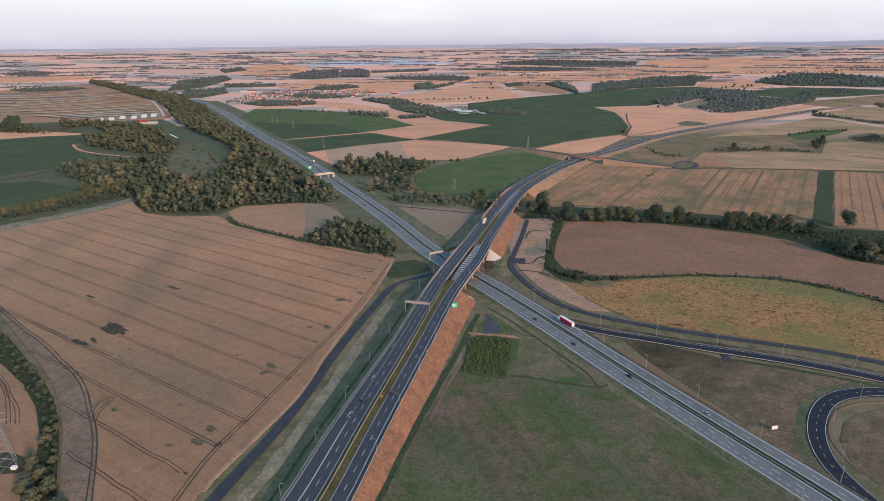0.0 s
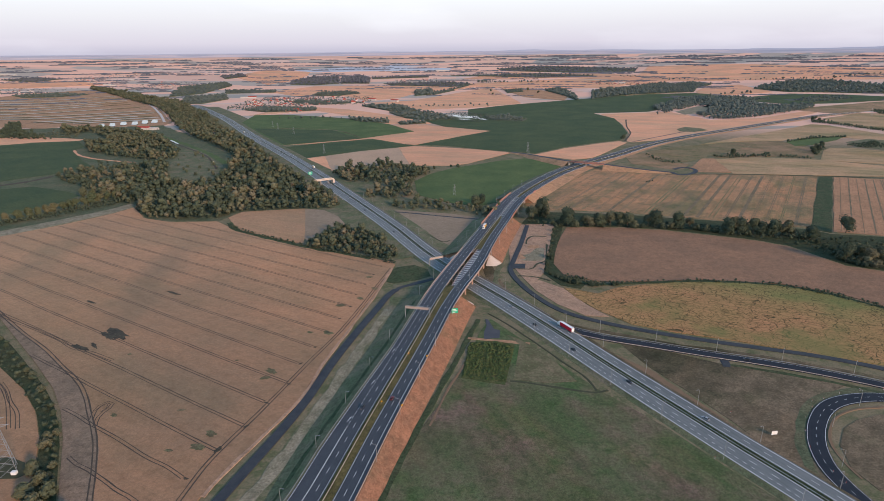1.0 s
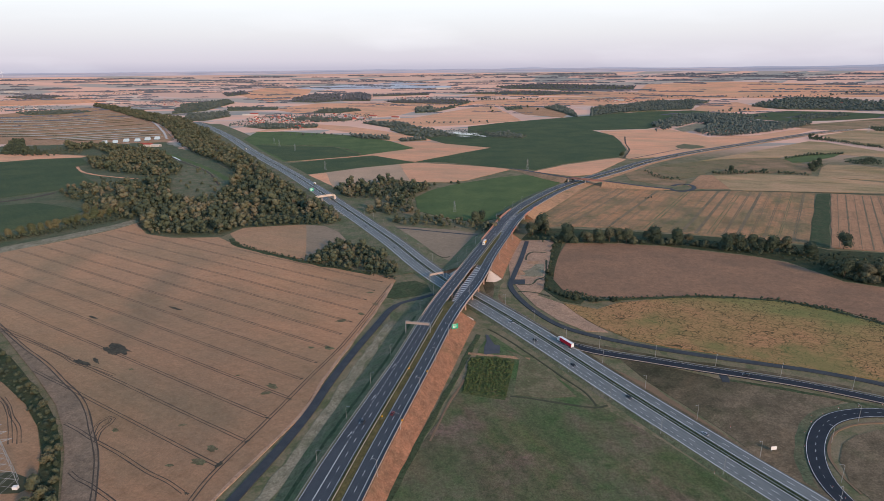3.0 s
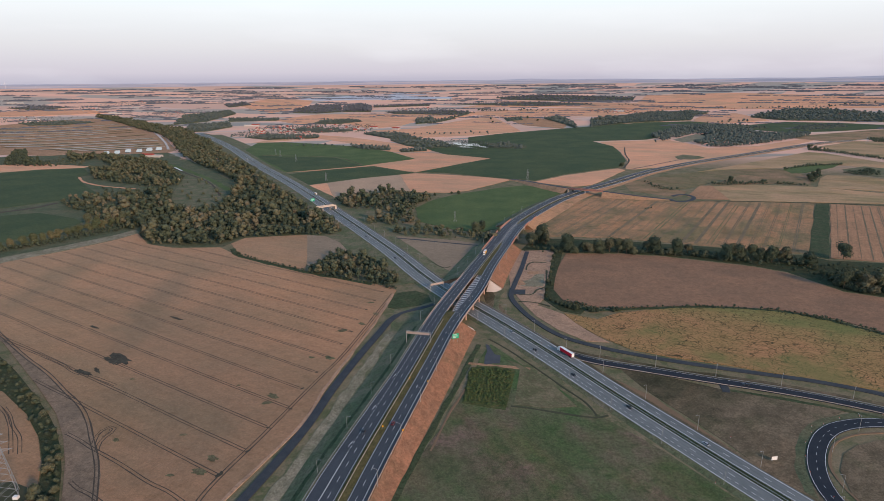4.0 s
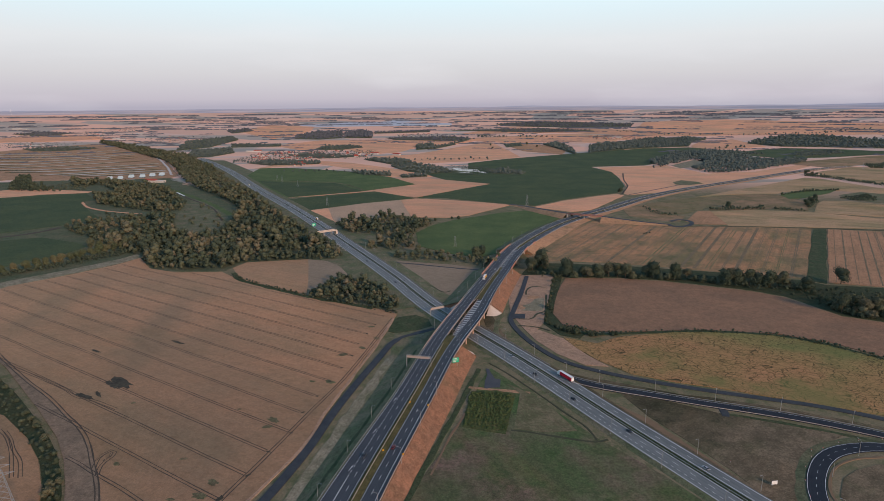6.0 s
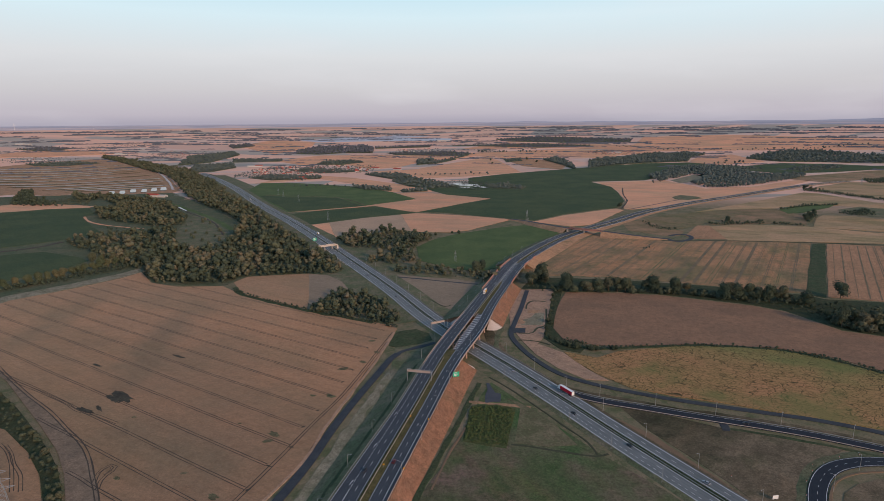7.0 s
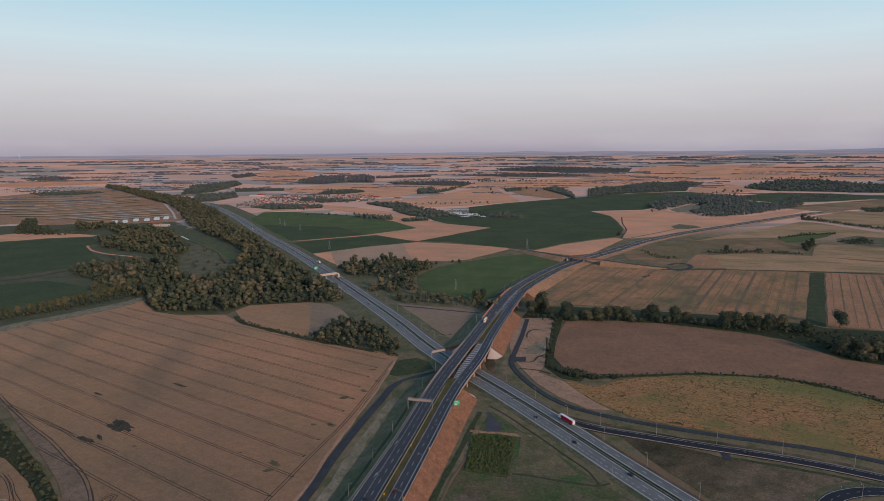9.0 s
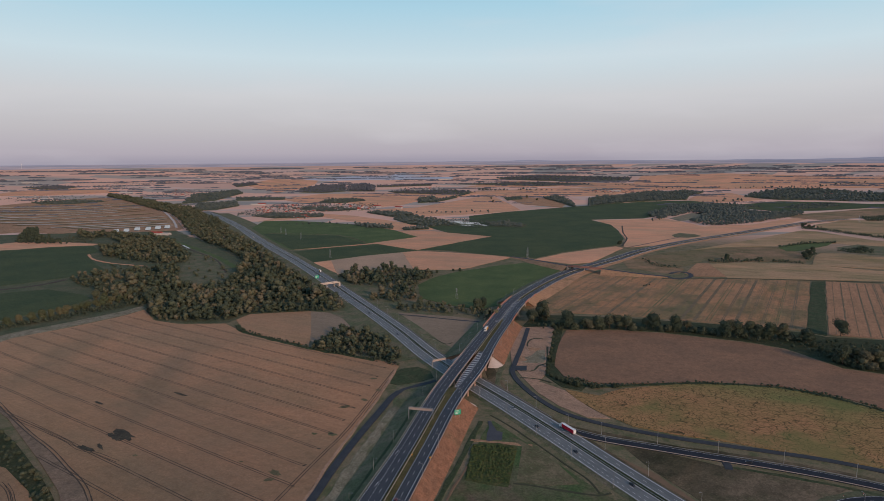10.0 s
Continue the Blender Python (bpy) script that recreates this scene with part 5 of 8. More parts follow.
def street_lamp():
    top = tagged(new("street_lamp"), "slim grey street lamp with a curved arm", "street lamp", "street lamps")
    bm = bmesh.new()
    rod(bm, (0, 0, -0.6), (0, 0, 9.6), 0.12, 0.07, 8)
    part("pole", bm, M_LAMP, top)
    bm = bmesh.new()
    rod(bm, (0, 0, 9.55), (0.5, 0, 10.1), 0.08, 0.07)
    rod(bm, (0.5, 0, 10.1), (1.9, 0, 10.3), 0.07, 0.06)
    part("arm", bm, M_LAMP, top)
    bm = bmesh.new()
    box(bm, 2.2, 0, 10.32, 0.9, 0.32, 0.16, None, 0.04)
    part("lamp_head", bm, M_STEEL, top)
    return top


LAMP = None
for line, off, at, s0, s1 in ((A8, -20.2, (-66.5, 252.9, 2.0), 0, 700), (A8, 14.3, (-33.9, 241.3, 4.6), 0, 300), (A8, 17.8, (47.1, 544.3, 8.0), B1B, B1B + 260),
                              (A4, -16.2, (104.7, 317.6, 0.6), 0, 330), (A4, 13.2, (147.5, 294.7, 0.6), 0, 330), (A4, 13.2, (-30.4, 625.1, 0.6), 430, 720),
                              (RAMP, -7.0, (114.9, 388.0), 40, 700), (LOOP, 7.0, (195.9, 238.7), 0, 400)):
    s_ = line.near(*at[:2])
    s_ -= int((s_ - s0) / 40.0) * 40.0
    while s_ < min(s1, line.length):
        p, t, r = line.at(s_, off)
        z0 = p.z - (3.2 if abs(off) > 20 else 1.2 if abs(off) > 16.5 else 0.3)
        ang = math.degrees(math.atan2(r.y, r.x)) + (0 if off < 0 else 180)
        m = pose(p.x, p.y, z0, 0, 0, ang)
        if LAMP is None:
            LAMP = street_lamp()
            LAMP.matrix_basis = m
        else:
            copy_thing(LAMP, m)
        s_ += 40.0


# ---------------------------------------------------------------- vehicles
def wheel(parent, x, y, r, w=0.28):
    bm = bmesh.new()
    rod(bm, (x, y - w / 2, r), (x, y + w / 2, r), r, r, 14)
    tyre = part("wheel", bm, M_RUBBER, parent, "black tyre")
    bm = bmesh.new()
    rod(bm, (x, y - w / 2 - 0.01, r), (x, y + w / 2 + 0.01, r), r * 0.55, r * 0.55, 10)
    part("rim", bm, M_STEEL, tyre)


def hull(sections, width):
    """Lofts rounded cross-sections (x, z low, z high, half width low, half width high) along a body."""
    bm = bmesh.new()
    rows = []
    for x, z0, z1, w0, w1 in sections:
        rows.append([bm.verts.new((x, s * w, z)) for s, w, z in ((-1, w0 * 0.96, z0), (-1, w0, z0 + (z1 - z0) * 0.35), (-1, w1, z1 - 0.06), (-1, w1 * 0.85, z1),
                                                               (1, w1 * 0.85, z1), (1, w1, z1 - 0.06), (1, w0, z0 + (z1 - z0) * 0.35), (1, w0 * 0.96, z0))])
    for a, b in zip(rows, rows[1:]):
        for i in range(8):
            bm.faces.new((a[i], a[(i + 1) % 8], b[(i + 1) % 8], b[i]))
    bm.faces.new(rows[0])
    bm.faces.new(rows[-1][::-1])
    bmesh.ops.recalc_face_normals(bm, faces=bm.faces[:])
    return bm


def car(paint, label):
    top = tagged(new("car"), label, "car", "cars on the roads")
    part("body", hull([(-2.15, 0.35, 0.85, 0.80, 0.74), (-1.9, 0.28, 0.98, 0.88, 0.84), (-0.6, 0.25, 0.95, 0.9, 0.88), (0.9, 0.25, 0.92, 0.9, 0.87), (1.8, 0.28, 0.80, 0.88, 0.8), (2.2, 0.35, 0.65, 0.78, 0.7)], 1.8), paint, top)
    part("cabin", hull([(-1.95, 0.9, 1.0, 0.78, 0.7), (-1.35, 0.9, 1.42, 0.8, 0.64), (0.1, 0.9, 1.46, 0.82, 0.66), (1.05, 0.88, 0.95, 0.8, 0.72)], 1.6), M_GLASSDARK, top, "dark window band")
    part("roof", hull([(-1.45, 1.40, 1.45, 0.62, 0.6), (-0.6, 1.44, 1.51, 0.64, 0.62), (0.15, 1.42, 1.48, 0.64, 0.62)], 1.3), paint, top)
    for x in (-1.35, 1.35):
        for y in (-0.82, 0.82):
            wheel(top, x, y, 0.32, 0.2)
    for y in (-0.6, 0.6):
        bm = bmesh.new()
        box(bm, 2.16, y, 0.58, 0.1, 0.32, 0.14)
        part("headlight", bm, M_WHITE, top)
    return top


def lorry(length, cab, load, label):
    """Articulated lorry: cab in front, curtain-sided trailer behind; x is ahead."""
    top = tagged(new("lorry"), label, "lorry", "lorries on the roads")
    h = length / 2
    part("cab", hull([(h - 2.4, 0.5, 3.7, 1.2, 1.15), (h - 1.6, 0.5, 3.8, 1.24, 1.15), (h - 0.35, 0.45, 3.1, 1.24, 1.15), (h, 0.5, 1.7, 1.2, 1.18)], 2.5), cab, top)
    bm = bmesh.new()
    box(bm, h - 0.14, 0, 2.35, 0.2, 2.1, 0.95, None, 0.05)
    part("windscreen", bm, M_GLASSDARK, top)
    bm = bmesh.new()
    box(bm, -1.5, 0, 2.55, length - 3.1, 2.52, 2.75, None, 0.05)
    trailer = part("trailer", bm, load, top)
    bm = bmesh.new()
    box(bm, -1.5, 0, 3.96, length - 3.0, 2.5, 0.08, None, 0.02)
    part("trailer_roof", bm, M_WHITE, trailer, "pale trailer roof")
    bm = bmesh.new()
    box(bm, -h + 0.02, 0, 2.5, 0.1, 2.45, 2.7, None, 0.02)
    part("rear_door", bm, M_WHITE, trailer, "white rear doors")
    bm = bmesh.new()
    box(bm, -0.8, 0, 1.0, length - 2.2, 1.0, 0.25)
    part("chassis", bm, M_RUBBER, top)
    for x in (h - 1.3, h - 4.8, -h + 1.6, -h + 2.9, -h + 4.2):
        for y in (-1.05, 1.05):
            wheel(top, x, y, 0.5, 0.32)
    return top


def on_road(line, at, off, ahead):
    s = line.near(*at[:2])
    p, t, r = line.at(s, off)
    ang = math.degrees(math.atan2(t.y, t.x)) + (0 if ahead else 180)
    return pose(p.x, p.y, p.z + 0.03, 0, 0, ang)


M_CARDARK = plain("dark_car_paint", (0.03, 0.035, 0.045), (0.04, 0.045, 0.055), 1, 0.3, 0.5, 0.2, 0)
M_CARGREY = plain("silver_car_paint", (0.42, 0.43, 0.45), (0.38, 0.39, 0.41), 1, 0.3, 0.5, 0.3, 0)
M_CARRED = plain("maroon_car_paint", (0.16, 0.015, 0.02), (0.13, 0.012, 0.018), 1, 0.3, 0.5, 0.1, 0)
RED = lorry(16.5, M_WHITE, M_RED, "white lorry with a red curtain-sided trailer on the motorway")
RED.matrix_basis = on_road(A4, (91.2, 391.2, 1.0), 8.2, True)
CARGO = lorry(11.0, M_WHITE, M_YELLOW, "short white lorry with an orange box body")
CARGO.matrix_basis = on_road(A8, (44.4, 635.4, 8.6), -8.6, False)
DARK = car(M_CARDARK, "dark saloon car on the road")
DARK.matrix_basis = on_road(A4, (68.3, 400.2, 1.0), -8, False)
GREY = car(M_CARGREY, "silver car on the road")
GREY.matrix_basis = on_road(A4, (55.2, 432.6, 1.0), -4.4, False)
MAROON = car(M_CARRED, "maroon car on the road")
MAROON.matrix_basis = on_road(A8, (-27.5, 292.4, 6.0), 5.2, True)
for car_, line, at, off, ahead in ((DARK, A4, (88.4, 360.0, 1.0), -8.0, False), (DARK, A4, (122.5, 318.6, 1.0), -4.4, False), (GREY, A4, (150.1, 280.7, 1.0), 4.4, True),
                                   (DARK, A8, (-48.3, 287.0, 6.0), -8.6, False), (GREY, A4, (-46.6, 649.4, 1.0), 4.4, True), (DARK, A4, (-62.3, 638.6, 1.0), -8.2, False),
                                   (GREY, A4, (-141.5, 804.5, 1.0), -4.4, False), (DARK, A4, (-97.4, 740.7, 1.0), -8, False), (GREY, A8, (58.4, 670.4, 8.0), -4.8, False),
                                   (DARK, RAMP, (205.1, 339.9), 0, False), (GREY, A4, (-220.7, 991.0, 1.0), -8, False)):
    copy_thing(car_, on_road(line, at, off, ahead))
for at, off, ahead in (((-384.1, 1281.6, 1.0), 8.2, True), ((-416.9, 1350.5, 1.0), -8.2, False), ((-501.7, 1523.5, 1.0), -8.2, False), ((-237.6, 1032.9, 1.0), 8.2, True)):
    copy_thing(CARGO if rng.random() < 0.4 else GREY, on_road(A4, at, off, ahead))


# ---------------------------------------------------------------- delineator posts
def delineator():
    top = tagged(new("marker_post"), "white roadside marker post with a red band", "marker post", "marker posts")
    bm = bmesh.new()
    box(bm, 0, 0, 0.45, 0.16, 0.12, 1.3, None, 0.02)
    part("post", bm, M_WHITE, top)
    bm = bmesh.new()
    box(bm, 0, 0, 0.95, 0.34, 0.22, 0.36, None, 0.03)
    part("reflector", bm, M_REFLECTOR, top, "red reflector band")
    return top


M_REFLECTOR = plain("red_reflector", (0.62, 0.12, 0.08), (0.55, 0.10, 0.07), 0.3, 0.4)
POST = delineator()
for i_, (x_, y_) in enumerate([(193.0, 254.5), (198.8, 268.3), (206.4, 280.7), (215.9, 290.5), (228.1, 299.0), (241.4, 304.8), (255.3, 307.1), (270.5, 308.1), (193.3, 235.5), (194.2, 227.5), (166.3, 286.2), (139.5, 246.7), (114.7, 459.8), (77.4, 412.8), (219.7, 296.8)]):
    m_ = pose(x_, y_, 0.1, 0, 0, 30 * i_)
    if i_:
        copy_thing(POST, m_)
    else:
        POST.matrix_basis = m_


# ---------------------------------------------------------------- arrows and the solid line where the entry lane starts
SOLID = A8.near(-56.1, 265.5)
tagged(part("lane_marking", ribbon(A8, 0, SOLID, [(-10.66, 0.03), (-10.34, 0.03)], 8), M_PAINT), "solid white line beside the entry lane", "marking", kind="structure")


def arrow(s, off, lean):
    """Painted lane-change arrow on the entry lane."""
    outline = ((0, -0.12), (3.4, -0.12), (3.4, -0.5), (5.2, 0.1), (3.4, 0.6), (3.4, 0.2), (0, 0.12))
    verts = [tuple(A8.at(s + a, off + b + lean * a, 0.032)[0]) for a, b in outline]
    tagged(part("lane_marking", (verts, [], [tuple(range(7))[::-1]]), M_PAINT), "white painted lane arrow", "marking", kind="structure")


for s_ in (SOLID + 6, SOLID + 44, SOLID + 84):
    arrow(s_, -12.2, 0.12)

# ---------------------------------------------------------------- trees
def crown_mesh(seed, height, width, lobes, leaves, leaf, low=0.12):
    """Crown of several overlapping boughs: small bent leaf sprays over a rough dark heart. Gives verts, faces, heart verts, heart faces."""
    r = np.random.RandomState(seed)
    cs, rs = [], []
    for i in range(lobes):
        a = r.uniform(0, 2 * math.pi)
        f = r.uniform(0, 1)
        z = height * (low + 0.22 + 0.52 * f)
        d = width * 0.5 * r.uniform(0.15, 0.62) * (1.1 - 0.75 * f)
        cs.append((d * math.cos(a), d * math.sin(a), z))
        rs.append(width * r.uniform(0.17, 0.30))
    cs.append((0, 0, height * 0.68))
    rs.append(width * 0.27)
    cs, rs = np.array(cs), np.array(rs)
    verts, faces = [], []
    made = tries = 0
    while made < leaves and tries < leaves * 8:
        tries += 1
        i = r.randint(len(rs))
        n = r.normal(size=3)
        n /= np.linalg.norm(n)
        p = cs[i] + n * rs[i] * np.array((1, 1, 0.85)) * r.uniform(0.80, 1.14)
        if p[2] < height * low or (np.linalg.norm((p - cs) / rs[:, None], axis=1) < 0.72).any():
            continue
        made += 1
        n = n + r.normal(size=3) * 0.38
        n /= np.linalg.norm(n)
        u = np.cross(n, r.normal(size=3))
        u /= np.linalg.norm(u)
        v = np.cross(n, u)
        s = leaf * r.uniform(0.6, 1.25)
        k = len(verts)
        bend = n * s * 0.25
        verts += [tuple(p - u * s * 0.6 - bend), tuple(p - v * s * 0.45), tuple(p + u * s * 0.6 - bend), tuple(p + v * s * 0.45)]
        faces.append((k, k + 1, k + 2, k + 3))
    hv, hf = [], []
    ico = bmesh.new()
    bmesh.ops.create_icosphere(ico, subdivisions=1, radius=1.0)
    iv, jf = [tuple(v.co) for v in ico.verts], [tuple(v.index for v in f.verts) for f in ico.faces]
    ico.free()
    for c, q in zip(cs, rs):
        k = len(hv)
        for x, y, z in iv:
            g = q * r.uniform(0.62, 0.90)
            hv.append((c[0] + x * g, c[1] + y * g, max(c[2] + z * g * 0.85, height * low)))
        hf += [tuple(k + i for i in f) for f in jf]
    return verts, faces, hv, hf


def trunk_mesh(height, seed):
    r = random.Random(seed)
    bm = bmesh.new()
    rod(bm, (0, 0, -0.4), (0.1, 0.05, height * 0.3), height * 0.026, height * 0.02, 8)
    rod(bm, (0.1, 0.05, height * 0.3), (0, 0, height * 0.75), height * 0.02, height * 0.006, 7)
    for i in range(6):
        a, z = i * 1.05 + r.uniform(-0.3, 0.3), height * r.uniform(0.25, 0.5)
        d = height * r.uniform(0.16, 0.24)
        rod(bm, (0.05, 0.03, z), (d * math.cos(a), d * math.sin(a), z + height * r.uniform(0.14, 0.24)), height * 0.01, height * 0.004, 5)
    return bm


def tree(seed, height, width, material, label, name="tree", leaves=620, leaf=0.85, low=0.07, category="tree"):
    top = tagged(new(name), label, category, "trees along fields and stream")
    part("trunk", trunk_mesh(height, seed), M_BARK, top)
    v, f, hv, hf = crown_mesh(seed, height, width, 9, leaves, leaf, low)
    crown = part("crown", (v, [], f), material, top)
    part("inner_foliage", (hv, [], hf), material, crown)
    return top


KINDS = [tree(3, 12.5, 14.5, M_LEAF, "broad olive green deciduous tree beside the fields"),
         tree(5, 11.5, 12.5, M_LEAF2, "rounded dark green deciduous tree beside the fields"),
         tree(8, 13.0, 12.5, M_LEAF, "tall olive green deciduous tree beside the fields"),
         tree(11, 11.0, 10.0, M_LEAF3, "yellowing deciduous tree in the row beside the track"),
         tree(14, 6.0, 7.5, M_LEAF, "low spreading olive green bush", "bush", 300, 0.8, 0.02, "bush"),
         tree(17, 5.0, 6.5, M_LEAF2, "low dark green bush", "bush", 260, 0.8, 0.02, "bush")]
USED = set()


def plant(kind, x, y, size=1.0):
    q, k = site(x, y)
    m = pose(q.x, q.y, q.z, 0, 0, rng.uniform(0, 360)) @ Matrix.Diagonal((size * k * rng.uniform(0.9, 1.1), size * k * rng.uniform(0.9, 1.1), size * k * rng.uniform(0.88, 1.12), 1))
    if kind not in USED:
        USED.add(kind)
        KINDS[kind].matrix_basis = m
    else:
        copy_thing(KINDS[kind], m)


# stream trees
for kind, spots in ((0, [(175.0, 660.4), (200.8, 664.3), (246.0, 662.8), (218.7, 656.7), (113.5, 696.5), (457.5, 627.0), (379.5, 618.8), (291.9, 656.7)]),
                    (1, [(122.1, 706.6), (128.8, 717.0), (150.0, 665.9), (184.9, 660.1), (274.0, 648.1), (324.3, 629.0), (358.8, 621.5), (371.4, 619.1), (251.1, 658.0), (335.9, 626.5), (402.7, 603.8)]),
                    (2, [(109.3, 701.8), (130.4, 701.1), (168.9, 662.9), (210.1, 659.3), (330.6, 628.8), (384.5, 616.6), (350.5, 623.9), (395.2, 532.5), (411.5, 524.2), (424.4, 527.0), (412.0, 536.9)]),
                    (4, [(133.0, 668.8), (140.6, 666.2), (158.3, 660.9), (226.5, 654.2), (258.5, 650.9), (267.5, 648.3), (294.9, 643.0), (303.9, 638.3), (313.5, 633.6), (343.2, 622.0), (391.5, 612.3), (397.2, 606.0), (397.1, 543.9), (399.6, 530.8), (414.2, 516.5), (430.2, 523.7), (433.7, 517.5)]),
                    (5, [(135.0, 661.7), (154.5, 658.7), (190.3, 655.3), (236.4, 653.9), (279.6, 645.7), (309.4, 635.9), (364.1, 617.2), (402.9, 590.1), (400.8, 575.2), (401.6, 564.3), (422.3, 531.8), (397.9, 554.0), (404.7, 518.2), (400.8, 524.5)])):
    for x_, y_ in spots:
        plant(kind, x_, y_, rng.uniform(0.95, 1.45))
# bushes round the oat field and along the ditches
for x_, y_ in [(112.3, 488.2), (114.8, 485.4), (118.0, 484.0), (120.3, 482.6), (131.4, 478.4), (134.1, 477.0), (138.0, 476.9), (152.3, 477.9), (155.7, 479.1), (102.5, 532.3), (98.8, 517.0), (100.7, 506.6), (104.7, 499.4), (108.5, 492.4), (109.8, 548.3)]:
    plant(5, x_, y_, rng.uniform(0.7, 1.15))
for x_, y_ in [(129.7, 643.7), (125.3, 626.5), (120.9, 606.1), (116.6, 588.8), (112.4, 572.4), (107.9, 556.7), (135.7, 661.6)]:
    plant(4, x_, y_, rng.uniform(0.45, 0.7))
# row of yellowing trees behind the grassy track
for x_, y_ in [(-561.6, 683.7), (-554.7, 693.2), (-546.1, 702.9), (-536.3, 710.2), (-529.8, 723.1), (-523.3, 731.0), (-520.0, 741.8), (-514.8, 750.1), (-509.4, 758.6), (-505.5, 767.2), (-501.5, 776.1), (-495.9, 785.1), (-489.3, 794.2), (-484.2, 803.7), (-478.2, 813.2), (-472.8, 823.1)]:
    plant(3, x_, y_, rng.uniform(1.1, 1.5))
for x_, y_ in [(-470.6, 829.8), (-445.3, 818.7), (-518.8, 824.8), (-510.2, 831.3), (-492.5, 830.6)]:
    plant(2 if rng.random() < 0.5 else 3, x_, y_, rng.uniform(1.0, 1.3))
# overgrown ditch at the corner of the wheat
for x_, y_ in [(-357.6, 411.8), (-340.3, 397.1), (-327.2, 385.9), (-314.9, 374.4), (-303.8, 364.3), (-295.1, 356.3), (-285.4, 347.7), (-275.6, 338.8), (-267.9, 331.6), (-260.0, 324.0), (-251.9, 316.1), (-243.8, 307.8), (-235.7, 299.3), (-228.2, 290.6), (-221.1, 281.3), (-214.9, 271.9), (-206.8, 257.4), (-199.3, 244.1), (-196.1, 235.8)]:
    plant(rng.choice((4, 5)), x_, y_, rng.uniform(0.45, 0.7))
for x_, y_, s_ in ((-213.1, 259.8, 0.9), (-216.8, 267.0, 0.8), (-207.2, 240.8, 1.0), (-197.1, 231.8, 1.1), (-200.8, 225.0, 1.1), (-188.1, 224.1, 1.2), (-191.4, 216.9, 1.2), (-176.3, 211.5, 1.1)):
    plant(4, x_, y_, s_)
# single trees and bushes further out
for x_, y_ in [(759.6, 1171.8), (781.5, 1213.4), (736.0, 1146.1), (800.7, 1227.2), (748.6, 1172.4), (1055.4, 1680.5), (1081.0, 1706.6), (1057.7, 1653.0), (574.6, 1141.6), (416.9, 1339.4), (251, 3016), (242, 2786), (446, 3075), (467, 2868), (55.4, 771.4), (44.7, 759.6)]:
    plant(rng.choice((0, 1)), x_, y_, rng.uniform(0.7, 1.0))
for x_, y_ in [(602.9, 1120.9), (655.9, 1118.1), (918.3, 1235.6), (917.2, 1251.2), (17.8, 1040.0), (-12.6, 1020.5), (29.8, 1034.2)]:
    plant(5, x_, y_, rng.uniform(0.8, 1.2))
for x_, y_ in ((329.3, 903.5), (323.6, 900.7), (335.0, 906.4)):
    plant(5, x_, y_, rng.uniform(0.4, 0.55))


# ---------------------------------------------------------------- woods
def inside(x, y, poly):
    hit = False
    for (x0, y0), (x1, y1) in zip(poly, poly[1:] + poly[:1]):
        if (y0 > y) != (y1 > y) and x < (x1 - x0) * (y - y0) / (y1 - y0) + x0:
            hit = not hit
    return hit


SPRAYS = [crown_mesh(40 + i, h, w, 6, 104, 1.35, 0.03) for i, (h, w) in enumerate(((14, 13), (12, 14), (16, 14), (11, 12), (15, 15), (9, 11)))]
SPRAYS = [(np.array(v), np.array(f), np.array(hv), np.array(hf)) for v, f, hv, hf in SPRAYS]
MIDS = [crown_mesh(90 + i, h, w, 3, 48, 1.8, 0.02) for i, (h, w) in enumerate(((12, 13), (10, 14), (14, 13), (9, 12)))]
MIDS = [(np.array(v), np.array(f), np.array(hv), np.array(hf)) for v, f, hv, hf in MIDS]
LOWS = [crown_mesh(70 + i, h, w, 2, 24, 1.9, 0.02) for i, (h, w) in enumerate(((9, 11), (8, 12), (11, 11), (7, 10)))]
FARS = [crown_mesh(150 + i, h, w, 3, 9, 1.7, 0.02) for i, (h, w) in enumerate(((10, 14), (9, 15), (12, 14), (8, 13), (11, 16)))]
FARS = [(np.array(v), np.array(f), np.array(hv), np.array(hf)) for v, f, hv, hf in FARS]
LOWS = [(np.array(v), np.array(f), np.array(hv), np.array(hf)) for v, f, hv, hf in LOWS]


def belt_mesh(seed, long=46.0, wide=11.0, high=9.5):
    """A stretch of far hedge or wood edge: one ragged mound with lumpy crowns."""
    r = np.random.RandomState(seed)
    verts, faces, n, m = [], [], 9, 4
    for i in range(n):
        x = (i / (n - 1) - 0.5) * long
        taper = max(0.15, 1 - abs(i / (n - 1) - 0.5) ** 4 * 14) * r.uniform(0.6, 1.1)
        for j in range(m):
            a = math.pi * j / (m - 1)
            verts.append((x + r.uniform(-1, 1), math.cos(a) * wide / 2 * r.uniform(0.7, 1.1), math.sin(a) ** 0.7 * high * taper * r.uniform(0.8, 1.1)))
    for i in range(n - 1):
        for j in range(m - 1):
            k = i * m + j
            faces.append((k, k + m, k + m + 1, k + 1))
    return np.array(verts), np.array(faces), np.array(((-5.0, 0, 0), (5, 0, 0), (0, 0, 3.0))), np.array(((0, 1, 2),))


BELTS = [belt_mesh(120 + i) for i in range(6)]


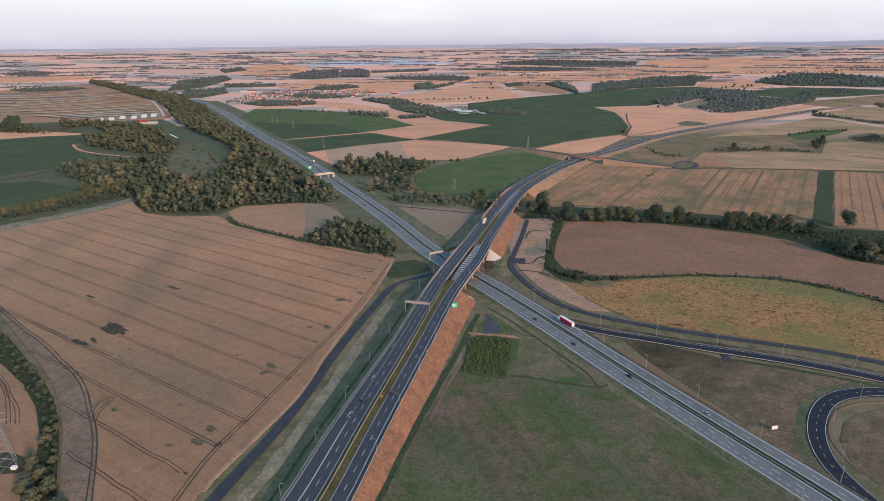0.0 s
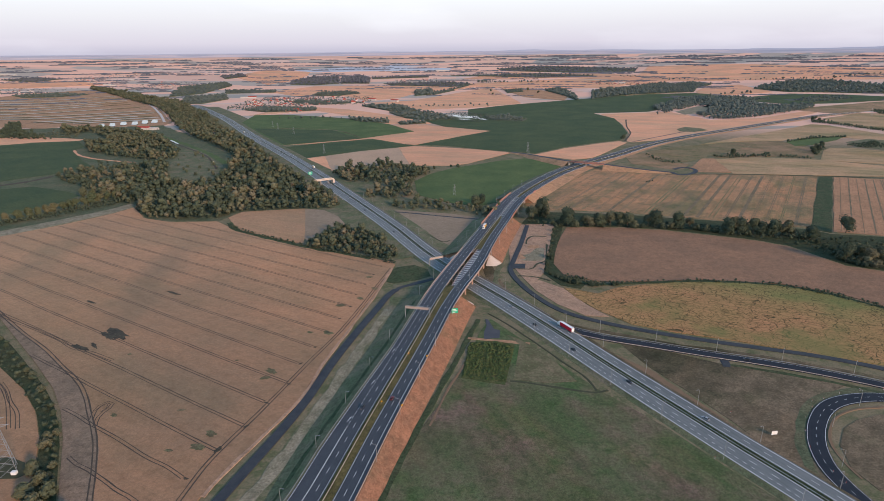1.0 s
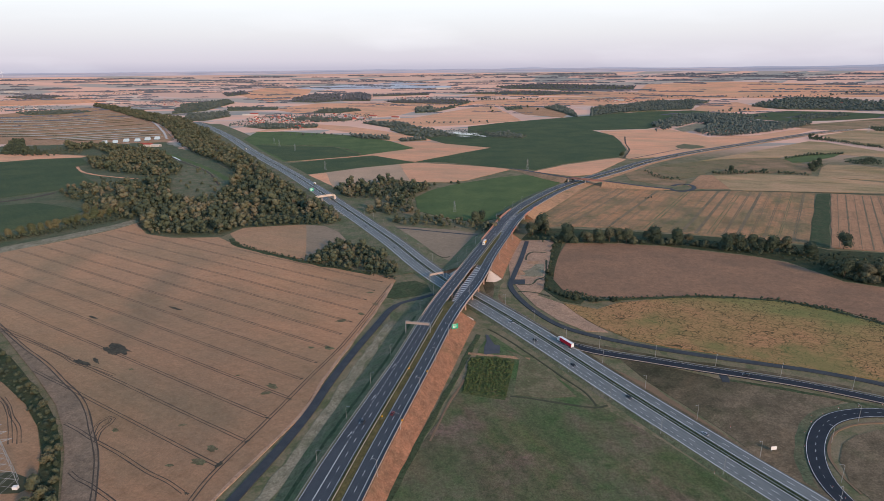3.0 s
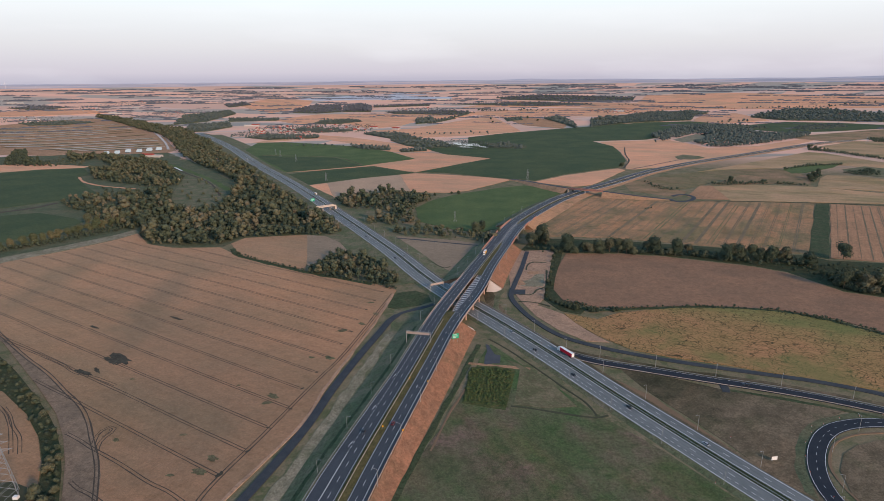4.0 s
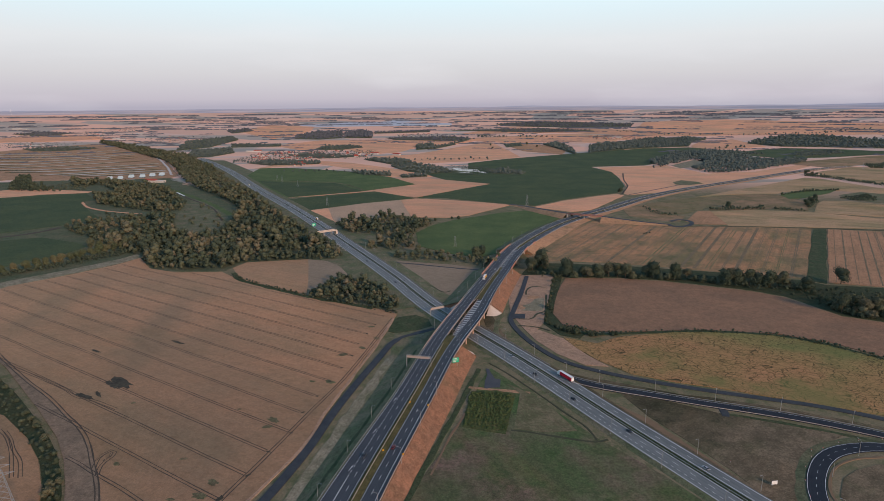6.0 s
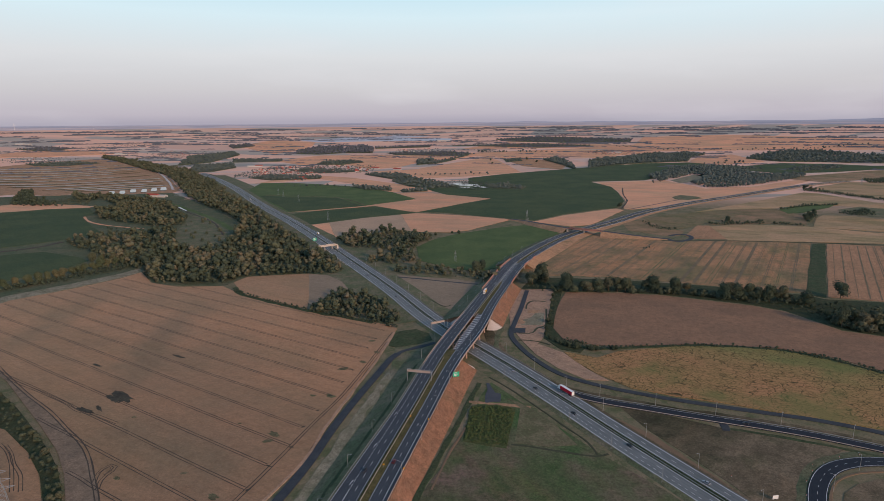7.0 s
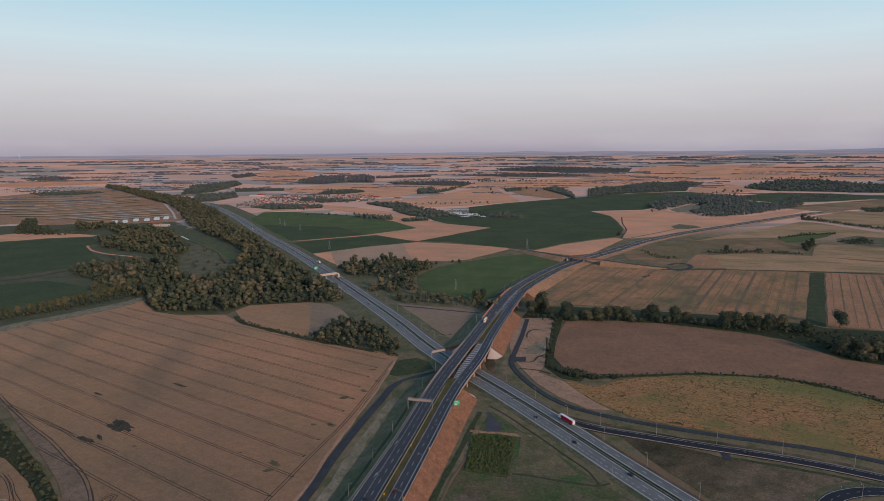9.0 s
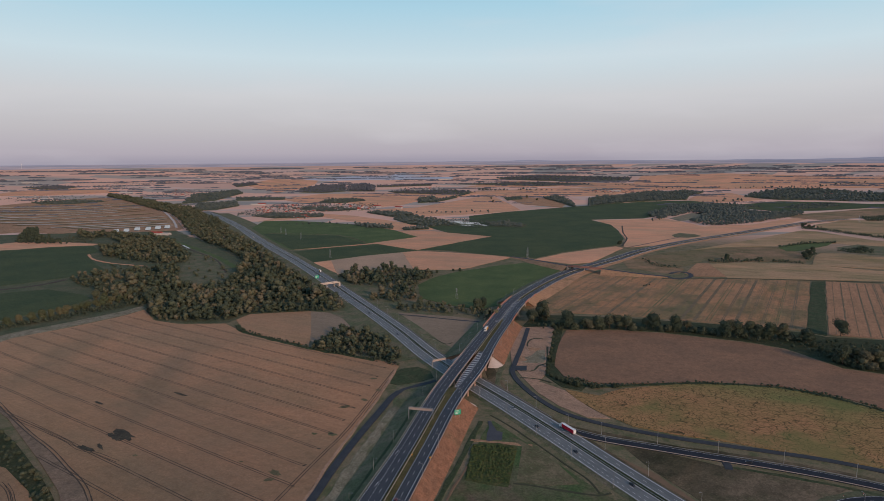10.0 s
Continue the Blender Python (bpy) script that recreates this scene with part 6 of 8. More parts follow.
def mesh_of(name, verts, faces, material, parent=None, tone=None):
    data = bpy.data.meshes.new(name)
    n = faces.shape[1]
    data.vertices.add(len(verts))
    data.vertices.foreach_set("co", verts.astype(np.float32).ravel())
    data.loops.add(faces.size)
    data.loops.foreach_set("vertex_index", faces.astype(np.int32).ravel())
    data.polygons.add(len(faces))
    data.polygons.foreach_set("loop_start", np.arange(0, faces.size, n, dtype=np.int32))
    data.update(calc_edges=True)
    if tone is not None:
        data.attributes.new("tone", "FLOAT", "POINT").data.foreach_set("value", tone.astype(np.float32))
    data.materials.append(material)
    ob = new(name, data)
    ob.parent = parent
    return ob


def wood(spots, material, label, models=SPRAYS, size=1.0, vary=0.3, name="wood", heart=None, flat=1.0):
    """Many trees grown together, joined as one stand; each tree keeps one tone."""
    V, F, HV, HF, T, HT = [], [], [], [], [], []
    nv = nh = 0
    for x, y, *own in spots:
        v, f, hv, hf = models[rng.randrange(len(models))]
        q, k = site(x, y)
        s = size * k * rng.uniform(1 - vary, 1 + vary) * (own[0] if own else 1.0) * (0.9 + 0.35 * noise.noise((x / 55, y / 55, 3)))
        a = own[1] if len(own) > 1 else rng.uniform(0, 6.28)
        m = np.array(((math.cos(a) * s, -math.sin(a) * s, 0), (math.sin(a) * s, math.cos(a) * s, 0), (0, 0, flat * s * rng.uniform(0.85, 1.15))))
        o = np.array((q.x, q.y, q.z))
        V.append(v @ m.T + o)
        F.append(f + nv)
        HV.append(hv @ m.T + o)
        HF.append(hf + nh)
        shade = rng.random()
        T.append(np.full(len(v), shade))
        HT.append(np.full(len(hv), shade))
        nv += len(v)
        nh += len(hv)
    top = tagged(mesh_of(name, np.concatenate(V), np.concatenate(F), material, None, np.concatenate(T)), label, "wood", kind="stuff")
    mesh_of("inner_foliage", np.concatenate(HV), np.concatenate(HF), heart or material, top, np.concatenate(HT))
    return top


def scatter(poly, gap, holes=()):
    """Uneven planting: random spots that keep a varying distance."""
    xs, ys = [p[0] for p in poly], [p[1] for p in poly]
    area = (max(xs) - min(xs)) * (max(ys) - min(ys))
    out, cells = [], {}
    for _t in range(int(area / (gap * gap) * 3.2)):
        x, y = rng.uniform(min(xs), max(xs)), rng.uniform(min(ys), max(ys))
        if not inside(x, y, poly) or any(inside(x, y, h) for h in holes):
            continue
        need = gap * (0.62 + 0.5 * (0.5 + 0.5 * noise.noise((x / 40, y / 40, 0))))
        cx, cy = int(x // gap), int(y // gap)
        if any((x - a) ** 2 + (y - b) ** 2 < need * need for i in (-1, 0, 1) for j in (-1, 0, 1) for a, b in cells.get((cx + i, cy + j), ())):
            continue
        cells.setdefault((cx, cy), []).append((x, y))
        out.append((x, y))
    return out


def mixed_wood(spots, label, size, vary):
    """A stand in which darker, olive and tan crowns gather in groups."""
    sets = ([], [], [], [])
    for x, y in spots:
        if y > 1250:
            sets[3].append((x, y, rng.choice((0.7, 0.9, 1.05, 1.3))))
            continue
        v = noise.noise((x / 42, y / 42, 7)) + rng.uniform(-0.42, 0.42)
        own = rng.choice((0.5, 0.65, 0.8, 0.9, 1.0, 1.25))
        sets[1 if v < -0.02 else 2 if v > 0.42 else 0].append((x, y, own))
    for spots_, material, word in zip(sets, (M_LEAF, M_LEAF2, M_LEAF4), ("olive green crowns of a ", "dark green crowns of a ", "tan autumn tinged crowns of a ")):
        if spots_:
            wood(spots_, material, word + label, SPRAYS, size, vary)
    if sets[3]:
        wood(sets[3], M_LEAF, "far mixed crowns of a " + label, MIDS, size * 1.05, vary)


CLEARING = [(-547.0, 1194.6), (-544.1, 1288.8), (-456.4, 1144.4), (-412.3, 1082.7), (-381.2, 1012.3), (-371.8, 950.7), (-395.9, 917.4), (-433.7, 935.9), (-480.4, 1016.8)]
mixed_wood(scatter([(-413.3, 769.9), (-375.0, 715.3), (-323.3, 708.4), (-281.9, 712.2), (-271.0, 744.5), (-213.8, 754.0), (-168.8, 755.4), (-146.5, 757.5), (-137.2, 766.1), (-158.6, 818.0), (-205.4, 901.3), (-255.4, 991.8), (-299.6, 1071.6), (-365.5, 1191.7), (-471.9, 1385.0), (-583.3, 1597.6), (-720.6, 1850.4), (-924.7, 2216.8), (-1079, 2473), (-1524, 3004), (-2007, 3563), (-2040, 3516), (-1645, 3019), (-1315, 2581), (-1077, 2276), (-904.6, 1980.8), (-769.5, 1710.8), (-634.9, 1491.3), (-511.6, 1318.9), (-426.7, 1195.0), (-379.5, 1048.2), (-360.7, 932.8), (-389.3, 900.8), (-426.3, 918.7), (-448.2, 903.2), (-451.6, 846.6)], 7.6, (CLEARING,)), "dense mixed wood beside the motorway", 1.1, 0.3)
mixed_wood(scatter([(-834.6, 1371.6), (-799.9, 1405.1), (-869.2, 1506.6), (-959.4, 1512.4), (-1061.5, 1655.2), (-939.5, 1634.4), (-786.1, 1543.6), (-685.2, 1435.2), (-616.0, 1325.0), (-558.9, 1244.4), (-529.2, 1148.1), (-566.7, 1137.5), (-601.3, 1151.8), (-670.8, 1187.7), (-746.7, 1240.2)], 8.4, ([(-986.3, 1557.0), (-901.2, 1551.3), (-849.5, 1445.5), (-907.2, 1449.1)],)), "loose mixed wood above the sandy track", 1.0, 0.3)
mixed_wood(scatter([(-662.3, 986.2), (-660.6, 1035.2), (-633.2, 1049.6), (-596.4, 1047.8), (-565.4, 1067.8), (-511.5, 1087.5), (-482.4, 1016.9), (-434.6, 919.0), (-434.6, 883.0), (-451.6, 846.6), (-421.0, 776.3), (-454.0, 802.5), (-489.1, 830.5), (-512.2, 845.4), (-539.6, 860.8), (-566.9, 908.1), (-604.7, 926.1)], 8.8, ([(-573.0, 959.4), (-563.8, 986.5), (-525.1, 939.8), (-530.3, 906.6)], [(-635.9, 962.1), (-617.8, 979.6), (-601.0, 943.0)])), "loose mixed wood behind the beet fields", 1.05, 0.3)
wood(scatter([(-684.8, 1131.3), (-588.0, 1102.7), (-516.7, 1099.2), (-505.8, 1065.0), (-565.0, 1046.4), (-628.8, 1060.0)], 17.0), M_LEAF2, "scattered scrub in the glade", MIDS, 0.6, 0.5)
wood(scatter([(-530.2, 1160.8), (-531.7, 1257.6), (-448.4, 1131.6), (-396.5, 1038.5), (-376.6, 950.9), (-399.3, 925.9), (-438.5, 953.6), (-483.1, 1032.1)], 26.0), M_LEAF, "single trees and bushes in the glade", SPRAYS, 0.55, 0.5)
wood(scatter([(-363.6, 416.9), (-330.6, 389.5), (-309.9, 371.8), (-288.0, 351.5), (-265.5, 330.2), (-247.7, 312.8), (-234.3, 298.1), (-220.1, 279.7), (-208.5, 262.1), (-195.8, 239.8), (-182.2, 216.8), (-196.7, 216.9), (-203.4, 235.9), (-212.8, 257.5), (-222.8, 272.0), (-236.9, 290.8), (-257.5, 311.7), (-284.5, 335.4), (-313.2, 354.3), (-333.2, 370.6)], 4.2), M_LEAF2, "overgrown brambles along the ditch", MIDS, 0.33, 0.5)
mixed_wood(scatter([(-184.9, 988.7), (-183.7, 1028.5), (-143.9, 1031.9), (-121.9, 1063.0), (-97.3, 1078.7), (-63.8, 1043.9), (-22.3, 1005.8), (-17.0, 981.1), (-39.7, 945.2), (-48.1, 886.8), (-39.2, 820.3), (-66.8, 807.8), (-103.1, 809.2), (-111.7, 833.5), (-78.9, 857.4), (-91.8, 904.7), (-152.7, 924.0)], 8.5), "copse beside the motorway", 0.95, 0.3)
wood(scatter([(-71.7, 769.8), (-34.2, 796.7), (5.3, 776.3), (50.4, 753.5), (86.7, 740.6), (69.4, 713.7), (47.7, 711.7), (12.4, 737.6), (-32.3, 744.8), (-62.6, 751.6)], 9.0), M_LEAF, "belt of low trees along the stream", SPRAYS, 0.75, 0.4)
mixed_wood(scatter([(-147.4, 598.2), (-147.7, 614.0), (-139.1, 640.9), (-122.1, 655.9), (-95.4, 655.1), (-65.7, 607.6), (-47.6, 580.4), (-45.0, 559.2), (-53.2, 547.6), (-77.6, 561.8), (-109.0, 576.7)], 4.6), "small copse at the wheat field corner", 0.70, 0.35)
wood(scatter([(-559.2, 653.7), (-542.2, 685.5), (-497.4, 724.7), (-456.0, 783.7), (-449.3, 808.9), (-458.7, 822.5), (-472.1, 806.5), (-511.4, 747.2), (-554.8, 703.2), (-571.7, 669.9)], 4.6), M_LEAF2, "dense dark hedge along the grassy track", MIDS, 0.5)
wood(scatter([(98.9, 677.1), (124.0, 696.2), (157.2, 687.5), (217.0, 678.1), (280.1, 664.1), (338.8, 646.1), (393.5, 626.9), (414.8, 609.5), (475.6, 591.9), (426.5, 523.8), (407.3, 518.2), (391.8, 535.8), (382.7, 566.6), (368.3, 593.0), (341.2, 611.7), (300.8, 634.0), (242.9, 653.6), (178.3, 660.3), (118.4, 662.2)], 7.5), M_LEAF2, "reeds and low scrub along the stream", MIDS, 0.42, 0.55)
wood(scatter([(392.9, 537.4), (417.1, 565.7), (446.1, 573.9), (464.9, 577.0), (490.1, 554.9), (447.6, 500.9), (417.9, 511.9), (404.1, 521.3)], 8.0), M_LEAF, "thicket of trees beside the oat field", SPRAYS, 0.75)
wood(scatter([(-260.3, 678.9), (-227.4, 652.4), (-149.7, 600.2), (-96.3, 571.0), (-47.3, 544.2), (-44.7, 539.3), (-52.6, 539.5), (-95.5, 565.7), (-148.0, 592.6), (-224.6, 643.5), (-253.5, 666.9)], 3.6), M_LEAF2, "low hedge between two wheat fields", MIDS, 0.3)
wood(scatter([(115.7, 504.8), (140.7, 487.5), (160.6, 485.7), (238.5, 489.2), (299.2, 478.3), (335.1, 456.0), (365.3, 419.1), (361.5, 414.0), (331.3, 450.0), (296.4, 473.2), (236.2, 483.8), (159.1, 480.4), (138.0, 476.9), (110.8, 490.9)], 3.2), M_LEAF2, "low hedge between oats and barley", LOWS, 0.34, 0.35)
wood(scatter([(18.9, 372.3), (38.4, 373.6), (50.3, 367.5), (39.7, 320.3), (26.7, 323.8), (13.1, 328.2)], 1.15), M_WEED, "tall green weeds in the square plot", FARS, 0.16, 0.6, "wood", None, 0.6)
wood(scatter([(135.5, 664.0), (143.0, 661.4), (126.3, 602.0), (109.2, 538.5), (97.8, 511.1), (100.3, 532.3), (116.0, 592.6)], 4.5), M_LEAF2, "thick hedge beside the oat field", MIDS, 0.22, 0.45)
wood(scatter([(-1157.7, 1546.6), (-1268.1, 1747.6), (-1261.6, 1774.7), (-1119.1, 1577.0), (-999.3, 1484.4), (-995.6, 1435.6), (-1096.5, 1461.0)], 9), M_LEAF2, "clump of trees by the settling ponds", SPRAYS, 0.95)
wood(scatter([(-1044.8, 1467.5), (-1030.8, 1605.2), (-926.8, 1531.4), (-899.9, 1448.7), (-966.9, 1433.8)], 12), M_LEAF, "scrub by the settling ponds", MIDS, 0.6)

# ---- woods beyond two kilometres
for poly, gap, size in (([(1564, 3007), (1739, 3268), (1965, 3513), (2259, 3790), (2417, 3761), (2385, 3503), (2407, 3269), (2530, 3146), (2117, 2622), (1955, 2642), (1795, 2735), (1623, 2794)], 34, 1.4),
                        ([(743, 2951), (853, 3154), (1022, 3225), (1285, 3448), (1529, 3649), (1532, 3409), (1333, 3131), (1200, 2850), (1046, 2794), (862, 2710), (628, 2484)], 26, 1.2), ([(530, 3064), (632, 3233), (614, 2740), (558.7, 2434.5), (551, 2680)], 20, 1.2),
                        ([(1389, 2343), (1548, 2497), (1717, 2539), (1629, 2371), (1394, 2240)], 22, 0.9), ([(903, 2343), (1103, 2613), (1296, 2558), (1306, 2352), (1134, 2318)], 24, 0.9),
                        ([(-944, 3803), (-1048, 4314), (-1015, 4945), (-825, 4905), (-649, 3883), (-766, 3714)], 40, 1.5), ([(-637, 3881), (-755, 4693), (-651, 4975), (-541, 4651), (-453, 3851)], 34, 1.7), ([(-120, 2760), (-122, 3153), (-49, 3235), (-43, 2822)], 26, 1.5),
                        ([(-58, 2897), (57, 3220), (78, 3126), (-30, 2820)], 26, 1.1), ([(-174.4, 2007.7), (-81.8, 2076.1), (15.2, 1920.0), (31.1, 1790.4), (-36.6, 1766.2), (-107.5, 1832.1)], 20, 1.0), ([(-298.1, 1847.6), (-213.0, 1840.7), (-155.1, 1775.5), (-150.4, 1718.4), (-236.7, 1753.0)], 16, 0.9),
                        ([(-126.6, 1730.5), (-53.5, 1767.6), (-41.8, 1696.6), (-114.8, 1675.5)], 14, 0.8), ([(137.2, 1843.6), (213.8, 1903.0), (258.6, 1772.3), (234.4, 1716.6), (148.4, 1766.3)], 16, 0.8), ([(-599, 2818), (-611, 3089), (-485, 3115), (-389, 2939), (-477, 2803)], 24, 1.0),
                        ([(-1052, 2418), (-1194, 2819), (-1053, 2946), (-941, 2660), (-967, 2435)], 20, 1.1), ([(-1278, 2829), (-1552, 3604), (-1476, 4160), (-1286, 3735), (-1201, 3042)], 30, 1.2), ([(-1176, 3298), (-888, 3258), (-840, 3077), (-1081, 3027)], 26, 1.0),
                        ([(599, 6534), (1234, 7453), (2038, 6304), (1730, 5404), (1102, 5423), (643, 5830)], 75, 1.7), ([(87, 4926), (867, 5217), (1215, 4684), (733, 4399)], 55, 1.3), ([(846, 3020), (1163, 3467), (1368, 3676), (1306, 3335), (1035, 2994)], 28, 1.1),
                        ([(329, 3091), (432, 3214), (406, 2955), (321, 2887)], 22, 0.8), ([(-534, 4746), (-97, 4965), (-91, 4656), (-503, 4462)], 40, 1.2), ([(-1900, 5237), (-1861, 5720), (-1604, 5066), (-1658, 4682)], 44, 1.3),
                        ([(-362, 3836), (70, 3966), (199, 3621), (60, 3418), (-271, 3578)], 36, 1.2), ([(55, 3129), (177, 3879), (167, 3511)], 34, 1.0), ([(-3516, 4846), (-3503, 5235), (-3087, 4953), (-2960, 4413)], 40, 1.3), ([(-2143, 3004), (-2033, 3189), (-1766, 3034), (-1828, 2859), (-1977, 2842)], 24, 1.0),
                        ([(-716.4, 2154.8), (-664.4, 2258.7), (-459.5, 2194.5), (-442.2, 2109.1), (-609.4, 2065.2)], 15, 0.9), ([(-303.2, 2269.5), (-177.2, 2304.5), (-81.8, 2076.1), (-158.0, 2044.0)], 18, 1.0), ([(-665, 2512), (-532, 2554), (-322.7, 2420.7), (-488.0, 2335.9)], 15, 0.8)):
    spots = scatter(poly, gap * 0.66)
    if spots:
        field("wood_floor", [q[:2] for q in poly], M_FLOOR, "shaded ground under the distant wood", 0.9, category="undergrowth")
        wood(spots, M_FARWOOD if poly[0][1] < 3600 else M_HAZEWOOD, "distant woodland between the fields", FARS, size * 1.2, 0.25, "far_wood", None, 0.8)
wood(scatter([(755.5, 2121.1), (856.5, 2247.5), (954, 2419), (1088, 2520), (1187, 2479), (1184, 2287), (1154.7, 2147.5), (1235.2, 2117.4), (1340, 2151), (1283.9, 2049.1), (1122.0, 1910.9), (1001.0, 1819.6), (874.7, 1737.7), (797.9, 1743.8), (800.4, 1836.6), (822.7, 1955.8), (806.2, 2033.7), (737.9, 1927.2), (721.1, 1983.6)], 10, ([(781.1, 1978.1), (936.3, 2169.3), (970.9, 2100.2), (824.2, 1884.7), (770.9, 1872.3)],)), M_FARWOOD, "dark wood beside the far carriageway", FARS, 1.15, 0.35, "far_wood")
for poly in ([(522.3, 1118.9), (555.4, 1136.2), (580.7, 1154.5), (585.7, 1128.2), (616.7, 1126.5), (642.7, 1144.5), (634.6, 1113.0), (557.0, 1104.7)], [(1063.5, 1693.8), (1084.8, 1650.9), (1102.4, 1560.4), (1115.5, 1479.2), (1143.6, 1385.0), (1122.4, 1358.1), (1093.5, 1448.6), (1072.5, 1527.1), (1053.4, 1601.1), (1031.9, 1641.6)], [(406.6, 1150.6), (414.3, 1112.1), (422.5, 1075.8), (444.6, 1052.1), (411.2, 1059.3), (402.8, 1094.5)], [(773.6, 1213.8), (812.1, 1241.8), (789.8, 1198.3), (726.1, 1120.8), (732.8, 1146.3)], [(860.7, 1238.9), (944.6, 1281.7), (949.7, 1249.3), (918.2, 1205.6), (875.5, 1208.0)], [(1405.5, 1939.9), (1625, 1996), (1467.2, 1796.1), (1360.4, 1838.1)], [(659.3, 1124.3), (703.1, 1097.1), (696.1, 1085.5), (652.5, 1112.1)], [(769.5, 1300.7), (859.7, 1356.4), (946.6, 1369.4), (935.0, 1351.7), (849.2, 1339.0), (761.7, 1284.5)]):
    wood(scatter(poly, 5.0), M_LEAF2, "straggling hedge between the far fields", FARS, 0.45, 0.6, "far_wood")
# rows of single trees far off
for a, b, n, size in (((244, 3801), (436, 3835), 16, 1.2), ((502, 3823), (737, 3783), 14, 1.2), ((1446, 3939), (1967, 3843), 16, 1.0), ((1967, 3843), (2689, 4013), 22, 1.2),
                      ((2787, 4163), (3385, 4626), 12, 1.3), ((1212, 2666), (1440, 2744), 8, 1.1), ((-499.0, 1863.9), (-277.0, 1799.9), 10, 0.8), ((869.7, 2198.9), (659.2, 1832.3), 8, 0.8),
                      ((-97.8, 2226.3), (185.7, 2221.2), 15, 0.9), ((1299, 4376), (1509, 4521), 7, 1.1)):
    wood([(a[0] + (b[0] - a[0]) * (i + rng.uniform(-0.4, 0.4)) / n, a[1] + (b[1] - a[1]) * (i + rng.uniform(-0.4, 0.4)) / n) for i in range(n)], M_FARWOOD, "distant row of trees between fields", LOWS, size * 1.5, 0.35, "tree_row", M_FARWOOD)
# copses and hedges dotted over the plain to the horizon
far_spots = []
for i in range(420):
    dist, ang = 2700.0 * math.exp(rng.uniform(0.0, 1.9)), radians(rng.uniform(-44, 44))
    cx, cy = dist * math.sin(ang), dist * math.cos(ang)
    scale_ = (dist / 3200) ** 0.9
    lean = -ang * 0.8 + rng.uniform(-0.22, 0.22)
    pieces = rng.choice((1, 2, 2, 4, 7, 12))
    for j in range(pieces):
        for k_ in range(rng.choice((1, 1, 2))):
            u_ = (j - pieces / 2) * 38.0 * scale_
            w_ = rng.uniform(-5, 5) * scale_ + k_ * 14 * scale_
            far_spots.append((cx + u_ * math.cos(lean) - w_ * math.sin(lean), cy + u_ * math.sin(lean) + w_ * math.cos(lean), scale_ * rng.uniform(0.8, 1.2), lean + rng.uniform(-0.1, 0.1)))
wood(far_spots, M_HAZEWOOD, "copses and hedges scattered over the distant plain", BELTS, 1.0, 0.3, "far_wood", None, 0.58)

# ---------------------------------------------------------------- marks in the fields
def inside_runs(poly, o, d, reach, step=4.0):
    """Stretches of the line o + t d that lie within the outline."""
    runs, start, t = [], None, -reach
    while t <= reach:
        ok = inside(o[0] + d[0] * t, o[1] + d[1] * t, poly)
        if ok and start is None:
            start = t
        if not ok and start is not None:
            runs.append((start, t - step))
            start = None
        t += step
    return [r for r in runs if r[1] - r[0] > 20]


def track(parent, pts, width, pair, up, material, name="wheel_track"):
    ln = Line([(*q[:2], up) for q in pts], 3.0)
    for o in ((-pair, pair) if pair else (0,)):
        v, e, f = ribbon(ln, 0, ln.length, [((lambda s: o - width / 2 * (0.75 + 0.5 * noise.noise((s * 0.13, o, up)))), 0.0), ((lambda s: o + width / 2 * (0.8 + 0.6 * noise.noise((s * 0.11, o, up + 5)))), 0.0)], 5.0)
        part(name, (v, e, f), material, parent)


WHEAT = bpy.data.objects["wheat_field"]
d_, n_ = Vector((math.cos(radians(-32)), math.sin(radians(-32)))), Vector((math.sin(radians(32)), math.cos(radians(32))))
off_, TRACK_ENDS = 87.0, []
while off_ < 560:
    o_ = n_ * off_
    for a_, b_ in inside_runs(MAIN, o_, d_, 800):
        track(WHEAT, [o_ + d_ * (a_ + 4 + (b_ - a_ - 19) * i / 8) + n_ * rng.uniform(-0.5, 0.5) for i in range(9)], 0.7, 0.95, 0.53, M_TRACKS)
        TRACK_ENDS.append(o_ + d_ * (b_ - 13))
    off_ += 22.2
track(WHEAT, [(-387.5, 455.6), (-361.3, 432.5), (-318.6, 396.6), (-284.2, 369.7), (-257.4, 345.7), (-237.6, 328.4), (-222.2, 311.2), (-205.3, 287.5), (-192.3, 269.1), (-180.6, 248.1), (-172.6, 231.5), (-164.7, 214.8)], 1.0, 1.1, 0.54, M_TRACKS)
track(WHEAT, [(-357.5, 427.1), (-335.0, 414.3), (-306.8, 398.3), (-279.4, 381.5), (-265.6, 371.0), (-249.3, 364.9), (-226.8, 352.7)], 0.7, 1.0, 0.54, M_TRACKS)
track(WHEAT, [(-125.9, 214.3), (-124.3, 226.3), (-122.3, 242.2), (-117.4, 260.8), (-109.5, 285.0), (-100.8, 314.2), (-90.6, 349.5), (-78.1, 390.0), (-67.3, 437.1), (-58.1, 484.2), (-49.3, 526.8)], 0.9, 1.1, 0.54, M_TRACKS)
track(WHEAT, [(-203.1, 284.8), (-205.8, 294.2), (-204.5, 301.2), (-200.7, 302.3), (-198.2, 297.6), (-199.8, 293.0), (-200.1, 286.3), (-197.2, 277.8)], 0.7, 1.0, 0.545, M_TRACKS)
track(WHEAT, [(-205.8, 293.1), (-204.3, 298.8), (-201.5, 300.0), (-200.3, 296.4), (-201.8, 291.9)], 0.6, 0, 0.545, M_TRACKS)
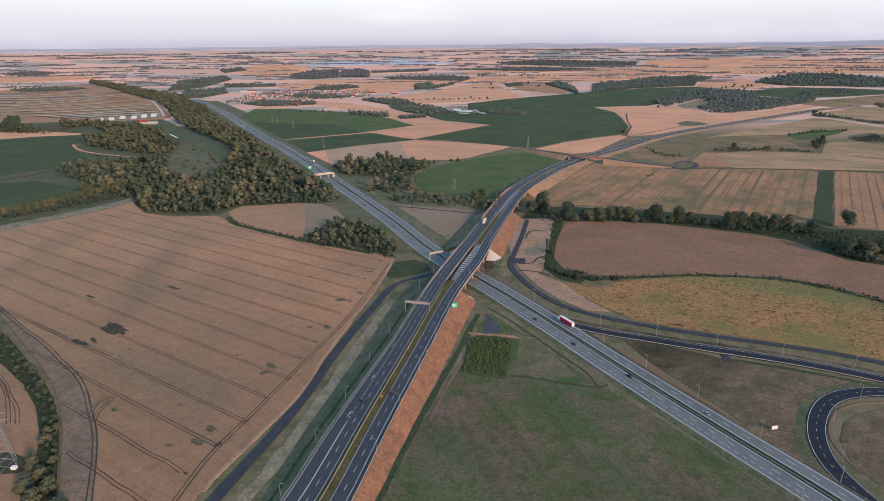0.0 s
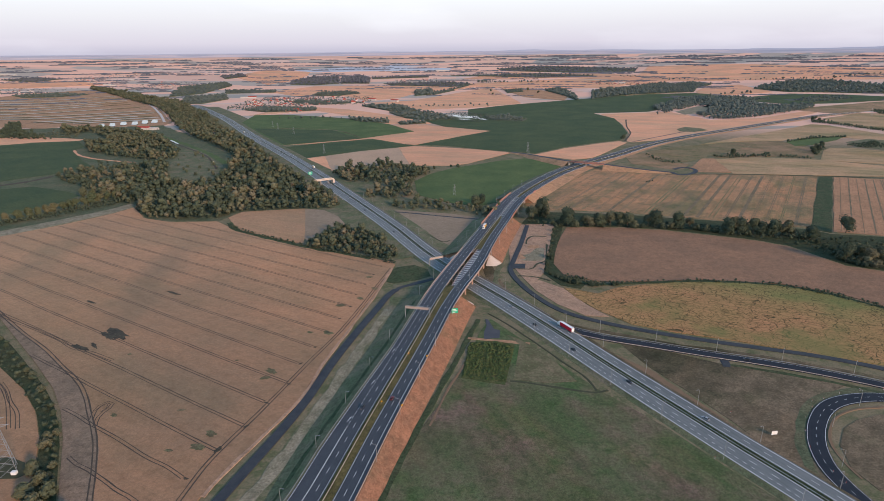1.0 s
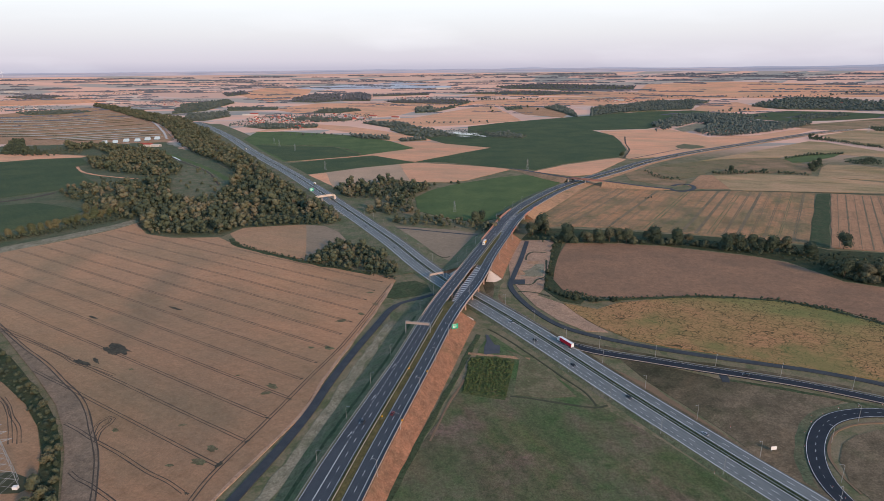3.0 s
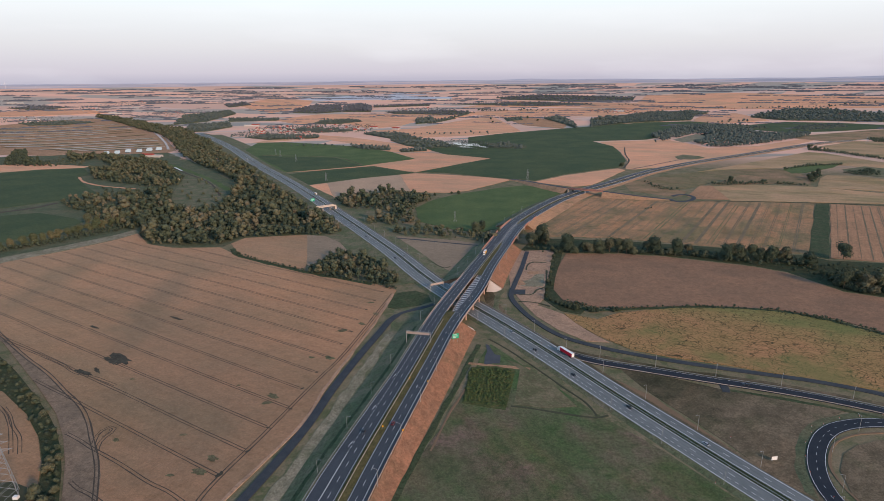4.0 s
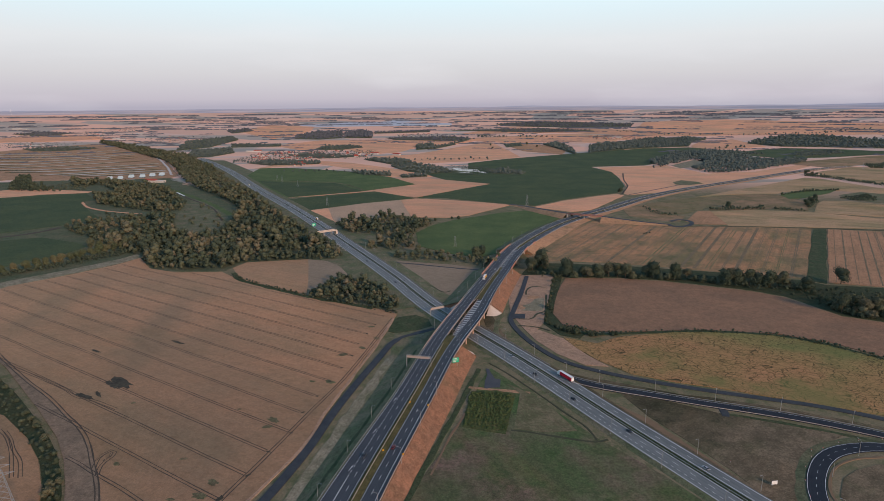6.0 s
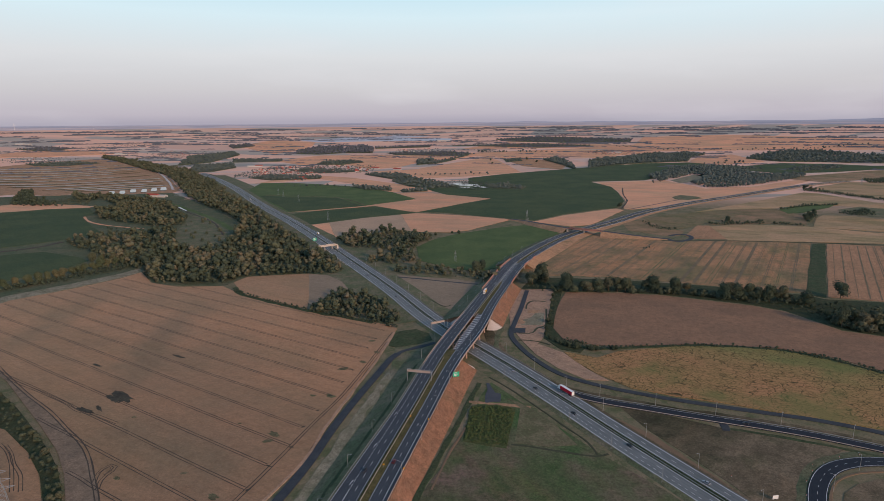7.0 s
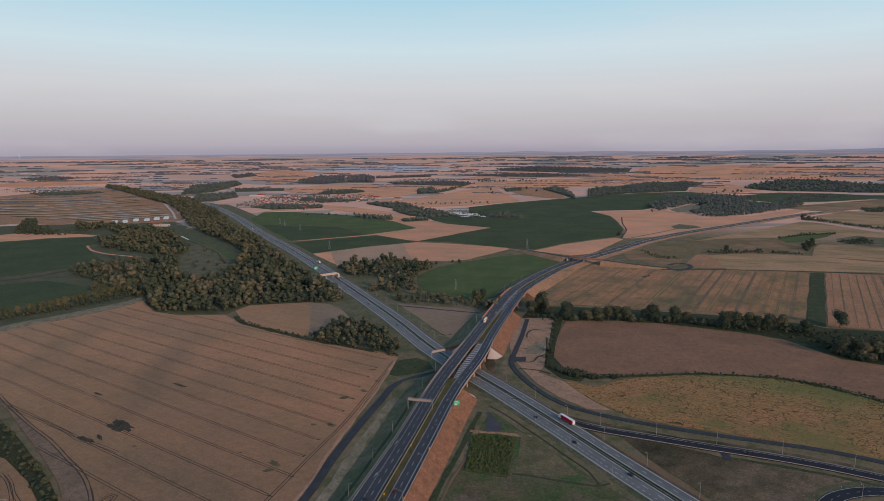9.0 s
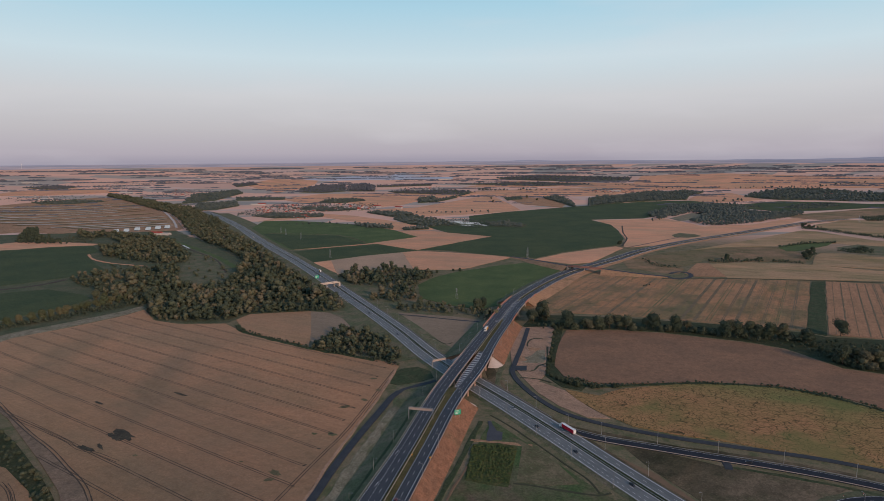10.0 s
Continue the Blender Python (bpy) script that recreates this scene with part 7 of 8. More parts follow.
for o_ in (0.0, 5.0):
    track(bpy.data.objects["wheat_field.002"], [(-288.9 + o_, 327.0 - o_ * 0.3), (-278.6 + o_, 318.9 - o_ * 0.6), (-267.8 + o_, 307.5 - o_ * 0.8), (-256.4 + o_, 292.7), (-245.0 + o_, 276.6)], 0.6, 0.95, 0.53, M_TRACKS)
M_WEEDPATCH = crop("weedy_patch", (0.13, 0.135, 0.07), (0.17, 0.15, 0.085), (0.10, 0.09, 0.055), 0, 9)
M_DARKPATCH = crop("flattened_wet_patch", (0.075, 0.072, 0.055), (0.09, 0.08, 0.06), (0.05, 0.05, 0.04), 0, 9)
def blob(x, y, rx, ry, turn):
    """Ragged outline of a small patch."""
    out = []
    for i in range(18):
        a, f = 2 * math.pi * i / 18, rng.uniform(0.55, 1.15)
        u, v = rx * f * math.cos(a), ry * f * math.sin(a)
        out.append((x + u * math.cos(turn) - v * math.sin(turn), y + u * math.sin(turn) + v * math.cos(turn)))
    return out


for x_, y_, a_, b_, turn_, word_ in ((-244.0, 393.0, 15.0, 6.0, -0.72, "patch"), (-248.5, 388.5, 11.0, 3.0, -0.72, "patch"), (-260.0, 371.5, 10.0, 2.6, -0.52, "streak"), (-252.0, 374.5, 7.0, 1.8, -0.9, "streak"), (-120.0, 257.0, 3.2, 1.6, 1.2, "crossing of wheel tracks"), (-236.0, 470.0, 9.0, 1.8, -0.5, "streak"), (-298.0, 452.0, 7.0, 1.4, -0.6, "streak")):
    field("wet_patch", blob(x_, y_, a_, b_, turn_), M_DARKPATCH, "dark flattened wet " + word_ + " in the wheat", 0.56 + 0.004 * a_ / 4, 0.3, category="patch")
for (x_, y_), r_ in zip([(-113.2, 336.6), (-115.3, 328.3), (-131.9, 259.1), (-129.1, 271.2), (-219.5, 361.2), (-154.7, 293.4), (-192.0, 288.4), (-84.6, 440.8), (-85.9, 391.1), (-99.6, 392.3), (-145.8, 256.5), (-141.1, 351.2), (-68.0, 503.7), (-60.3, 476.4), (-69.5, 454.4)], (6, 4.5, 5, 4.5, 2.2, 2.6, 3, 5, 5, 3, 2.5, 1.5, 4, 4, 4)):
    field("weed_patch", blob(x_, y_, r_, r_ * 0.55, rng.uniform(-0.8, 0.2)), M_WEEDPATCH, "small weedy patch in the wheat", 0.58, 0.3, category="patch")

for q_ in TRACK_ENDS:
    if q_.x > -200:
        field("wet_patch", blob(q_.x, q_.y, rng.uniform(1.2, 2.4), rng.uniform(0.6, 1.1), rng.uniform(-0.6, 1.2)), M_DARKPATCH, "dark trampled wheat where tramlines meet", 0.60, 0.2, category="patch")

STUB = [(112.9, 769.3), (153.2, 848.2), (222.1, 951.7), (283.9, 1027.4), (376.1, 963.4), (485.2, 953.8), (611.3, 930.0), (524.4, 792.1), (429.7, 647.8), (380.6, 663.2), (294.2, 700.8), (230.5, 724.4), (160.5, 738.1), (122.8, 733.7)]
e0, e1 = (Vector(q) for q in [(602.6, 917.3), (432.4, 652.3)])
d_ = (e0 - e1).normalized()
n_ = Vector((d_.y, -d_.x))
STUBBLE = bpy.data.objects["stubble_field.001"]
M_FAINT = plain("faint_wheelings", (0.11, 0.095, 0.055), (0.21, 0.15, 0.09), 14)
M_WEEDROW = crop("weedy_drill_rows", (0.15, 0.165, 0.075), (0.24, 0.20, 0.105), (0.12, 0.12, 0.06), -32, 30)
for i in range(1, 25):
    o_ = e1 - n_ * (i * 15.0 + rng.uniform(-1.5, 1.5))
    for a_, b_ in inside_runs(STUB, o_, d_, 500):
        track(STUBBLE, [o_ + d_ * (a_ + 4 + (b_ - a_ - 8) * j / 5) for j in range(6)], rng.choice((0.8, 1.0, 1.5, 2.4)), rng.choice((1.1, 1.1, 2.6)), 0.29, M_WEEDROW if i % 5 == 2 else M_FAINT)
RIGHTF = [(634.4, 924.6), (701.0, 904.4), (798.0, 879.6), (553.7, 589.6), (492.5, 615.4), (446.4, 631.7)]
for i in range(1, 16):
    o_ = Vector((446.4, 631.7)) + n_ * (i * 11.0 - 3)
    for a_, b_ in inside_runs(RIGHTF, o_, d_, 500):
        track(bpy.data.objects["stubble_field.002"], [o_ + d_ * (a_ + 4 + (b_ - a_ - 8) * j / 5) for j in range(6)], rng.choice((0.9, 1.4, 2.2)), rng.choice((0, 1.1)), 0.34, M_FAINT)

# ditches and bare strips in the interchange
M_DITCH = plain("wet_ditch", (0.045, 0.050, 0.028), (0.070, 0.070, 0.040), 5)
M_BARE = plain("bare_ochre_soil", (0.22, 0.14, 0.085), (0.17, 0.115, 0.07), 5)


def strip(name, pts, width, up, material, label, category="ditch"):
    ln = Line([(*q[:2], up) for q in pts], 4.0)
    v, e, f = ribbon(ln, 0, ln.length, [((lambda s: -width / 2 * (0.8 + 0.5 * noise.noise((s * 0.07, 1, up)))), -0.3), ((lambda s: -width / 2 * (0.7 + 0.5 * noise.noise((s * 0.07, 1, up)))), 0.0),
                                        ((lambda s: width / 2 * (0.7 + 0.5 * noise.noise((s * 0.06, 9, up)))), 0.0), ((lambda s: width / 2 * (0.8 + 0.5 * noise.noise((s * 0.06, 9, up)))), -0.3)], 5.0)
    w = []
    for x, y, z in v:
        q, k = site(x, y)
        w.append((q.x, q.y, q.z + z + min(max((math.hypot(x, y) - D0) / 300.0, 0.0), 1.0)))
    return tagged(part(name, (w, e, f), material), label, category, kind="structure")


strip("ditch", [(36.6, 423.0), (49.8, 403.5), (66.8, 373.1), (81.4, 344.9), (92.0, 325.4), (94.5, 312.3), (94.6, 309.7)], 1.6, 0.26, M_DITCH, "narrow dark ditch crossing the meadow")
strip("ditch", [(42.7, 322.2), (54.9, 319.4), (71.7, 313.9), (88.2, 309.2), (94.8, 307.9), (101.8, 310.9)], 2.4, 0.27, M_DITCH, "shallow dark ditch in the meadow")
strip("ditch", [(27.8, 412.8), (21.0, 389.9), (13.7, 364.1), (5.3, 337.4), (-3.9, 307.6), (-13.3, 276.6), (-21.2, 250.3), (-26.9, 229.6), (-31.2, 213.2)], 5.0, 0.25, M_WEEDY, "grassy ditch at the foot of the soil slope")
strip("ditch", [(15.4, 348.3), (9.6, 331.0), (5.0, 320.2), (-2.2, 295.6), (-7.9, 276.0)], 1.8, 0.28, M_BARE, "bare rut beside the ditch", "rut")
strip("ditch", [(18.4, 381.0), (30.6, 378.1), (42.7, 376.1), (54.7, 373.3), (62.6, 372.3)], 4.5, 0.27, M_OCHRE, "bare ochre earth edge of the plot", "earth strip")
strip("ditch", [(-74.9, 213.7), (-67.8, 241.4), (-58.9, 273.7), (-48.8, 307.1), (-39.8, 340.4), (-31.1, 380.2), (-25.6, 420.1), (-19.2, 459.2)], 4.5, 0.24, M_WEEDY, "dark ditch below the raised road")
strip("grass_strip", [(-93.6, 214.0), (-87.6, 234.0), (-82.3, 255.3), (-76.4, 279.7), (-70.5, 308.2), (-64.2, 341.8), (-59.0, 366.0), (-51.0, 400.1), (-44.0, 432.6)], 10.0, 0.24, M_STRAW, "dry grass strip between lane and ditch", "grass strip")
# this strip puts the low sun on the crop's edge into colour
strip("grass_strip", [(-114.7, 221.9), (-109.8, 239.4), (-97.2, 273.6), (-86.4, 305.2), (-80.7, 346.3), (-68.9, 406.0), (-57.8, 462.9), (-48.1, 527.5)], 3.0, 0.58, M_BARE2, "pale strip for the sunlit edge of the wheat", "field edge")
strip("grass_strip", [(77.9, 415.9), (100.6, 397.6), (123.6, 387.9), (166.3, 367.8), (201.1, 356.6), (239.0, 341.3), (280.1, 320.9), (303.3, 308.8)], 6.5, 0.26, M_DRY, "dry strip between slip road and service road", "grass strip")
strip("grass_strip", [(114.8, 355.8), (134.0, 331.6), (149.5, 297.9), (160.6, 271.4), (172.0, 246.7), (179.4, 230.0)], 7.0, 0.27, M_BARE, "ochre bare strip beside the motorway", "grass strip")
strip("ditch", [(183.0, 226.1), (184.2, 238.1), (188.4, 251.8), (196.3, 268.4), (205.8, 282.3), (218.6, 295.0), (234.2, 303.7), (254.4, 308.3), (280.9, 306.7)], 7.5, 0.24, M_FLOOR, "dark grassy ditch round the loop road")
strip("grass_strip", [(204.5, 230.5), (203.8, 242.0), (205.9, 256.2), (213.9, 270.6), (225.6, 282.0), (240.9, 288.4), (258.1, 290.4)], 1.8, 0.3, M_BARE, "ochre shoulder inside the loop", "grass strip")
strip("ditch", [(190.4, 351.3), (188.9, 343.7), (187.3, 337.1)], 7.0, 0.3, M_TAR, "small dark tarmac bay by the slip road", "lay-by")
strip("side_road", [(-61.4, 734.5), (-31.5, 725.2), (4.8, 710.5), (46.7, 696.2)], 5.0, 0.4, M_TAR, "dark narrow track across the fallow", "track")
strip("side_road", [(40.7, 688.8), (27.2, 646.8), (13.2, 609.3)], 4.0, 0.4, M_TAR, "dark narrow track across the fallow", "track")
strip("rut", [(91.6, 596.5), (94.0, 610.0), (97.4, 618.7), (103.5, 625.0), (117.3, 622.5)], 2.6, 0.42, M_DITCH, "dark curved rut in the bare yard", "rut")
strip("rut", [(73.3, 521.8), (85.9, 521.6), (93.7, 535.7), (102.1, 542.0), (107.7, 564.2), (113.3, 595.9)], 2.4, 0.43, M_DITCH, "dark winding rut in the bare yard", "rut")
strip("rut", [(70.9, 503.9), (81.4, 502.3), (91.2, 497.8), (98.4, 490.6)], 2.6, 0.43, M_DITCH, "dark rut across the bare strip", "rut")
field("paved_bay", [(69.5, 536.0), (82.0, 535.8), (80.0, 523.0), (68.0, 523.2)], M_TAR, "small dark paved bay beside the service road", 0.46, 0.2, category="lay-by")
field("earth_patch", [(78.7, 545.9), (89.8, 544.0), (101.0, 544.5), (105.5, 565.0), (108.7, 583.4), (100.0, 582.8), (90.9, 566.4), (81.7, 559.5)], M_STRAW, "greyish green weedy patch in the yard", 0.40, 0.6, category="patch")
field("earth_patch", blob(97.0, 588.0, 8.0, 6.5, 0.3), M_OCHRE, "ochre heap of earth in the yard", 0.41, 0.4, category="patch")
field("earth_patch", blob(79.5, 557.0, 5.0, 9.0, 0.2), M_OCHRE, "ochre bare earth beside the service road", 0.415, 0.4, category="patch")
strip("fence_ditch", [(-43.2, 687.1), (-28.0, 657.4), (-14.0, 632.2), (2.2, 606.6), (8.6, 612.6)], 2.2, 0.42, M_DITCH, "dark ditch between fallow and motorway", "ditch")
strip("bare_bank", [(-82.6, 680.0), (-64.8, 640.1), (-52.2, 612.0), (-41.6, 588.9)], 9.0, 0.5, M_SOIL, "bare orange soil bank beside the motorway", "bank")
strip("grass_strip", [(82.8, 656.4), (68.4, 584.6), (57.4, 533.4), (49.0, 489.7), (57.5, 451.5)], 7.0, 0.3, M_VERGE, "green strip between slope and service road", "grass strip")
strip("side_road", [(-42.7, 468.4), (-36.4, 478.4), (-27.7, 484.8), (-17.7, 491.3), (-8.5, 499.4)], 6.0, 0.45, M_TAR, "dark asphalt of the lane's end", "track")
strip("side_road", [(-760.4, 892.2), (-708.4, 918.0), (-682.1, 946.4), (-668.3, 986.4)], 11, 0.5, M_TRACKS, "pale farm track between beet fields", "track")
strip("field_road", [(-802.0, 1272.7), (-750.3, 1205.4), (-697.2, 1163.0), (-642.9, 1135.2), (-588.5, 1114.5)], 7, 0.5, M_WHEAT2, "sandy track along the beet field", "track")
strip("field_road", [(374.5, 958.8), (485.2, 953.8), (614.0, 934.4), (707.0, 912.7), (804.6, 887.5)], 7, 0.5, M_DITCH, "dark field boundary behind the stubble", "boundary")
strip("field_road", [(428.0, 1312.9), (541.2, 1414.7), (626.5, 1491.3)], 5, 0.5, M_TAR, "narrow lane beside the carriageway", "track")
strip("field_road", [(547.0, 1749.3), (499.0, 1580.2), (470.8, 1459.5), (418.1, 1330.6)], 5, 0.55, M_TRACKS, "track round the green field", "track")
strip("field_road", [(-500.5, 1627.6), (-337.8, 1592.2), (-270.4, 1552.9), (-194.3, 1423.3)], 6, 0.7, M_DRY, "pale track between green plots", "track")
strip("field_road", [(292.5, 1021.7), (332.1, 1004.4), (356.2, 988.3), (386.0, 977.2)], 16, 0.3, M_MEDIAN, "tall dry grass below the ramp", "grass strip")

strip("grass_strip", [(-262.0, 690.0), (-250.0, 667.0), (-226.0, 646.5), (-149.0, 596.0), (-96.0, 567.5), (-72.0, 555.0)], 9.0, 0.54, M_WEEDY, "green overgrown ditch between two wheat fields", "ditch")
strip("grass_strip", [(112.0, 497.0), (125.0, 487.0), (139.0, 481.5), (160.0, 482.5), (237.0, 486.5), (298.0, 475.5), (333.0, 453.0), (363.0, 416.5), (390.0, 392.0)], 6.0, 0.54, M_WEEDY, "green overgrown ditch between oats and barley", "ditch")

strip("grass_strip", [(191.4, 339.4), (211.4, 331.9), (229.2, 324.6), (246.0, 317.0), (261.3, 308.4), (267.9, 304.5)], 4.0, 0.3, M_WEEDY, "dark grassy ditch below the slip road", "ditch")
field("wood_floor", [(-1234.5, 1646.2), (-1025.8, 1690.0), (-874.4, 1680.0), (-762.9, 1645.0), (-722.0, 1531.2), (-768.9, 1471.7), (-872.0, 1440.0), (-1014.0, 1488.0), (-1111.0, 1484.0), (-1170.0, 1412.0)], M_FLOOR, "scrubby grass between beet field and ponds", 0.2, category="undergrowth")

# ---------------------------------------------------------------- settling fields and ponds on the left
field("settling_field", [(-2163, 2673), (-2148, 2932), (-2101, 3156), (-2013, 3413), (-1726, 3150), (-1302, 2580), (-1024.7, 2183.3), (-802.6, 1768.1), (-803.3, 1713.3), (-977.3, 1674.1), (-1077.1, 1707.0), (-1111.2, 1658.7), (-1263.5, 1694.7), (-1339.0, 1626.4)], M_OCHRE, "striped irrigation field with long water furrows", 0.3)
M_PALE = plain("pale_gravel", (0.60, 0.54, 0.48), (0.50, 0.46, 0.42), 8)
FURROWS = [Line([(*q, 0.0) for q in pts]) for pts in ([(-1102.3, 1776.7), (-1002.8, 1812.3), (-879.4, 1863.1)], [(-1246.9, 1816.4), (-1166.6, 1855.0), (-1063.3, 1926.0), (-947.6, 1984.4)], [(-1599, 2004), (-1404.8, 1970.8), (-1222.7, 2043.7), (-1051.2, 2164.9)], [(-1773, 2231), (-1547, 2149), (-1436, 2265), (-1256, 2439)], [(-1927, 2430), (-1633, 2401), (-1479, 2488), (-1369, 2616)], [(-2109, 2667), (-1785, 2632), (-1643, 2771), (-1567, 2899)])]
for i_, near_ in enumerate(FURROWS):
    far_ = FURROWS[min(i_ + 1, len(FURROWS) - 1)]
    for f_ in (0.0, 0.5) if i_ + 1 < len(FURROWS) else (0.0,):
        pts = [near_.at(near_.length * j / 6)[0].lerp(far_.at(far_.length * j / 6)[0], f_).to_2d() for j in range(7)]
        strip("water_furrow", pts[: rng.choice((6, 7, 7))], rng.uniform(10.0, 14.0), 1.3, M_PALE, "pale water furrow in the irrigation field", "furrow")
        strip("furrow_bank", [(x, y - 17) for x, y in pts], 12.0, 1.2, M_WEEDY, "dark weedy bank of the furrow", "bank")
        strip("furrow_bank", [(x, y + 20) for x, y in pts], 18.0, 1.2, M_HAY, "dry tan bank of the furrow", "bank")
strip("field_road", [(-1168, 2404), (-1029.8, 2162.9), (-913.8, 1947.1), (-831.9, 1784.6)], 9.0, 1.5, M_PALE, "white gravel road beside the irrigation field", "track")
strip("field_road", [(-1345, 2644), (-1171, 2430), (-981.1, 2118.0), (-822.2, 1813.0)], 10.0, 1.4, M_WHEAT2, "sandy bank beside the irrigation field", "bank")
for q_ in ([(-973.6, 1678.9), (-1011.5, 1753.2), (-999.0, 1757.7), (-961.6, 1692.2), (-957.2, 1675.2)], [(-949.1, 1690.0), (-986.2, 1765.1), (-973.5, 1769.8), (-936.8, 1703.3), (-932.6, 1686.2)], [(-933.3, 1721.6), (-970.4, 1799.5), (-957.4, 1804.4), (-920.7, 1735.4), (-916.5, 1717.7)], [(-902.7, 1726.0), (-938.6, 1804.4), (-925.5, 1809.2), (-889.8, 1739.9), (-886.0, 1722.1)], [(-885.7, 1752.0), (-921.4, 1832.7), (-908.1, 1837.7), (-872.5, 1766.3), (-868.8, 1748.0)], [(-866.5, 1771.5), (-901.7, 1854.0), (-888.2, 1859.1), (-853.0, 1786.2), (-849.4, 1767.4)], ):
    field("settling_pond", q_, M_WATER, "bright square settling pond", 1.5, 0.6, category="pond")
for q_ in ([(-723.3, 1497.1), (-712.0, 1491.2), (-672.4, 1434.4), (-678.7, 1430.1)], [(-655.4, 1414.6), (-642.9, 1404.6), (-603.3, 1349.3), (-610.8, 1345.5)]):
    field("canal", q_, M_WATER, "stretch of open canal water", 0.4, 0.5, category="canal")
strip("grass_strip", [(-880.0, 1740.0), (-800.0, 1640.0), (-715.0, 1530.0), (-600.0, 1400.0), (-520.0, 1290.0)], 110.0, 0.16, M_FLOOR, "rough grass between the wood and the canal", "grass strip")
strip("grass_strip", [(-784.2, 1576.8), (-696.2, 1475.0), (-583.8, 1339.7), (-484.0, 1211.8), (-405.5, 1093.8)], 16, 0.3, M_GREEN2, "green grassy dyke beside the canal", "dyke")
strip("field_road", [(-720.4, 1496.9), (-589.8, 1323.5), (-479.4, 1184.3), (-403.8, 1038.8)], 5, 0.5, M_TRACKS, "track along the dyke", "track")
field("glade", [(-562.4, 1230.1), (-557.2, 1321.6), (-457.8, 1157.1), (-409.0, 1082.5), (-379.2, 1012.2), (-365.8, 941.6), (-392.6, 909.0), (-431.9, 927.3), (-482.4, 1016.9)], M_VERGE, "grassy glade in the wood", 0.25)
for q_ in ([(33.4, 1918.4), (55.7, 1933.8), (72.1, 1881.5), (113.9, 1894.6), (119.8, 1845.1), (83.4, 1816.7), (53.3, 1850.6)], [(15.0, 1903.0), (29.5, 1901.8), (35.7, 1852.0), (18.1, 1853.5)], [(99.7, 1862.8), (144.1, 1796.4), (138.4, 1767.1), (100.6, 1815.3)], [(52.4, 1819.2), (82.7, 1801.4), (98.2, 1770.2), (56.6, 1788.4)]):
    field("pond", q_, M_WATER, "bright pond among reeds in the green field", 0.6, 0.6, category="pond")
field("pond", [(932.0, 2125.5), (989.1, 2186.8), (1008.9, 2139.8), (938.0, 2061.6)], M_WATER, "pond before the dark wood", 0.6, 0.6, category="pond")

wood(scatter([(-3.0, 1921.5), (35.0, 2007.8), (127.3, 1962.9), (173.5, 1856.7), (180.3, 1749.2), (111.3, 1712.2), (46.9, 1745.3), (5.6, 1807.6)], 9.0, ([(33.4, 1918.4), (55.7, 1933.8), (72.1, 1881.5), (113.9, 1894.6), (119.8, 1845.1), (83.4, 1816.7), (53.3, 1850.6)], [(99.7, 1862.8), (144.1, 1796.4), (138.4, 1767.1), (100.6, 1815.3)])), M_FARWOOD, "reeds and willows round the ponds", LOWS, 0.5, 0.5, "far_wood", M_FARWOOD)

# ---------------------------------------------------------------- buildings
M_ROOFRED = plain("red_roof_tiles", (0.30, 0.065, 0.05), (0.36, 0.085, 0.06), 4)
M_ROOFGREY = plain("grey_roof", (0.22, 0.20, 0.20), (0.17, 0.16, 0.16), 4)
M_PLASTER = plain("pale_plaster", (0.56, 0.51, 0.47), (0.46, 0.42, 0.39), 4)


def house(w, l, h, pitch, roof, label, name="house"):
    top = tagged(new(name), label, name.replace("_", " "), "village houses" if name == "house" else "farm and works halls")
    bm = bmesh.new()
    box(bm, 0, 0, h / 2 - 0.3, w, l, h + 0.6)
    part("wall", bm, M_PLASTER, top)
    bm = bmesh.new()
    o = 0.5
    lo = [bm.verts.new(q) for q in ((-w / 2 - o, -l / 2 - o, h), (w / 2 + o, -l / 2 - o, h), (w / 2 + o, l / 2 + o, h), (-w / 2 - o, l / 2 + o, h))]
    hi = [bm.verts.new((0, -l / 2 - o, h + pitch)), bm.verts.new((0, l / 2 + o, h + pitch))]
    for q in ((lo[0], hi[0], hi[1], lo[3]), (lo[1], lo[2], hi[1], hi[0]), (lo[0], lo[1], hi[0]), (lo[2], lo[3], hi[1]), (lo[3], lo[2], lo[1], lo[0])):
        bm.faces.new(q)
    tiles = part("roof", bm, roof, top)
    if name == "house":
        bm = bmesh.new()
        box(bm, w * 0.2, l * 0.15, h + pitch * 0.9, 0.8, 0.8, 1.8)
        part("chimney", bm, M_RUST, tiles)
        for sx in (-1, 1):
            for yy in (-0.25, 0.25):
                bm = bmesh.new()
                box(bm, sx * (w / 2 + 0.03), l * yy, h * 0.55, 0.08, 1.4, 1.5)
                part("window", bm, M_GLASSDARK, top)
    else:
        bm = bmesh.new()
        box(bm, 0, -l / 2 - 0.04, h * 0.4, w * 0.4, 0.1, h * 0.75)
        part("gate", bm, M_STEEL, top)
    return top


HOUSES = [house(10, 12, 5, 5, M_ROOFRED, "pale village house with a red tiled roof"), house(9, 14, 4.5, 4.5, M_ROOFRED, "long village house with a red roof"),
          house(10, 11, 6, 4, M_ROOFGREY, "pale village house with a grey roof")]
HALLS = [house(22, 55, 7, 2.5, M_PALE, "long pale works hall", "hall"), house(14, 34, 6, 4, M_ROOFRED, "farm building with a red roof", "hall")]
SEEN = set()


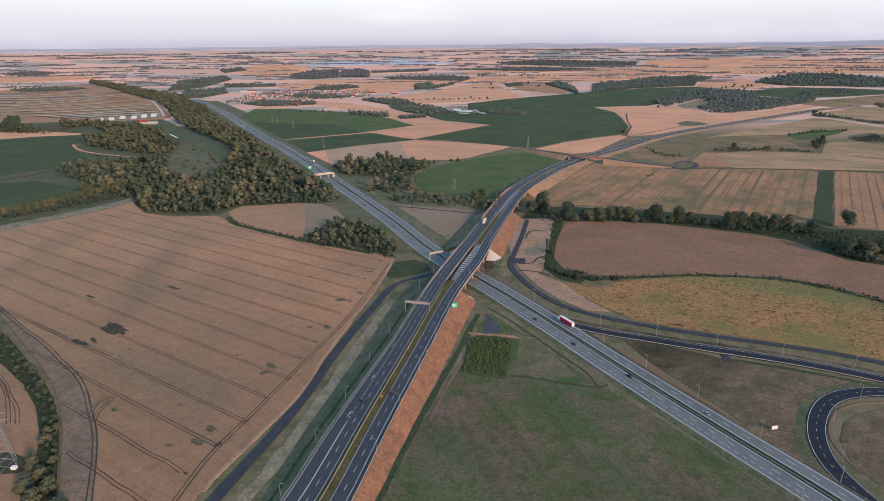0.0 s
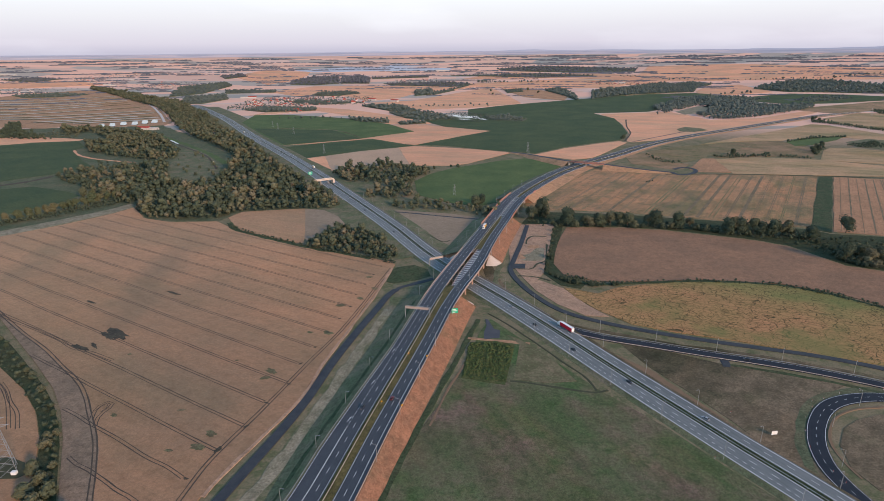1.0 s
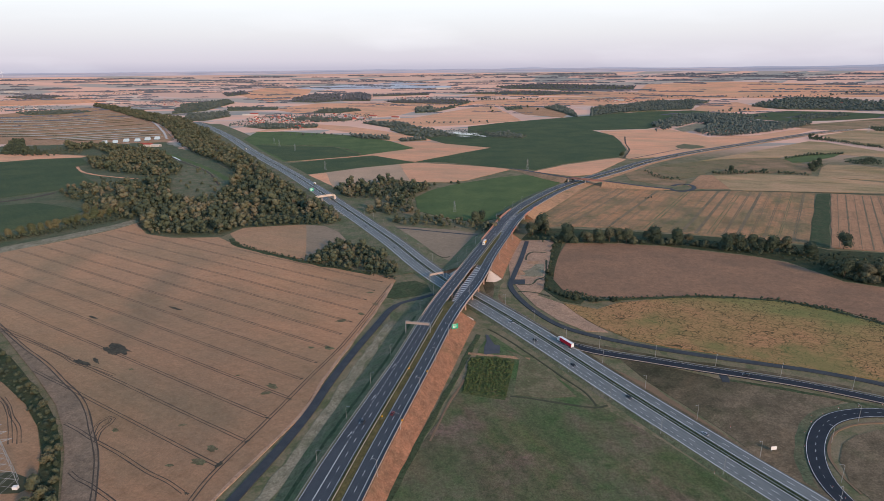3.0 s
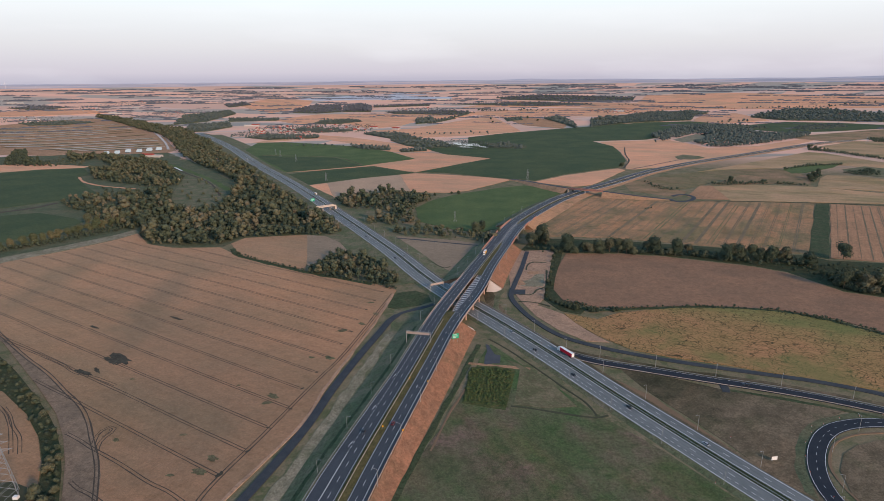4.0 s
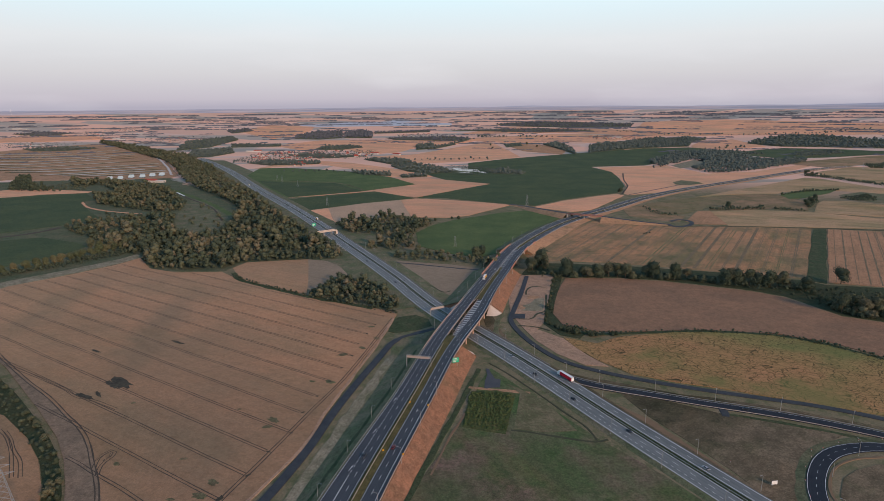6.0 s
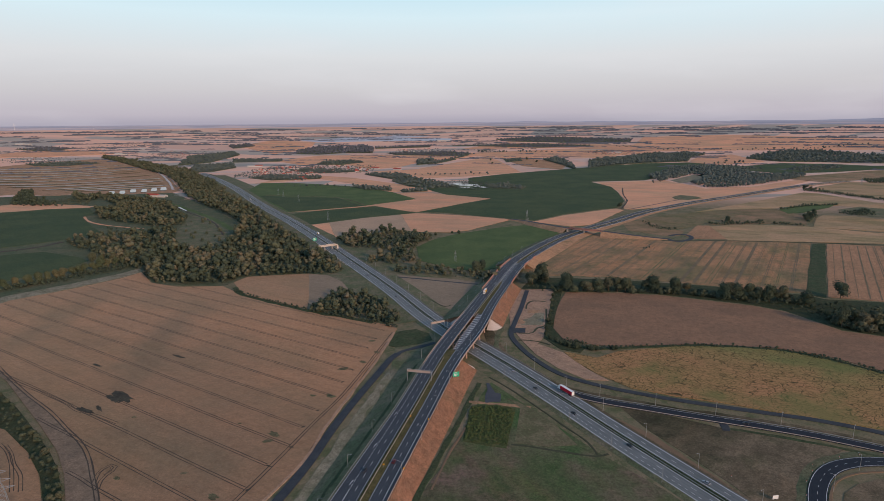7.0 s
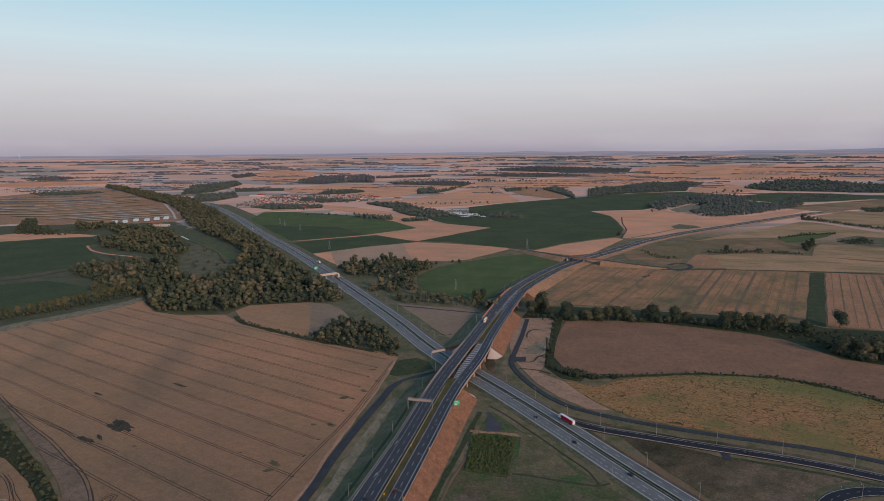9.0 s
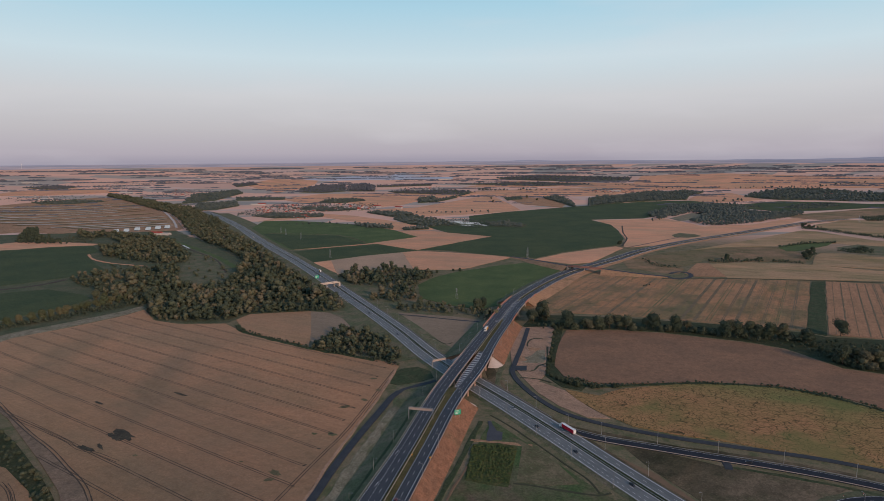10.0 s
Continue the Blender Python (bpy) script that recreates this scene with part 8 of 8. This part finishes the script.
def settle(ob, x, y, turn, size=1.0):
    q, k = site(x, y)
    m = pose(q.x, q.y, q.z + 0.4, 0, 0, turn) @ Matrix.Scale(k * size, 4)
    if ob.name not in SEEN:
        SEEN.add(ob.name)
        ob.matrix_basis = m
    else:
        copy_thing(ob, m)


for poly, n, mixw in (([(-814, 2472), (-799, 2644), (-700, 2696), (-569, 2558), (-517.0, 2267.3), (-565.3, 2161.7), (-629.9, 2210.7), (-730.4, 2265.1)], 52, 0.2), ([(-609, 2685), (-518, 2740), (-317, 2560), (-288.0, 2417.1), (-398.4, 2326.8), (-527.6, 2315.5)], 46, 0.4), ([(924, 3752), (1112, 3926), (1203, 3640), (1115, 3419), (914, 3507)], 22, 0.3),
                      ([(-316, 4182), (-86, 4383), (-22, 3913), (-263, 3694)], 20, 0.5), ([(2044, 3170), (2456, 3372), (2215, 3003), (1911, 2916)], 22, 0.5), ([(334, 5217), (743, 5375), (679, 4907), (313, 4877)], 18, 0.4), ([(-3134, 5269), (-3166, 5881), (-3150, 6471), (-2658, 5396), (-2769, 4799)], 26, 0.5),
                      ([(-1790, 3753), (-1573, 3779), (-1413, 3427), (-1577, 3401)], 12, 0.5), ([(-554.6, 2119.4), (-518.0, 2178.5), (-479.6, 2053.6), (-524.6, 2038.6)], 6, 0.0), ([(-3230, 5854), (-3032, 5815), (-2598, 5009), (-2766, 5038)], 14, 0.6), ([(-1977, 4273), (-1864, 4256), (-1635, 3740), (-1733, 3753)], 12, 0.4), ([(-2919, 4861), (-2741, 4831), (-2423, 4262), (-2578, 4286)], 12, 0.6), ([(-2578, 3630), (-2438, 3612), (-2151, 3184), (-2277, 3198)], 14, 0.7), ([(-2363, 3320), (-2294, 3403), (-2127, 3160), (-2186, 3086)], 8, 0.6)):
    xs_, ys_ = [q[0] for q in poly], [q[1] for q in poly]
    made = 0
    for _i in range(n * 12):
        x_, y_ = rng.uniform(min(xs_), max(xs_)), rng.uniform(min(ys_), max(ys_))
        if made < n and inside(x_, y_, poly):
            settle(HOUSES[2] if rng.random() < mixw else HOUSES[rng.randrange(2)], x_, y_, rng.choice((20, 110)) + rng.uniform(-15, 15), rng.uniform(0.65, 1.0))
            made += 1
    wood([(rng.uniform(min(xs_), max(xs_)), rng.uniform(min(ys_), max(ys_))) for _i in range(n * 7)], M_FARWOOD, "garden trees between village houses", FARS, 0.6, 0.35, "village_trees")
for (x_, y_), i_, t_, z_ in zip([(-812.4, 1613.6), (-791.7, 1612.1), (-2263, 3219), (-2245, 3260), (-2244, 3304), (-4294, 5997), (-4108, 5825), (-884, 2717), (-850, 2713), (-2091, 3859), (-2167, 3933), (1072, 3600), (-289, 2528), (-188.7, 2460.4), (-2366, 4635), (-5, 5998), (50, 5984)], (1, 0, 0, 0, 0, 0, 0, 0, 1, 0, 0, 0, 1, 1, 0, 0, 0), (80, 80, 95, 95, 95, 80, 80, 90, 90, 85, 85, 80, 70, 60, 80, 85, 85), (1, 0.7, 1, 1, 0.8, 2.2, 2.2, 1, 1, 1.2, 1.2, 1.5, 1, 1, 1.4, 2, 2)):
    settle(HALLS[i_], x_, y_, t_, z_)


# ---------------------------------------------------------------- pylons and turbines
def pylon():
    top = tagged(new("pylon"), "grey steel lattice power pylon standing in the wheat", "pylon", "power pylons")
    half = lambda z: 3.6 * (1 - z / 34.0) + 0.55 if z < 30 else 0.55
    levels = [0, 5, 9.5, 13.5, 17, 20, 23, 25.5, 28, 30, 33, 36]
    for sx in (-1, 1):
        for sy in (-1, 1):
            bm = bmesh.new()
            rings = [[bm.verts.new((sx * half(z) + 0.13 * math.cos(1.2566 * j), sy * half(z) + 0.13 * math.sin(1.2566 * j), z - (0.3 if z == 0 else 0))) for j in range(5)] for z in levels]
            for a, b in zip(rings, rings[1:]):
                for j in range(5):
                    bm.faces.new((a[j], a[(j + 1) % 5], b[(j + 1) % 5], b[j]))
            bm.faces.new(rings[0][::-1])
            bm.faces.new(rings[-1])
            part("leg", bm, M_STEEL, top)
    bm = bmesh.new()
    for a, b in zip(levels, levels[1:]):
        for (x0, y0), (x1, y1) in (((-1, -1), (1, -1)), ((1, -1), (1, 1)), ((1, 1), (-1, 1)), ((-1, 1), (-1, -1))):
            rod(bm, (x0 * half(a), y0 * half(a), a), (x1 * half(b), y1 * half(b), b), 0.07, 0.07, 4)
            rod(bm, (x1 * half(a), y1 * half(a), a), (x0 * half(b), y0 * half(b), b), 0.07, 0.07, 4)
    part("bracing", bm, M_STEEL, top)
    for z, r in ((26, 6.0), (30.5, 4.8), (35, 3.6)):
        bm = bmesh.new()
        for s in (-1, 1):
            for yy in (-0.5, 0.5):
                rod(bm, (s * 0.5, yy, z), (s * r, 0, z + 0.3), 0.09, 0.06, 4)
                rod(bm, (s * 0.5, yy, z + 1.6), (s * r, 0, z + 0.3), 0.09, 0.06, 4)
        part("cross_arm", bm, M_STEEL, top)
    for sx in (-1, 1):
        for sy in (-1, 1):
            bm = bmesh.new()
            rod(bm, (sx * 4.15, sy * 4.15, -0.5), (sx * 4.15, sy * 4.15, 0.4), 0.6, 0.5, 8)
            part("footing", bm, M_CONCRETE, top)
    return top


PYLON = pylon()
x_, y_ = -220.4, 241.0
PYLON.matrix_basis = pose(x_, y_, 0.2, 0, 0, 35)
for (x_, y_), k_ in zip([(175.5, 1176.3), (18.8, 821.5), (-465.8, 1637.5), (-438.6, 1587.5), (-374.1, 1494.9), (-240.9, 1198.7), (1303.3, 1794.1)], (0.62, 0.45, 0.5, 0.5, 0.5, 0.5, 0.6)):
    copy_thing(PYLON, pose(x_, y_, 0.2, 0, 0, 20) @ Matrix.Scale(k_, 4))
field("pylon_plot", [(-237.5, 251.1), (-226.6, 252.2), (-216.1, 247.7), (-209.6, 239.2), (-212.5, 236.0), (-226.0, 235.4)], M_DITCH, "dark untilled patch under the pylon", 0.62, category="patch")
x_, y_ = -215.8, 239.3
bm = bmesh.new()
box(bm, x_, y_, 1.3, 2.6, 2.0, 1.7, None, 0.15)
tagged(part("cabinet", bm, M_WHITE), "white equipment cabinet beside the pylon", "cabinet")


def turbine():
    top = tagged(new("wind_turbine"), "white distant wind turbine at rest", "wind turbine", "wind turbines")
    bm = bmesh.new()
    rod(bm, (0, 0, -2), (0, 0, 100), 2.4, 1.4, 10)
    part("tower", bm, M_WHITE, top)
    bm = bmesh.new()
    box(bm, 0, 0.5, 101, 3, 9, 3.2, None, 0.5)
    part("nacelle", bm, M_WHITE, top)
    for i in range(3):
        a = radians(90 + 120 * i + 12)
        bm = bmesh.new()
        rod(bm, (0, -4.6, 101), (48 * math.cos(a), -4.6, 101 + 48 * math.sin(a)), 1.6, 0.4, 6)
        part("blade", bm, M_WHITE, top)
    return top


TURBINE = turbine()
for i_, (x_, y_) in enumerate([(-18366, 25481), (-17260, 25725), (-15721, 24819), (-13269, 22583)]):
    q_, k_ = site(x_, y_)
    m_ = pose(q_.x * 0.955, q_.y * 0.955, q_.z - 3, 0, 0, 30 + 20 * i_) @ Matrix.Scale(k_ * 1.9, 4)
    if i_:
        copy_thing(TURBINE, m_)
    else:
        TURBINE.matrix_basis = m_


# ---------------------------------------------------------------- hills on the horizon
def hills():
    verts, faces = [], []
    n = 260
    for i in range(n + 1):
        a = radians(-62 + 124 * i / n)
        h = 7.0 + 2 * noise.noise((a * 9, 0.3, 0)) + 2 * noise.noise((a * 30, 2.0, 0))
        for c, w, t in ((8.5, 2.4, 10), (-5.5, 3.0, 4), (1.5, 1.6, 3), (16.0, 3.0, 5), (38.5, 4.5, 14), (28.0, 2.5, 5)):
            h += t * math.exp(-((math.degrees(a) - c) / w) ** 2)
        base = EYE - D1 * U1
        for r, z in ((4700.0, base - 25), (4820.0, base + h * 0.75), (4880.0, base + max(h, 2)), (4900.0, base - 20)):
            verts.append((r * math.sin(a), r * math.cos(a), z))
    for i in range(n):
        for j in range(3):
            k = i * 4 + j
            faces.append((k, k + 4, k + 5, k + 1))
    tagged(part("backdrop", (verts, [], faces), M_HILL), "low hills along the horizon, tinted with distance haze", "hills", kind="structure")


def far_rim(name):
    """The last kilometres, seen edge-on: thin bands of pale fields and woods under the ridges, with distance haze put
    into the colours.
    """
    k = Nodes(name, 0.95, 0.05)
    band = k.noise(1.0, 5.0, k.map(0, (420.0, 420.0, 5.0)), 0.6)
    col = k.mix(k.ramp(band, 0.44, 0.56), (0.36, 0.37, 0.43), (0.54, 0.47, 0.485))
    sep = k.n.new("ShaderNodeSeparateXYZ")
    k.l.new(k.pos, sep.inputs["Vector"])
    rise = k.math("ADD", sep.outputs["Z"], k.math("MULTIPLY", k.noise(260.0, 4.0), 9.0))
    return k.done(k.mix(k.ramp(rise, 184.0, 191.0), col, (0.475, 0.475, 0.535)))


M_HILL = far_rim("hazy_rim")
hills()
